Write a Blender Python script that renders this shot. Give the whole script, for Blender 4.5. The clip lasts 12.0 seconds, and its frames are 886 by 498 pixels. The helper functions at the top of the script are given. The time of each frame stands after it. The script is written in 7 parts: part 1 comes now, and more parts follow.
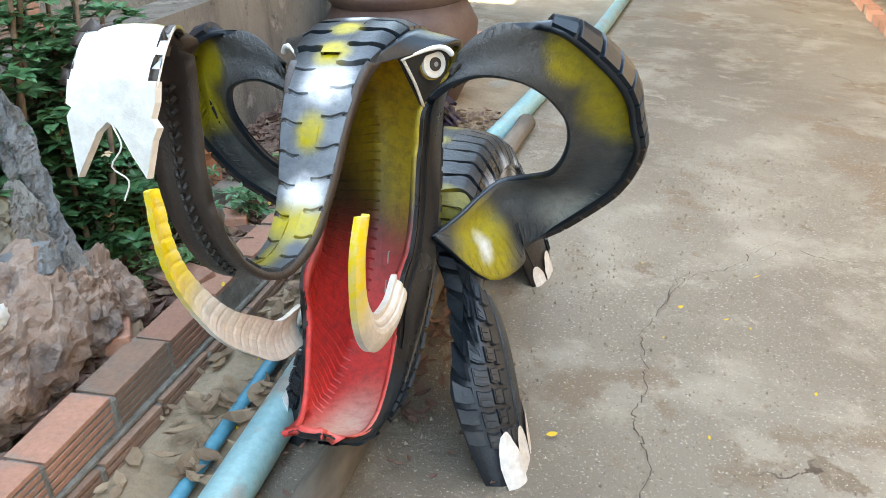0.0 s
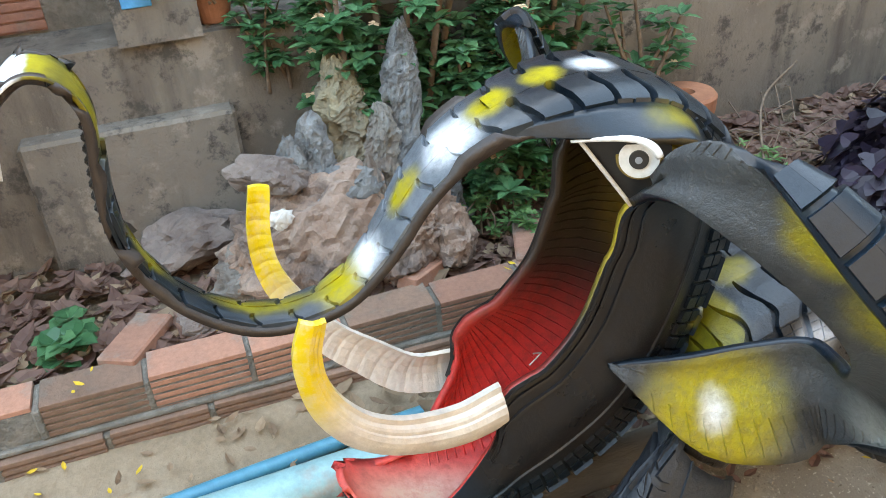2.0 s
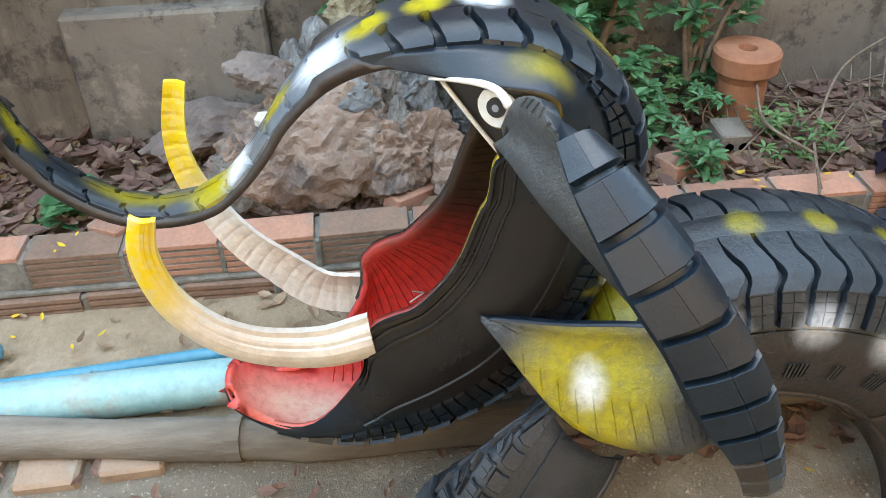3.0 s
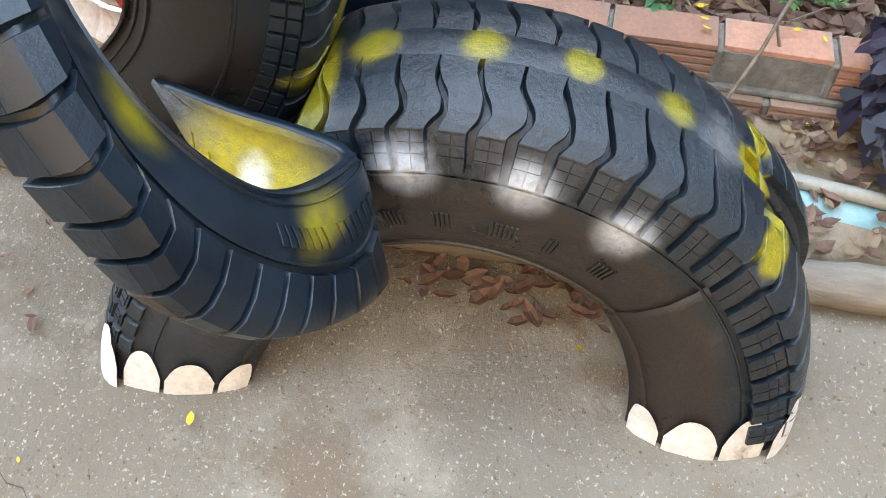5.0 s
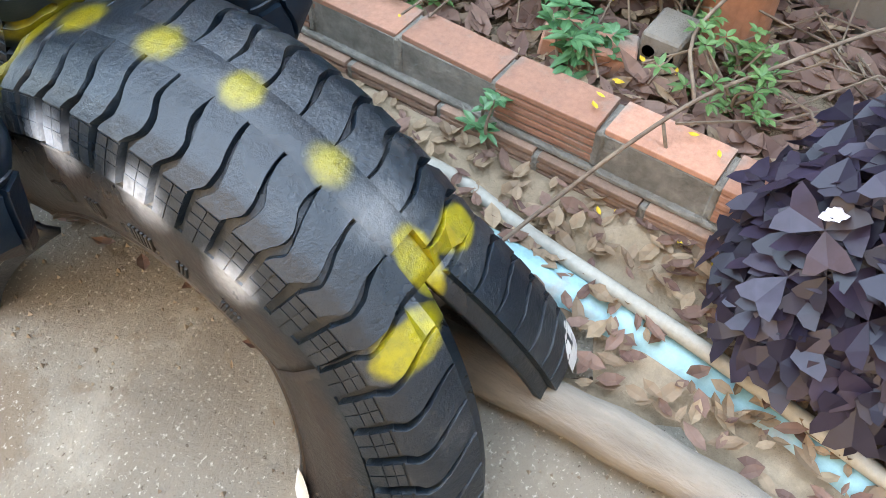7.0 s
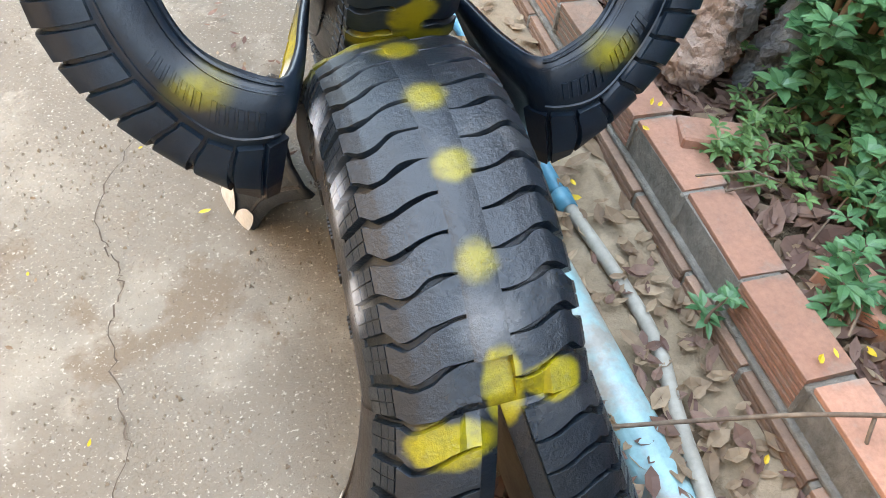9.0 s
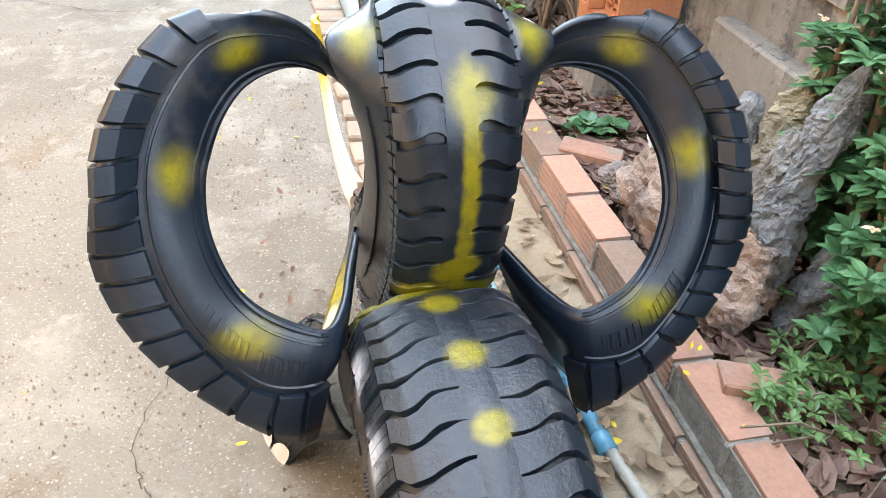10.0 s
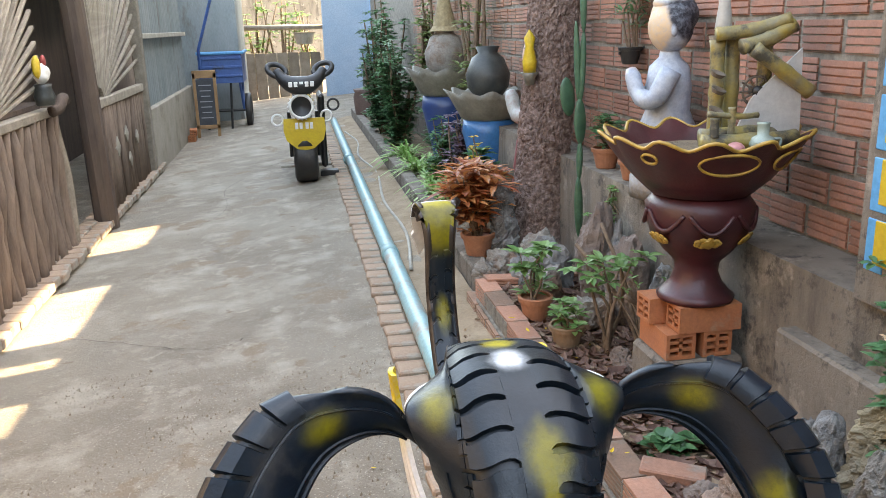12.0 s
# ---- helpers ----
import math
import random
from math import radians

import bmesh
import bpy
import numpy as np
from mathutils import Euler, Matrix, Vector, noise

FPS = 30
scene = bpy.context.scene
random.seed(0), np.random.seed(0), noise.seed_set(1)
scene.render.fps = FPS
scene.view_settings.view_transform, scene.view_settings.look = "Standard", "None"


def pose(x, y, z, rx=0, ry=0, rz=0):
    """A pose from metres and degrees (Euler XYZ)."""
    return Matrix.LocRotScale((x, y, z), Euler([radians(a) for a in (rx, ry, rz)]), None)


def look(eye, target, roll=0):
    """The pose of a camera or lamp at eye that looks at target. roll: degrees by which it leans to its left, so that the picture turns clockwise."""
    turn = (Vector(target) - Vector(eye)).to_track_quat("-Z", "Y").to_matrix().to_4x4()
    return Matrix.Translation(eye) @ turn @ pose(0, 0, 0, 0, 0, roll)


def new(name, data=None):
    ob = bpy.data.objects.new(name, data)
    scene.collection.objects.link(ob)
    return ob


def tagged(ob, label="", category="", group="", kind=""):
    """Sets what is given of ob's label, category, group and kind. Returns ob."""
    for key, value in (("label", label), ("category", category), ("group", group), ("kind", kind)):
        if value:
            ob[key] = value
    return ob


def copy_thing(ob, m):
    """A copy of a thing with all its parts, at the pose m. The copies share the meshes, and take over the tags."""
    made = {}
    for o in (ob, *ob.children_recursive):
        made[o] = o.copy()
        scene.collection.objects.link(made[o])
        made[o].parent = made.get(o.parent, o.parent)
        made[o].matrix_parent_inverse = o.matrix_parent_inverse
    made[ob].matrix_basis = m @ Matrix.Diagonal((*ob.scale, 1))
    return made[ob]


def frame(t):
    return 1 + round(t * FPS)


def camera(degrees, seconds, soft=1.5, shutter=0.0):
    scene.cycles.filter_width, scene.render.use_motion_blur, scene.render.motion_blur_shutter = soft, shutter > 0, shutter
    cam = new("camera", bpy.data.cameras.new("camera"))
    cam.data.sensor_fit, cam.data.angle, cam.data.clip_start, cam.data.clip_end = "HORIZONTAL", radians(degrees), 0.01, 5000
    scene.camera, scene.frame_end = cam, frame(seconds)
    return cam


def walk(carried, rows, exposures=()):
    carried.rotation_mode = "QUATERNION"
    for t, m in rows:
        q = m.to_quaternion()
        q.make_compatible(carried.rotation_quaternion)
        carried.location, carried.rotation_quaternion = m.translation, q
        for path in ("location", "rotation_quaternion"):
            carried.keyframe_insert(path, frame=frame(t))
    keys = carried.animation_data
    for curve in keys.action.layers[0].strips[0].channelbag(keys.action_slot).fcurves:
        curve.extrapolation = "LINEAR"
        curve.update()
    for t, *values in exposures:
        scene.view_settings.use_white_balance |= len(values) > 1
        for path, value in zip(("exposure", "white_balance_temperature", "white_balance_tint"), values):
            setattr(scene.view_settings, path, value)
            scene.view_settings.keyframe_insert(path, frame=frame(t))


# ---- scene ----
cam = camera(56.1, 12.0, 0.75)
PATH = [
    (0, (-0.534, 1.667, 1.04), (-0.028, -0.06, 0.168), -3.1),
    (0.5, (-0.635, 1.428, 1.124), (0.228, -0.104, 0.171), -5.8),
    (1, (-0.831, 1.249, 1.151), (0.478, 0.067, 0.207), -5.1),
    (1.5, (-0.905, 1.049, 1.139), (0.618, 0.227, 0.137), -5.2),
    (2, (-0.881, 0.838, 1.142), (0.733, 0.32, 0.081), -4.0),
    (2.5, (-0.937, 0.645, 1.134), (0.682, 0.383, -0.01), -2.5),
    (2.7, (-0.946, 0.581, 1.138), (0.666, 0.377, -0.027), -1.9),
    (4.3, (-0.809, 0.126, 1.021), (0.504, 0.212, -0.485), -0.6),
    (4.5, (-0.828, 0.05, 1.033), (0.424, 0.184, -0.521), 1.1),
    (5, (-0.802, -0.103, 1.05), (0.414, 0.156, -0.517), 0.8),
    (5.5, (-0.727, -0.261, 1.085), (0.501, 0.141, -0.442), -0.1),
    (6, (-0.727, -0.421, 1.109), (0.483, 0.153, -0.376), -0.9),
    (6.5, (-0.677, -0.548, 1.078), (0.465, 0.108, -0.427), 0.2),
    (7, (-0.482, -0.629, 1.024), (0.561, 0.049, -0.541), 2.2),
    (7.2, (-0.435, -0.627, 1.006), (0.575, 0.057, -0.579), 4.7),
    (8.8, (-0.286, -0.778, 1.077), (0.2, 0.376, -0.482), 6.8),
    (9, (-0.297, -0.754, 1.094), (0.166, 0.495, -0.398), 6.3),
    (9.5, (-0.298, -0.724, 1.115), (0.117, 0.715, -0.211), 5.5),
    (10, (-0.296, -0.713, 1.154), (0.137, 0.867, 0.008), 4.4),
    (10.5, (-0.297, -0.706, 1.197), (0.161, 0.992, 0.246), 2.4),
    (11, (-0.291, -0.718, 1.232), (0.136, 1.083, 0.474), 0.0),
    (11.5, (-0.303, -0.702, 1.248), (0.052, 1.168, 0.634), -1.4),
    (12, (-0.307, -0.71, 1.258), (0.016, 1.193, 0.734), -1.7),
]
walk(cam, [(t, look(eye, target, roll)) for t, eye, target, roll in PATH],
     [(0, 4.46, 9300, 4), (2.7, 4.55, 9300, 2), (4.3, 4.71, 9300, 5), (5.0, 4.91, 9300, 5), (5.5, 5.16, 9300, 6), (7.2, 5.15, 9500, 6), (9, 5.02, 10000, 8), (9.7, 5.27, 10200, 9), (10.5, 4.9, 10700, 13), (11.0, 4.56, 10600, 12), (11.5, 4.51, 10400, 11), (12, 4.23, 10400, 11)])

# ---- world, sun ----
SUN_EL, SUN_AZ = radians(38), radians(84)   # azimuth from +y towards +x
world = bpy.data.worlds.new("sky")
scene.world = world
world.use_nodes = True
wn = world.node_tree.nodes
sky = wn.new("ShaderNodeTexSky")
sky.sky_type = 'NISHITA'
sky.sun_disc = False
sky.sun_elevation, sky.sun_rotation = SUN_EL, SUN_AZ
world.node_tree.links.new(sky.outputs[0], wn["Background"].inputs[0])
wn["Background"].inputs[1].default_value = 0.15
sun = bpy.data.lights.new("sun", 'SUN')
sun.energy, sun.angle, sun.color = 2.0, radians(0.6), (1.0, 0.93, 0.82)
sun_ob = new("sun", sun)
SUN_DIR = Vector((math.sin(SUN_AZ) * math.cos(SUN_EL), math.cos(SUN_AZ) * math.cos(SUN_EL), math.sin(SUN_EL)))
sun_ob.matrix_world = look(SUN_DIR * 20, (0, 0, 0))


# ---- materials ----
def shader(name):
    m = bpy.data.materials.new(name)
    m.use_nodes = True
    return m, m.node_tree.nodes, m.node_tree.links, m.node_tree.nodes["Principled BSDF"]


def sock(nodes, links, value, target):
    if hasattr(value, "links"):
        links.new(value, target)
    else:
        target.default_value = value


def noise_fac(nodes, links, coord, scale, detail=4.0, lo=0.35, hi=0.65, rough=0.55):
    n = nodes.new("ShaderNodeTexNoise")
    n.inputs["Scale"].default_value, n.inputs["Detail"].default_value = scale, detail
    n.inputs["Roughness"].default_value = rough
    links.new(coord, n.inputs["Vector"])
    r = nodes.new("ShaderNodeMapRange")
    r.inputs["From Min"].default_value, r.inputs["From Max"].default_value = lo, hi
    links.new(n.outputs["Fac"], r.inputs["Value"])
    return r.outputs[0]


def mix(nodes, links, fac, a, b):
    m = nodes.new("ShaderNodeMix")
    m.data_type = 'RGBA'
    sock(nodes, links, fac, m.inputs[0])
    for v, i in ((a, 6), (b, 7)):
        sock(nodes, links, (*v, 1) if isinstance(v, tuple) and len(v) == 3 else v, m.inputs[i])
    return m.outputs[2]


def spot_fac(nodes, links, coord, centre, radius, soft):
    """1 inside a sprayed spot, falling to 0 over soft; radius may be three half sizes."""
    r = radius if isinstance(radius, tuple) else (radius,) * 3
    sub = nodes.new("ShaderNodeVectorMath")
    sub.operation = 'SUBTRACT'
    links.new(coord, sub.inputs[0])
    sub.inputs[1].default_value = centre
    div = nodes.new("ShaderNodeVectorMath")
    div.operation = 'DIVIDE'
    links.new(sub.outputs[0], div.inputs[0])
    div.inputs[1].default_value = r
    ln = nodes.new("ShaderNodeVectorMath")
    ln.operation = 'LENGTH'
    links.new(div.outputs[0], ln.inputs[0])
    mr = nodes.new("ShaderNodeMapRange")
    mr.interpolation_type = 'SMOOTHSTEP'
    mr.inputs["From Min"].default_value, mr.inputs["From Max"].default_value = 1 + soft, 1 - soft
    links.new(ln.outputs["Value"], mr.inputs["Value"])
    return mr.outputs[0]


def surf(name, c1, c2, scale=8.0, rough=0.8, bump=0.2, fine=60.0, c3=None, c3_scale=2.0, c3_lo=0.52, metal=0.0,
         spots=(), vary=0.0, stretch=None, bump_dist=0.004, spec=0.5, rough2=None, coat=0.0):
    """A surface of two tones of noise, a third large-scale stain, fine relief, and spots of spray or sheen (colour,
    centre, radius, soft).
    """
    m, n, l, b = shader(name)
    tc = n.new("ShaderNodeTexCoord")
    coord = tc.outputs["Object"]
    if stretch:
        mp = n.new("ShaderNodeMapping")
        mp.inputs["Scale"].default_value = stretch
        l.new(coord, mp.inputs["Vector"])
        coord = mp.outputs[0]
    col = mix(n, l, noise_fac(n, l, coord, scale), c1, c2)
    if c3:
        col = mix(n, l, noise_fac(n, l, coord, c3_scale, 5.0, c3_lo, c3_lo + 0.12, 0.65), col, c3)
    grain = noise_fac(n, l, coord, fine, 6.0, 0.25, 0.75, 0.7)
    dark = n.new("ShaderNodeMix")
    dark.data_type, dark.blend_type = 'RGBA', 'MULTIPLY'
    dark.inputs[0].default_value = 0.45
    l.new(col, dark.inputs[6])
    l.new(grain, dark.inputs[7])
    col = mix(n, l, 0.25, dark.outputs[2], col)
    if vary:
        oi = n.new("ShaderNodeObjectInfo")
        hs = n.new("ShaderNodeHueSaturation")
        mr = n.new("ShaderNodeMapRange")
        mr.inputs["To Min"].default_value, mr.inputs["To Max"].default_value = 1 - vary, 1 + vary
        l.new(oi.outputs["Random"], mr.inputs["Value"])
        l.new(mr.outputs[0], hs.inputs["Value"])
        l.new(col, hs.inputs["Color"])
        col = hs.outputs[0]
    if spots:
        wob = n.new("ShaderNodeTexNoise")
        wob.inputs["Scale"].default_value, wob.inputs["Detail"].default_value = 45.0, 5.0
        l.new(tc.outputs["Object"], wob.inputs["Vector"])
        off = n.new("ShaderNodeVectorMath")
        off.operation = 'MULTIPLY_ADD'
        l.new(wob.outputs["Color"], off.inputs[0])
        off.inputs[1].default_value = (0.014,) * 3
        l.new(tc.outputs["Object"], off.inputs[2])
        worn = n.new("ShaderNodeMapRange")   # thin, rubbed places in the sprayed coat
        worn.inputs["To Min"].default_value, worn.inputs["To Max"].default_value = 0.60, 1.0
        l.new(noise_fac(n, l, tc.outputs["Object"], 55.0, 6.0, 0.34, 0.56, 0.7), worn.inputs["Value"])
        for colour, centre, radius, soft in spots:
            c = tuple(a + 0.007 for a in centre)
            f = spot_fac(n, l, off.outputs[0], c, radius, soft)
            thin = n.new("ShaderNodeMath")
            thin.operation = 'MULTIPLY'
            l.new(f, thin.inputs[0])
            l.new(worn.outputs[0], thin.inputs[1])
            col = mix(n, l, thin.outputs[0], col, colour)
    l.new(col, b.inputs["Base Color"])
    if rough2 is not None:
        mr = n.new("ShaderNodeMapRange")
        l.new(noise_fac(n, l, coord, scale * 0.7, 5.0), mr.inputs["Value"])
        mr.inputs["To Min"].default_value, mr.inputs["To Max"].default_value = rough, rough2
        l.new(mr.outputs[0], b.inputs["Roughness"])
    else:
        b.inputs["Roughness"].default_value = rough
    b.inputs["Metallic"].default_value = metal
    b.inputs["Specular IOR Level"].default_value = spec
    b.inputs["Coat Weight"].default_value = coat
    bp = n.new("ShaderNodeBump")
    bp.inputs["Strength"].default_value, bp.inputs["Distance"].default_value = bump, bump_dist
    l.new(grain, bp.inputs["Height"])
    l.new(bp.outputs[0], b.inputs["Normal"])
    return m


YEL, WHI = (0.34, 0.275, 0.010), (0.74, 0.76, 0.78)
SPR = (0.50, 0.54, 0.60)
YELT = (0.175, 0.147, 0.010)   # thinner coat
M = {}


def concrete_mat():
    """Worn cement: three scales of tone, damp stains with their own edges, pale scuffs, specks of grit and hairline cracks."""
    m, n, l, b = shader("concrete")
    co = n.new("ShaderNodeTexCoord").outputs["Object"]
    col = mix(n, l, noise_fac(n, l, co, 0.75, 7.0, 0.36, 0.66, 0.6), (0.186, 0.152, 0.117), (0.298, 0.257, 0.206))
    col = mix(n, l, noise_fac(n, l, co, 3.4, 7.0, 0.50, 0.70, 0.62), col, (0.37, 0.322, 0.262))
    col = mix(n, l, noise_fac(n, l, co, 2.1, 8.0, 0.575, 0.615, 0.62), col, (0.225, 0.172, 0.124))
    col = mix(n, l, noise_fac(n, l, co, 5.5, 7.0, 0.655, 0.685, 0.6), col, (0.20, 0.152, 0.11))
    col = mix(n, l, noise_fac(n, l, co, 6.5, 8.0, 0.56, 0.66, 0.7), col, (0.345, 0.297, 0.238))
    speck = noise_fac(n, l, co, 160.0, 3.0, 0.60, 0.70, 0.6)
    col = mix(n, l, speck, col, (0.52, 0.46, 0.38))
    dark = noise_fac(n, l, co, 120.0, 3.0, 0.64, 0.72, 0.6)
    col = mix(n, l, dark, col, (0.13, 0.10, 0.075))
    warp = n.new("ShaderNodeTexNoise")
    warp.inputs["Scale"].default_value, warp.inputs["Detail"].default_value = 6.0, 6.0
    l.new(co, warp.inputs["Vector"])
    add = n.new("ShaderNodeVectorMath")
    add.operation = 'MULTIPLY_ADD'
    l.new(warp.outputs["Color"], add.inputs[0])
    add.inputs[1].default_value = (0.35, 0.35, 0.0)
    l.new(co, add.inputs[2])
    vo = n.new("ShaderNodeTexVoronoi")
    vo.feature = 'DISTANCE_TO_EDGE'
    vo.inputs["Scale"].default_value = 0.75
    l.new(add.outputs[0], vo.inputs["Vector"])
    line = n.new("ShaderNodeMapRange")
    line.inputs["From Min"].default_value, line.inputs["From Max"].default_value = 0.0035, 0.0012
    l.new(vo.outputs["Distance"], line.inputs["Value"])
    gate = n.new("ShaderNodeMath")
    gate.operation = 'MULTIPLY'
    l.new(line.outputs[0], gate.inputs[0])
    l.new(noise_fac(n, l, co, 0.9, 2.0, 0.60, 0.64), gate.inputs[1])
    col = mix(n, l, gate.outputs[0], col, (0.09, 0.065, 0.048))
    l.new(col, b.inputs["Base Color"])
    b.inputs["Roughness"].default_value = 0.82
    b.inputs["Specular IOR Level"].default_value = 0.3
    fine = noise_fac(n, l, co, 75.0, 7.0, 0.25, 0.75, 0.75)
    coarse = noise_fac(n, l, co, 9.0, 5.0, 0.2, 0.8, 0.6)
    h = n.new("ShaderNodeMath")
    h.operation = 'MULTIPLY_ADD'
    l.new(coarse, h.inputs[0])
    h.inputs[1].default_value = 1.5
    l.new(fine, h.inputs[2])
    bp = n.new("ShaderNodeBump")
    bp.inputs["Strength"].default_value, bp.inputs["Distance"].default_value = 0.9, 0.007
    l.new(h.outputs[0], bp.inputs["Height"])
    l.new(bp.outputs[0], b.inputs["Normal"])
    return m


def stained_wall(name, c1, c2, moss):
    """Cement render with drip streaks, blotches and black algae."""
    m, n, l, b = shader(name)
    co = n.new("ShaderNodeTexCoord").outputs["Object"]
    mp = n.new("ShaderNodeMapping")
    mp.inputs["Scale"].default_value = (1, 1, 0.16)
    l.new(co, mp.inputs["Vector"])
    col = mix(n, l, noise_fac(n, l, co, 3.2, 7.0, 0.32, 0.68, 0.65), c1, c2)
    col = mix(n, l, noise_fac(n, l, mp.outputs[0], 9.0, 6.0, 0.50, 0.70, 0.6), col, tuple(0.62 * v for v in c2))
    col = mix(n, l, noise_fac(n, l, co, 7.0, 8.0, 0.56, 0.64, 0.7), col, tuple(1.25 * v for v in c1))
    col = mix(n, l, noise_fac(n, l, co, 10.0, 9.0, 0.54, 0.63, 0.75), col, moss)
    l.new(col, b.inputs["Base Color"])
    b.inputs["Roughness"].default_value = 0.9
    bp = n.new("ShaderNodeBump")
    bp.inputs["Strength"].default_value, bp.inputs["Distance"].default_value = 0.7, 0.006
    l.new(noise_fac(n, l, co, 60.0, 7.0, 0.2, 0.8, 0.7), bp.inputs["Height"])
    l.new(bp.outputs[0], b.inputs["Normal"])
    return m


M["concrete"] = concrete_mat()
M["grit"] = surf("grit", (0.24, 0.18, 0.13), (0.42, 0.35, 0.27), 40.0, 0.9, 0.3)
M["soil"] = surf("soil", (0.20, 0.14, 0.09), (0.32, 0.23, 0.15), 9.0, 0.95, 0.9, 60, bump_dist=0.012)
M["sand"] = surf("sand", (0.38, 0.28, 0.19), (0.27, 0.19, 0.12), 7.0, 0.95, 0.6, 80)
M["brick"] = surf("brick", (0.50, 0.235, 0.155), (0.41, 0.20, 0.135), 14.0, 0.85, 0.35, 90, (0.33, 0.26, 0.21), 6.0, 0.52, vary=0.28)
M["oldbrick"] = surf("oldbrick", (0.33, 0.19, 0.13), (0.25, 0.155, 0.11), 12.0, 0.9, 0.6, 80, (0.24, 0.185, 0.145), 7.0, 0.52, vary=0.2)
M["wallbrick"] = surf("wallbrick", (0.38, 0.175, 0.125), (0.28, 0.145, 0.11), 9.0, 0.85, 0.6, 80, (0.20, 0.165, 0.15), 7.0, 0.51, vary=0.34)
M["mortar"] = surf("mortar", (0.32, 0.285, 0.24), (0.20, 0.175, 0.145), 24.0, 0.95, 0.9, 60, bump_dist=0.008)
M["plaster"] = stained_wall("plaster", (0.225, 0.19, 0.155), (0.15, 0.122, 0.098), (0.07, 0.06, 0.05))
M["rock"] = surf("rock", (0.42, 0.39, 0.35), (0.25, 0.22, 0.195), 9.0, 0.9, 1.0, 50, (0.24, 0.16, 0.12), 4.0, 0.48, bump_dist=0.012)
M["greyrock"] = surf("greyrock", (0.36, 0.36, 0.355), (0.20, 0.20, 0.20), 14.0, 0.9, 1.0, 55, (0.13, 0.125, 0.12), 9.0, 0.54, bump_dist=0.012)
M["bluepipe"] = surf("bluepipe", (0.22, 0.44, 0.47), (0.30, 0.50, 0.51), 5.0, 0.4, 0.1, 60, (0.34, 0.33, 0.29), 7.0, 0.53)
M["tealpipe"] = surf("tealpipe", (0.05, 0.25, 0.36), (0.07, 0.30, 0.40), 5.0, 0.45, 0.1, 60)
M["log"] = surf("log", (0.19, 0.16, 0.13), (0.12, 0.10, 0.08), 8.0, 0.85, 0.8, 50, (0.25, 0.21, 0.17), 3.0, 0.5, stretch=(1, 0.25, 1))
M["greypipe"] = surf("greypipe", (0.42, 0.39, 0.33), (0.33, 0.30, 0.25), 8.0, 0.6, 0.1)
M["terracotta"] = surf("terracotta", (0.42, 0.17, 0.09), (0.33, 0.13, 0.07), 9.0, 0.8, 0.2)
M["maroon"] = surf("maroon", (0.080, 0.015, 0.019), (0.052, 0.013, 0.015), 9.0, 0.4, 0.15)
M["gold"] = surf("gold", (0.50, 0.30, 0.06), (0.38, 0.22, 0.05), 20.0, 0.4, 0.2)
M["bark"] = surf("bark", (0.20, 0.125, 0.105), (0.44, 0.31, 0.27), 44.0, 0.95, 1.0, 70, (0.15, 0.085, 0.068), 20.0, 0.55, bump_dist=0.015)
M["oldwood"] = surf("oldwood", (0.20, 0.15, 0.11), (0.11, 0.08, 0.06), 10.0, 0.85, 0.5, 60, stretch=(1, 1, 0.12))
M["white"] = surf("white", (0.78, 0.77, 0.74), (0.66, 0.63, 0.58), 20.0, 0.55, 0.15)
M["nail"] = surf("nail", (0.78, 0.76, 0.74), (0.70, 0.66, 0.62), 30.0, 0.6, 0.5, 80, (0.40, 0.32, 0.27), 14.0, 0.62)
M["black"] = surf("black", (0.012, 0.012, 0.013), (0.02, 0.02, 0.02), 20.0, 0.5, 0.15)
M["bluewall"] = surf("bluewall", (0.36, 0.46, 0.58), (0.30, 0.42, 0.55), 3.0, 0.8, 0.1)
M["yellow"] = surf("yellow", (0.62, 0.42, 0.03), (0.55, 0.36, 0.03), 12.0, 0.5, 0.1)
M["sandbrick"] = surf("sandbrick", (0.40, 0.28, 0.20), (0.30, 0.19, 0.13), 10.0, 0.9, 0.4, 80, (0.34, 0.30, 0.25), 6.0, 0.5, vary=0.15)
M["crackdark"] = surf("crackdark", (0.07, 0.05, 0.038), (0.11, 0.08, 0.06), 30.0, 0.95, 0.3)
M["redrock"] = surf("redrock", (0.40, 0.25, 0.18), (0.50, 0.37, 0.30), 13.0, 0.9, 0.9, 45, (0.20, 0.15, 0.13), 7.0, 0.5, bump_dist=0.012)
M["yellowrock"] = surf("yellowrock", (0.36, 0.30, 0.19), (0.24, 0.205, 0.15), 12.0, 0.9, 0.8, 45, bump_dist=0.01)
M["darkrock"] = surf("darkrock", (0.19, 0.14, 0.12), (0.28, 0.22, 0.19), 12.0, 0.9, 0.8, 45, bump_dist=0.01)
M["twig"] = surf("twig", (0.15, 0.10, 0.07), (0.24, 0.17, 0.12), 30.0, 0.9, 0.3)
M["petal"] = surf("petal", (0.70, 0.42, 0.25), (0.75, 0.55, 0.35), 30.0, 0.7, 0.1)
M["petalpink"] = surf("petalpink", (0.75, 0.68, 0.74), (0.8, 0.75, 0.8), 30.0, 0.7, 0.1)
M["petalyellow"] = surf("petalyellow", (0.72, 0.47, 0.03), (0.62, 0.38, 0.03), 30.0, 0.7, 0.1)
M["stalk"] = surf("stalk", (0.16, 0.07, 0.08), (0.2, 0.10, 0.08), 30.0, 0.7, 0.1)


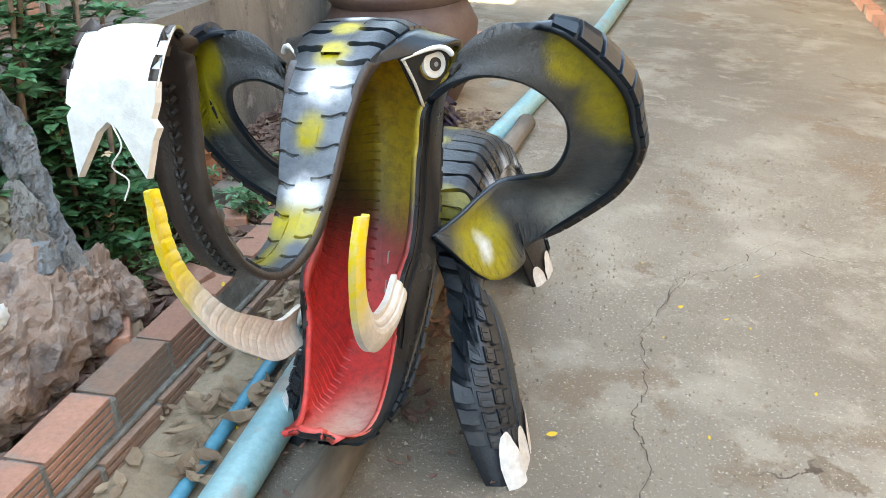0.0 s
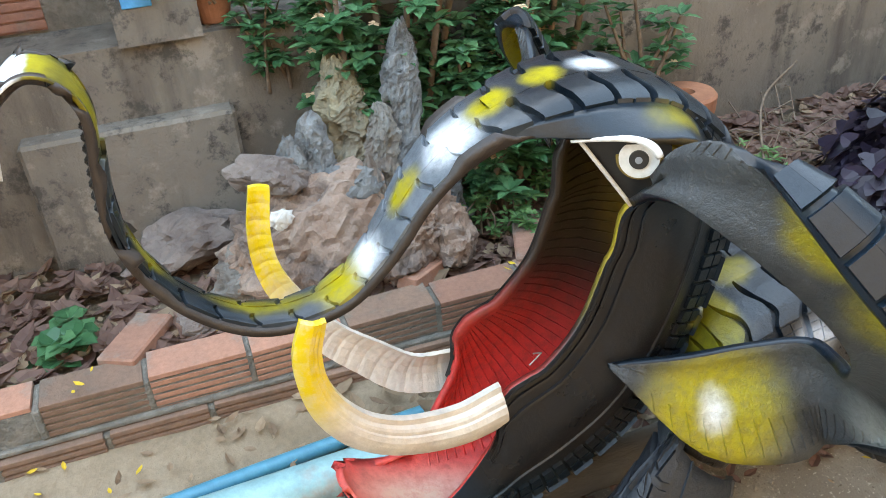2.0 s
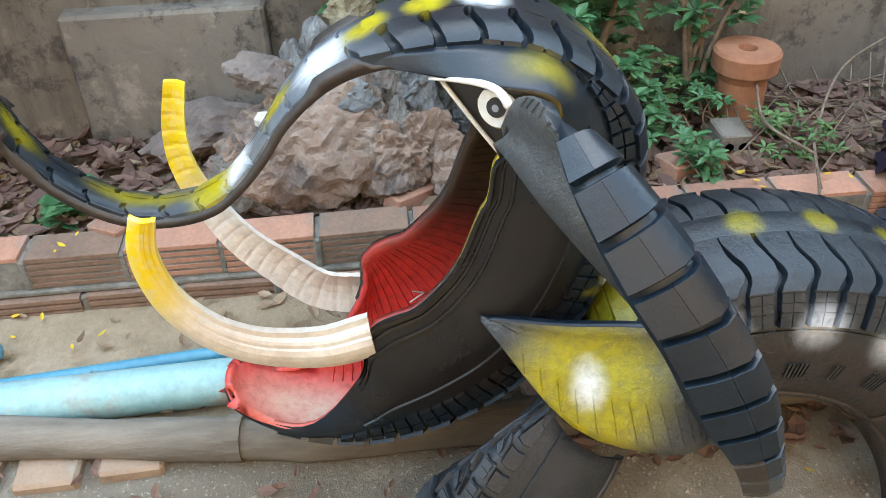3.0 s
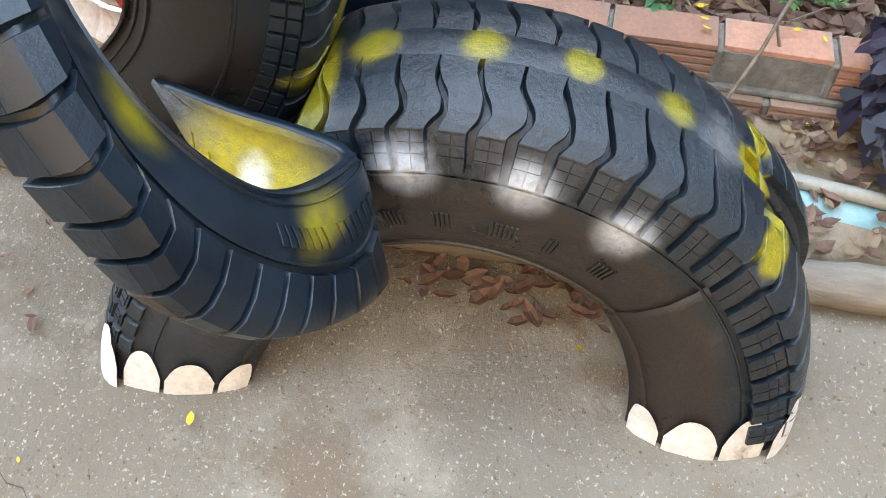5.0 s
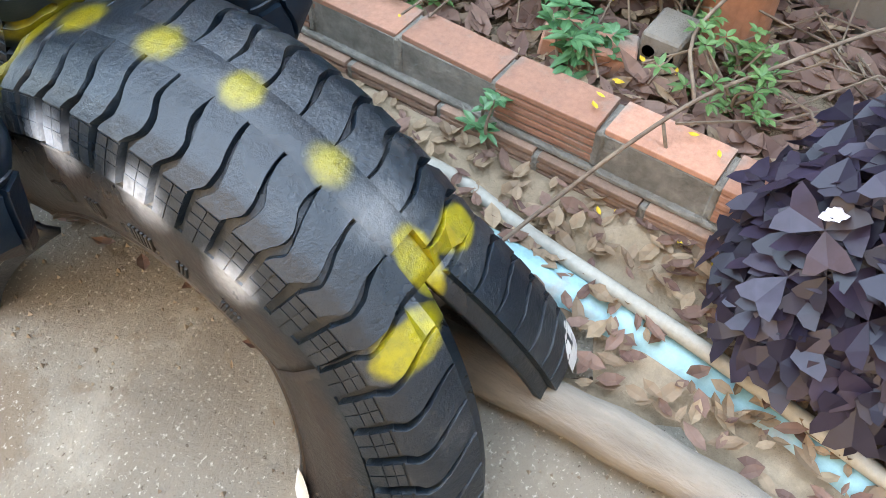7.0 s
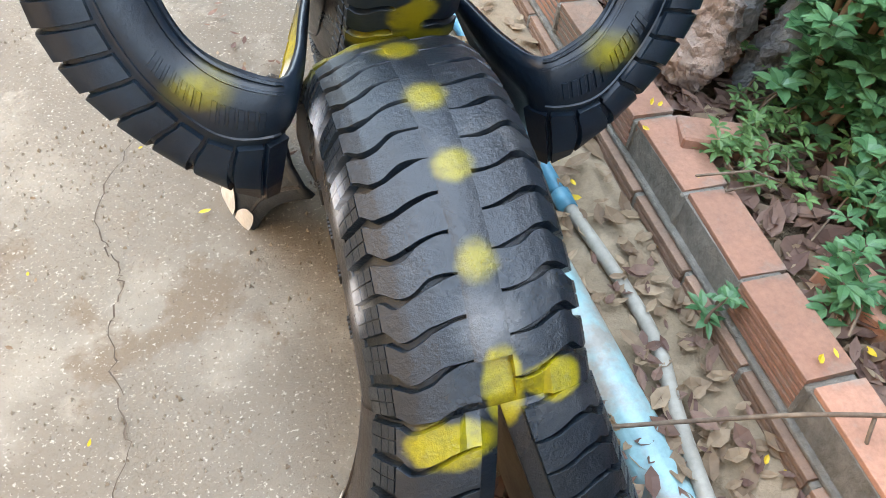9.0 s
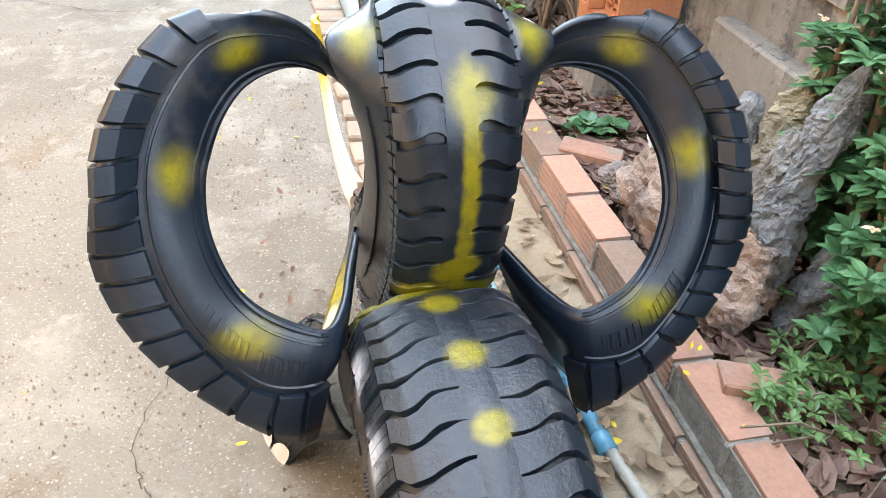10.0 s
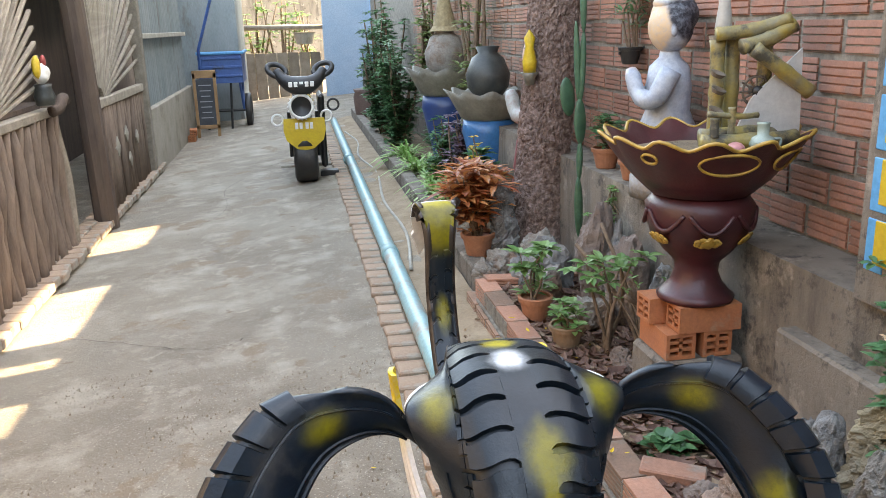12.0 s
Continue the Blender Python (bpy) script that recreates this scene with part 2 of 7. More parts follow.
def leaf_mat(name, c1, c2, rough=0.45):
    """Leaves, each with its own shade, letting some light through."""
    m, n, l, b = shader(name)
    g = n.new("ShaderNodeNewGeometry")
    col = mix(n, l, g.outputs["Random Per Island"], c1, c2)
    tc = n.new("ShaderNodeTexCoord")
    col2 = mix(n, l, noise_fac(n, l, tc.outputs["Object"], 60.0, 3.0), col, tuple(0.6 * a for a in c1))
    l.new(mix(n, l, 0.35, col, col2), b.inputs["Base Color"])
    b.inputs["Roughness"].default_value = rough
    b.inputs["Subsurface Weight"].default_value = 0.0
    tr = n.new("ShaderNodeBsdfTranslucent")
    l.new(col, tr.inputs["Color"])
    ms = n.new("ShaderNodeMixShader")
    ms.inputs[0].default_value = 0.25
    l.new(b.outputs[0], ms.inputs[1])
    l.new(tr.outputs[0], ms.inputs[2])
    l.new(ms.outputs[0], n["Material Output"].inputs["Surface"])
    return m


M["leaf"] = leaf_mat("leaf", (0.035, 0.125, 0.05), (0.12, 0.27, 0.12), 0.36)
M["deadleaf"] = leaf_mat("deadleaf", (0.13, 0.065, 0.05), (0.26, 0.15, 0.11), 0.7)
M["palmleaf"] = leaf_mat("palmleaf", (0.19, 0.115, 0.07), (0.40, 0.28, 0.18), 0.7)
M["purple"] = leaf_mat("purple", (0.012, 0.009, 0.021), (0.046, 0.033, 0.060), 0.40)
m, n, l, b = shader("clear")
b.inputs["Base Color"].default_value, b.inputs["Roughness"].default_value = (0.75, 0.85, 0.9, 1), 0.05
b.inputs["Transmission Weight"].default_value = 0.9
M["clear"] = m
M["redbrick"] = surf("redbrick", (0.50, 0.17, 0.07), (0.44, 0.15, 0.07), 16.0, 0.8, 0.25, 90, (0.42, 0.24, 0.15), 8.0, 0.58)
M["brick_rest"] = surf("brick_rest", (0.44, 0.20, 0.13), (0.32, 0.17, 0.12), 6.0, 0.85, 0.35, 90, (0.24, 0.18, 0.14), 5.0, 0.5)
M["bamboo"] = surf("bamboo", (0.36, 0.26, 0.06), (0.22, 0.20, 0.13), 18.0, 0.5, 0.3, 60, (0.075, 0.07, 0.055), 13.0, 0.5)
M["celadon"] = surf("celadon", (0.30, 0.38, 0.33), (0.36, 0.43, 0.38), 12.0, 0.25, 0.05)
M["pink"] = surf("pink", (0.62, 0.27, 0.25), (0.55, 0.22, 0.22), 20.0, 0.5, 0.1)
M["marble"] = surf("marble", (0.50, 0.49, 0.47), (0.42, 0.42, 0.41), 7.0, 0.35, 0.05, 30, (0.33, 0.33, 0.33), 5.0, 0.6)
STATUE_SPOTS = [((0.22, 0.18, 0.15), (0, 0, -0.05), (0.3, 0.3, 0.07), 0.05), ((0.58, 0.40, 0.25), (-0.045, -0.004, 0.50), (0.075, 0.095, 0.085), 0.1), ((0.012, 0.013, 0.022), (0.060, 0.0, 0.545), (0.085, 0.15, 0.10), 0.08), ((0.5, 0.48, 0.42), (0.0, 0.0, 0.60), (0.07, 0.07, 0.035), 0.1), ((0.62, 0.42, 0.34), (-0.12, 0, 0.34), (0.03, 0.03, 0.05), 0.2)]
M["statue"] = surf("statue", (0.32, 0.37, 0.45), (0.44, 0.48, 0.54), 26.0, 0.5, 0.4, 70, spots=STATUE_SPOTS)
M["statue_red"] = surf("statue_red", (0.30, 0.06, 0.06), (0.22, 0.05, 0.05), 26.0, 0.5, 0.2, 70, spots=[((0.55, 0.36, 0.26), (-0.035, -0.004, 0.49), (0.06, 0.075, 0.09), 0.12), ((0.012, 0.013, 0.02), (0.02, 0.0, 0.56), (0.08, 0.1, 0.06), 0.1), ((0.35, 0.36, 0.34), (0, 0, 0.32), (0.2, 0.2, 0.1), 0.1)])
M["claypot"] = surf("claypot", (0.28, 0.17, 0.10), (0.20, 0.13, 0.08), 14.0, 0.85, 0.3)
M["freshleaf"] = leaf_mat("freshleaf", (0.08, 0.20, 0.05), (0.20, 0.34, 0.13))
M["weedleaf"] = leaf_mat("weedleaf", (0.06, 0.15, 0.045), (0.15, 0.26, 0.09))
M["paleleaf"] = leaf_mat("paleleaf", (0.12, 0.20, 0.06), (0.30, 0.34, 0.14))
M["croton"] = leaf_mat("croton", (0.30, 0.07, 0.03), (0.58, 0.24, 0.08))
M["kerbleaf"] = leaf_mat("kerbleaf", (0.13, 0.32, 0.06), (0.40, 0.54, 0.22))
M["mauve"] = leaf_mat("mauve", (0.16, 0.11, 0.15), (0.26, 0.19, 0.25))
M["cactus"] = surf("cactus", (0.03, 0.09, 0.05), (0.05, 0.13, 0.07), 18.0, 0.55, 0.2)
M["bluepot"] = surf("bluepot", (0.015, 0.12, 0.30), (0.02, 0.16, 0.36), 8.0, 0.35, 0.1)
M["bluedark"] = surf("bluedark", (0.012, 0.04, 0.13), (0.015, 0.05, 0.17), 8.0, 0.4, 0.1)
M["greyglaze"] = surf("greyglaze", (0.16, 0.15, 0.12), (0.24, 0.22, 0.18), 12.0, 0.55, 0.3)
M["darkglaze"] = surf("darkglaze", (0.03, 0.035, 0.035), (0.06, 0.065, 0.06), 14.0, 0.45, 0.3)
M["darkclay"] = surf("darkclay", (0.11, 0.06, 0.05), (0.15, 0.09, 0.07), 9.0, 0.6, 0.2)
M["straw"] = surf("straw", (0.34, 0.26, 0.15), (0.24, 0.18, 0.10), 25.0, 0.9, 0.6)
M["branchwood"] = surf("branchwood", (0.15, 0.105, 0.08), (0.24, 0.17, 0.13), 14.0, 0.9, 0.7, 50, stretch=(1, 1, 0.2))
M["paleplank"] = surf("paleplank", (0.31, 0.265, 0.21), (0.22, 0.18, 0.14), 12.0, 0.85, 0.4, 60, vary=0.2)
M["darkwood"] = surf("darkwood", (0.07, 0.045, 0.035), (0.11, 0.075, 0.055), 9.0, 0.85, 0.5, 50, stretch=(1, 1, 0.15))
M["plasterlight"] = surf("plasterlight", (0.36, 0.32, 0.27), (0.28, 0.25, 0.20), 4.0, 0.9, 0.3, 60, (0.22, 0.19, 0.15), 4.0, 0.56)
M["redpaint"] = surf("redpaint", (0.42, 0.05, 0.05), (0.32, 0.05, 0.04), 12.0, 0.55, 0.2)
M["tin"] = surf("tin", (0.20, 0.24, 0.25), (0.27, 0.30, 0.31), 4.0, 0.6, 0.15, 60, (0.16, 0.13, 0.11), 3.0, 0.58, stretch=(1, 1, 0.3))
M["slate"] = surf("slate", (0.03, 0.035, 0.045), (0.05, 0.055, 0.065), 8.0, 0.7, 0.1)
M["framewood"] = surf("framewood", (0.36, 0.20, 0.09), (0.28, 0.15, 0.07), 9.0, 0.6, 0.3)
M["oldgold"] = surf("oldgold", (0.20, 0.13, 0.02), (0.10, 0.07, 0.02), 30.0, 0.5, 0.2)
M["chalk"] = surf("chalk", (0.35, 0.36, 0.38), (0.22, 0.23, 0.25), 60.0, 0.9, 0.1)
M["bluepaint"] = surf("bluepaint", (0.02, 0.08, 0.26), (0.03, 0.11, 0.32), 8.0, 0.5, 0.2, 60, (0.05, 0.07, 0.12), 5.0, 0.58)
M["bluepaintbright"] = surf("bluepaintbright", (0.05, 0.30, 0.58), (0.07, 0.34, 0.6), 12.0, 0.6, 0.1)
M["bluedoor"] = surf("bluedoor", (0.30, 0.46, 0.68), (0.26, 0.42, 0.66), 5.0, 0.6, 0.1)
M["tanboard"] = surf("tanboard", (0.27, 0.22, 0.17), (0.20, 0.155, 0.115), 8.0, 0.8, 0.3, vary=0.2)


# ---- helpers for meshes ----
def mesh_ob(name, verts, faces, material, smooth=False, parent=None, label=""):
    me = bpy.data.meshes.new(name)
    me.from_pydata([tuple(v) for v in verts], [], faces)
    me.materials.append(material)
    if smooth:
        me.polygons.foreach_set("use_smooth", [True] * len(me.polygons))
    me.update()
    ob = new(name, me)
    if parent:
        ob.parent = parent
    if label:
        ob["label"] = label
    return ob


def part(name, bm, material, parent, label="", smooth=False):
    me = bpy.data.meshes.new(name)
    bmesh.ops.recalc_face_normals(bm, faces=bm.faces)
    bm.to_mesh(me)
    bm.free()
    me.materials.append(material)
    if smooth:
        me.polygons.foreach_set("use_smooth", [True] * len(me.polygons))
    ob = new(name, me)
    if parent:
        ob.parent = parent
    if label:
        ob["label"] = label
    return ob


def crisp(ob, degrees=38):
    """Smooth shading that keeps edges sharper than the angle."""
    me = ob.data
    me.polygons.foreach_set("use_smooth", [True] * len(me.polygons))
    me.set_sharp_from_angle(angle=radians(degrees))
    return ob


def thing(name, label, category, group="", at=(0, 0, 0), kind=""):
    return_ob = new(name)
    return_ob.empty_display_size = 0.05
    return_ob.matrix_world = Matrix.Translation(at)
    return tagged(return_ob, label, category, group, kind)


def box_bm(size, centre=(0, 0, 0), bevel=0.0, segs=1, turn=None):
    bm = bmesh.new()
    bmesh.ops.create_cube(bm, size=1)
    bmesh.ops.scale(bm, vec=size, verts=bm.verts)
    if bevel:
        bmesh.ops.bevel(bm, geom=bm.edges[:], offset=bevel, segments=segs, affect='EDGES')
    if turn is not None:
        bmesh.ops.transform(bm, matrix=turn, verts=bm.verts)
    bmesh.ops.translate(bm, vec=centre, verts=bm.verts)
    return bm


def join(*bms):
    out = bms[0]
    for b in bms[1:]:
        me = bpy.data.meshes.new("tmp")
        b.to_mesh(me)
        out.from_mesh(me)
        bpy.data.meshes.remove(me)
        b.free()
    return out


def lathe_bm(profile, n=32, wave=None):
    """Surface of revolution about z from (radius, height) pairs; wave(angle, k) may lift or widen a ring."""
    bm = bmesh.new()
    rings = []
    for k, (r, z) in enumerate(profile):
        ring = []
        for i in range(n):
            a = 2 * math.pi * i / n
            dr, dz = wave(a, k) if wave else (0, 0)
            ring.append(bm.verts.new(((r + dr) * math.cos(a), (r + dr) * math.sin(a), z + dz)))
        rings.append(ring)
    for a, b in zip(rings, rings[1:]):
        for i in range(n):
            bm.faces.new((a[i], a[(i + 1) % n], b[(i + 1) % n], b[i]))
    for ring in (rings[0], rings[-1]):
        if profile[0 if ring is rings[0] else -1][0] > 1e-4:
            bm.faces.new(ring)
    return bm


def catmull(points, steps):
    """Points along a smooth curve through the given ones."""
    p = [np.array(q, float) for q in points]
    p = [2 * p[0] - p[1], *p, 2 * p[-1] - p[-2]]
    out = []
    for a, b, c, d in zip(p, p[1:], p[2:], p[3:]):
        for k in range(steps):
            t = k / steps
            out.append(0.5 * (2 * b + (c - a) * t + (2 * a - 5 * b + 4 * c - d) * t * t + (3 * b - a - 3 * c + d) * t ** 3))
    out.append(p[-2])
    return np.array(out)


def tube_bm(path, radius, n=10, cap=True):
    """A round bar along a path; radius may be a list."""
    bm = bmesh.new()
    path = [Vector(p) for p in path]
    rad = radius if isinstance(radius, (list, tuple, np.ndarray)) else [radius] * len(path)
    rings, side = [], None
    for i, p in enumerate(path):
        d = (path[min(i + 1, len(path) - 1)] - path[max(i - 1, 0)]).normalized()
        if side is None:
            side = d.orthogonal().normalized()
        side = (side - d * side.dot(d)).normalized()
        up = d.cross(side)
        rings.append([bm.verts.new(p + (side * math.cos(a) + up * math.sin(a)) * rad[i]) for a in np.linspace(0, 2 * math.pi, n, endpoint=False)])
    for a, b in zip(rings, rings[1:]):
        for i in range(n):
            bm.faces.new((a[i], a[(i + 1) % n], b[(i + 1) % n], b[i]))
    if cap:
        bm.faces.new(rings[0])
        bm.faces.new(rings[-1])
    return bm


def fall(x):
    """Height of the paved ground, which falls a little across the lane."""
    return 0.0787 * max(min(x, 1.2), -2.2)


# ---- ground ----
xs = np.r_[-60, -20, -6, -2.2, np.linspace(-2, 0.05, 30), 0.12, 0.2, 0.3, 0.4, 0.5, 0.8, 1.2, 6, 20, 60]
ys = np.r_[-60, -20, -8, np.linspace(-4, 16, 90), 25, 60, 200]
gv = [(x, y, fall(x) + (0.004 * noise.noise((x * 2, y * 2, 0)) if -2 < x < 1 else 0)) for x in xs for y in ys]
gf = [(i * len(ys) + j, (i + 1) * len(ys) + j, (i + 1) * len(ys) + j + 1, i * len(ys) + j + 1) for i in range(len(xs) - 1) for j in range(len(ys) - 1)]
ground = tagged(mesh_ob("ground", gv, gf, M["concrete"], True), "worn grey-brown concrete lane with cracks and damp stains", "ground", kind="structure")

# ---- planter ----
PX, PTOP = 0.41, 0.168

# ---- garden wall ----
wall_low = thing("wall_low", "stained grey cement garden wall with a ledge", "wall", kind="structure")
part("plinth", box_bm((0.35, 20, 0.62), (0.95 + 0.175, 6, 0.31)), M["plaster"], wall_low)
# heights above the bricks are invented: they shade the lane and let sun patches through
WALL_TOPS = [(-9.0, 2.45, 2.9), (2.45, 2.75, 1.9), (2.75, 3.1, 4.6), (3.1, 4.3, 1.9), (4.3, 5.1, 4.6), (5.1, 5.75, 1.86), (5.75, 16.0, 5.6)]
SUN_BLOCKS = [(2.45, 2.75, 2.28, 4.6), (3.1, 4.3, 2.3, 4.6), (5.1, 5.75, 2.24, 4.6)]   # wall over the openings, added out of view to trim the sun patches
wall_up = part("wall_brick", join(*[box_bm((0.15, y1 - y0, top - 0.62), (1.147 + 0.075, (y0 + y1) / 2, (top + 0.62) / 2)) for y0, y1, top in WALL_TOPS], *[box_bm((0.15, y1 - y0, z1 - z0), (1.147 + 0.075, (y0 + y1) / 2, (z0 + z1) / 2)) for y0, y1, z0, z1 in SUN_BLOCKS]), M["mortar"], None)
tagged(wall_up, "upper wall of red hollow bricks, raised out of view to block the sun", "wall", kind="structure")
column = part("column", box_bm((0.24, 0.172, 2.0), (1.05, 0.840, 1.62)), M["plaster"], wall_low)
slab = part("slab", box_bm((0.12, 0.45, 0.42), (0.955, 0.948, 0.25), 0.008), M["plaster"], wall_low)


# ---- tyres ----
class Sheet:
    """A surface given by a grid of places, read at (u, v) in 0..1; facing: a direction that its outer side has at its middle."""

    def __init__(self, grid, facing, u0=0.5, v0=0.5):
        self.p = np.array(grid, float)
        self.n, self.m = self.p.shape[:2]
        self.sign = 1.0
        self.sign = 1.0 if float(np.dot(self.out(u0, v0), facing)) > 0 else -1.0
        step = np.linalg.norm(np.diff(self.p[:, self.m // 2], axis=0), axis=1)
        self.arc = np.r_[0, np.cumsum(step)]

    def at(self, u, v):
        a, b = min(max(u, 0), 1) * (self.n - 1), min(max(v, 0), 1) * (self.m - 1)
        i, j = min(int(a), self.n - 2), min(int(b), self.m - 2)
        s, t = a - i, b - j
        p = self.p
        return (1 - s) * ((1 - t) * p[i, j] + t * p[i, j + 1]) + s * ((1 - t) * p[i + 1, j] + t * p[i + 1, j + 1])

    def out(self, u, v, e=0.012):
        du = self.at(u + e, v) - self.at(u - e, v)
        dv = self.at(u, v + e) - self.at(u, v - e)
        n = np.cross(du, dv) * self.sign
        return n / (np.linalg.norm(n) + 1e-9)

    def lift(self, u, v, h):
        return self.at(u, v) + self.out(u, v) * h

    def u_at(self, metres):
        return float(np.interp(metres, self.arc, np.linspace(0, 1, self.n)))

    def bm(self):
        bm = bmesh.new()
        vs = [[bm.verts.new(q) for q in row] for row in self.p]
        for i in range(self.n - 1):
            for j in range(self.m - 1):
                f = (vs[i][j], vs[i + 1][j], vs[i + 1][j + 1], vs[i][j + 1])
                bm.faces.new(f if self.sign > 0 else f[::-1])
        return bm


def carcass(name, sheets, outer, inner, parent, label="", thick=0.011):
    """Rubber of the given sheets, with thickness to the inside."""
    bm = join(*[s.bm() for s in sheets])
    bmesh.ops.remove_doubles(bm, verts=bm.verts, dist=0.0005)
    me = bpy.data.meshes.new(name)
    bm.to_mesh(me)
    bm.free()
    me.materials.append(outer)
    me.materials.append(inner)
    me.polygons.foreach_set("use_smooth", [True] * len(me.polygons))
    ob = new(name, me)
    ob.parent = parent
    if label:
        ob["label"] = label
    sol = ob.modifiers.new("thickness", 'SOLIDIFY')
    sol.thickness, sol.offset, sol.material_offset, sol.material_offset_rim = thick, -1, 1, 1 if name == "head" else 0
    return ob


def lug(bm, sheet, sections, h, inset=0.2):
    """A tread block on a sheet: sections of (v, u from, u to)."""
    rows = []
    for v, a, b in sections:
        e = (b - a) * inset * 0.5
        rows.append([bm.verts.new(sheet.lift(q, v, g)) for q, g in ((a, -0.004), (a + e * 0.5, h * 0.8), (a + e, h), (b - e, h), (b - e * 0.5, h * 0.8), (b, -0.004))])
    for p, q in zip(rows, rows[1:]):
        for i in range(5):
            bm.faces.new((p[i], p[i + 1], q[i + 1], q[i]))
    bm.faces.new(rows[0])
    bm.faces.new(rows[-1])


def rib(bm, sheet, v, width, h, u0=0.0, u1=1.0, n=40):
    """A moulded line along a sheet."""
    rows = [[bm.verts.new(sheet.lift(u, v + dv, g)) for dv, g in ((-width, -0.002), (-width * 0.5, h), (width * 0.5, h), (width, -0.002))] for u in np.linspace(u0, u1, n)]
    for p, q in zip(rows, rows[1:]):
        for i in range(3):
            bm.faces.new((p[i], p[i + 1], q[i + 1], q[i]))


def patch(sheet, u0, u1, v0, v1, h, arch=0.55, n=10):
    """A painted nail lying on a sheet, flat at u0 and arched at u1."""
    bm = bmesh.new()
    rows = []
    for j in range(n + 1):
        s = j / n
        top = u1 - (u1 - u0) * arch * (abs(2 * s - 1) ** 2.2)
        rows.append([bm.verts.new(sheet.lift(u0 + (top - u0) * i / 5, v0 + (v1 - v0) * s, h)) for i in range(6)])
    for p, q in zip(rows, rows[1:]):
        for i in range(5):
            bm.faces.new((p[i], p[i + 1], q[i + 1], q[i]))
    return bm


elephant = thing("tyre_elephant", "elephant built of cut black tyres with sprayed yellow and white spots", "garden sculpture")

BX, BR = -0.057, 0.462
HALF = [(0.0, 0.0), (0.05, 0.002), (0.082, 0.010), (0.100, 0.022), (0.112, 0.045), (0.124, 0.08), (0.130, 0.115), (0.126, 0.16), (0.112, 0.20), (0.098, 0.218)]
BROWN = (0.024, 0.0165, 0.0135)
BODY_SPOTS = [
    (BROWN, (BX, 0, 0), (10, 0.366, 0.366), 0.05),
    (YELT, (-0.062, 0.138, 0.46), (0.026, 0.028, 0.05), 0.4), (YELT, (-0.058, 0.011, 0.475), (0.023, 0.023, 0.05), 0.5),
    (YELT, (-0.055, -0.101, 0.465), (0.022, 0.021, 0.05), 0.4), (YELT, (-0.056, -0.213, 0.42), (0.02, 0.02, 0.035), 0.5),
    (SPR, (-0.187, 0.075, 0.383), (0.03, 0.028, 0.028), 0.8), (SPR, (-0.194, -0.062, 0.383), (0.03, 0.028, 0.028), 0.8), (SPR, (-0.2, -0.178, 0.336), (0.03, 0.028, 0.028), 0.8),
    ((0.10, 0.106, 0.112), (-0.057, -0.272, 0.38), (0.028, 0.03, 0.03), 0.8),
    ((0.26, 0.215, 0.011), (-0.050, -0.318, 0.33), (0.022, 0.036, 0.055), 0.2), ((0.26, 0.215, 0.011), (-0.115, -0.352, 0.290), (0.05, 0.028, 0.026), 0.2), ((0.26, 0.215, 0.011), (0.008, -0.328, 0.338), (0.036, 0.024, 0.022), 0.2),
    (YELT, (-0.115, 0.205, 0.41), (0.085, 0.034, 0.07), 0.25), (YELT, (-0.14, 0.265, 0.36), (0.07, 0.022, 0.05), 0.25), (YEL, (0.02, 0.23, 0.4), (0.07, 0.02, 0.05), 0.25)]
DUST = (0.060, 0.047, 0.040)
M["rubber"] = surf("rubber", (0.016, 0.015, 0.015), (0.028, 0.025, 0.023), 10.0, 0.45, 0.25, 120, DUST, 4.0, 0.54, spec=0.5, rough2=0.62)
M["rubber_brown"] = surf("rubber_brown", (0.030, 0.021, 0.017), (0.018, 0.013, 0.011), 14.0, 0.45, 0.35, 110, rough2=0.65)
M["rubber_leg"] = surf("rubber_leg", (0.012, 0.016, 0.022), (0.026, 0.031, 0.038), 12.0, 0.34, 0.35, 100, (0.062, 0.062, 0.060), 8.0, 0.56, rough2=0.55)
M["rubber_body"] = surf("rubber_body", (0.004, 0.009, 0.015), (0.010, 0.018, 0.027), 10.0, 0.25, 0.36, 90, (0.040, 0.044, 0.048), 11.0, 0.56, spots=BODY_SPOTS, rough2=0.38, spec=0.5)


def body_point(theta, k, side, splay, taper=0.0):
    """Place on the body's arch: theta degrees from the front foot over the top, half profile k, side -1 or 1; taper draws the cut edge outwards towards the foot."""
    x, d = HALF[k]
    r = BR - d
    el = min(theta, 180 - theta)
    low = max(0.0, (46 - el) / 46)
    s = low ** (0.5 if theta < 90 else 1.2) * splay
    cut = taper * low ** 2.2
    x = cut + x * (1 - cut / 0.13)
    kick = 0.045 * low ** 1.3 if theta < 90 else 0.0
    px = BX + side * (x + s)
    y, z = r * math.cos(radians(theta)) + kick, r * math.sin(radians(theta))
    if theta < 90:
        # the front legs twist outwards about their shoulder
        tw = radians(11) * low ** 0.6
        px0, y0 = BX + side * (0.125 + s), BR * math.cos(radians(theta)) + kick - 0.13
        dx, dy = side * (px - px0), y - y0
        px, y = px0 + side * (dx * math.cos(tw) + dy * math.sin(tw)), y0 - dx * math.sin(tw) + dy * math.cos(tw)
        # stays behind the tyre of the head
        limit = float(np.interp(z, (0.15, 0.187, 0.25, 0.33, 0.41, 0.5), (0.56, 0.40, 0.315, 0.255, 0.215, 0.188))) - 0.024
        near = min(1.0, max(0.0, (0.175 - abs(px + 0.035)) / 0.045))
        y += min(0.0, limit - y) * near
    return (px, y, z + fall(px))


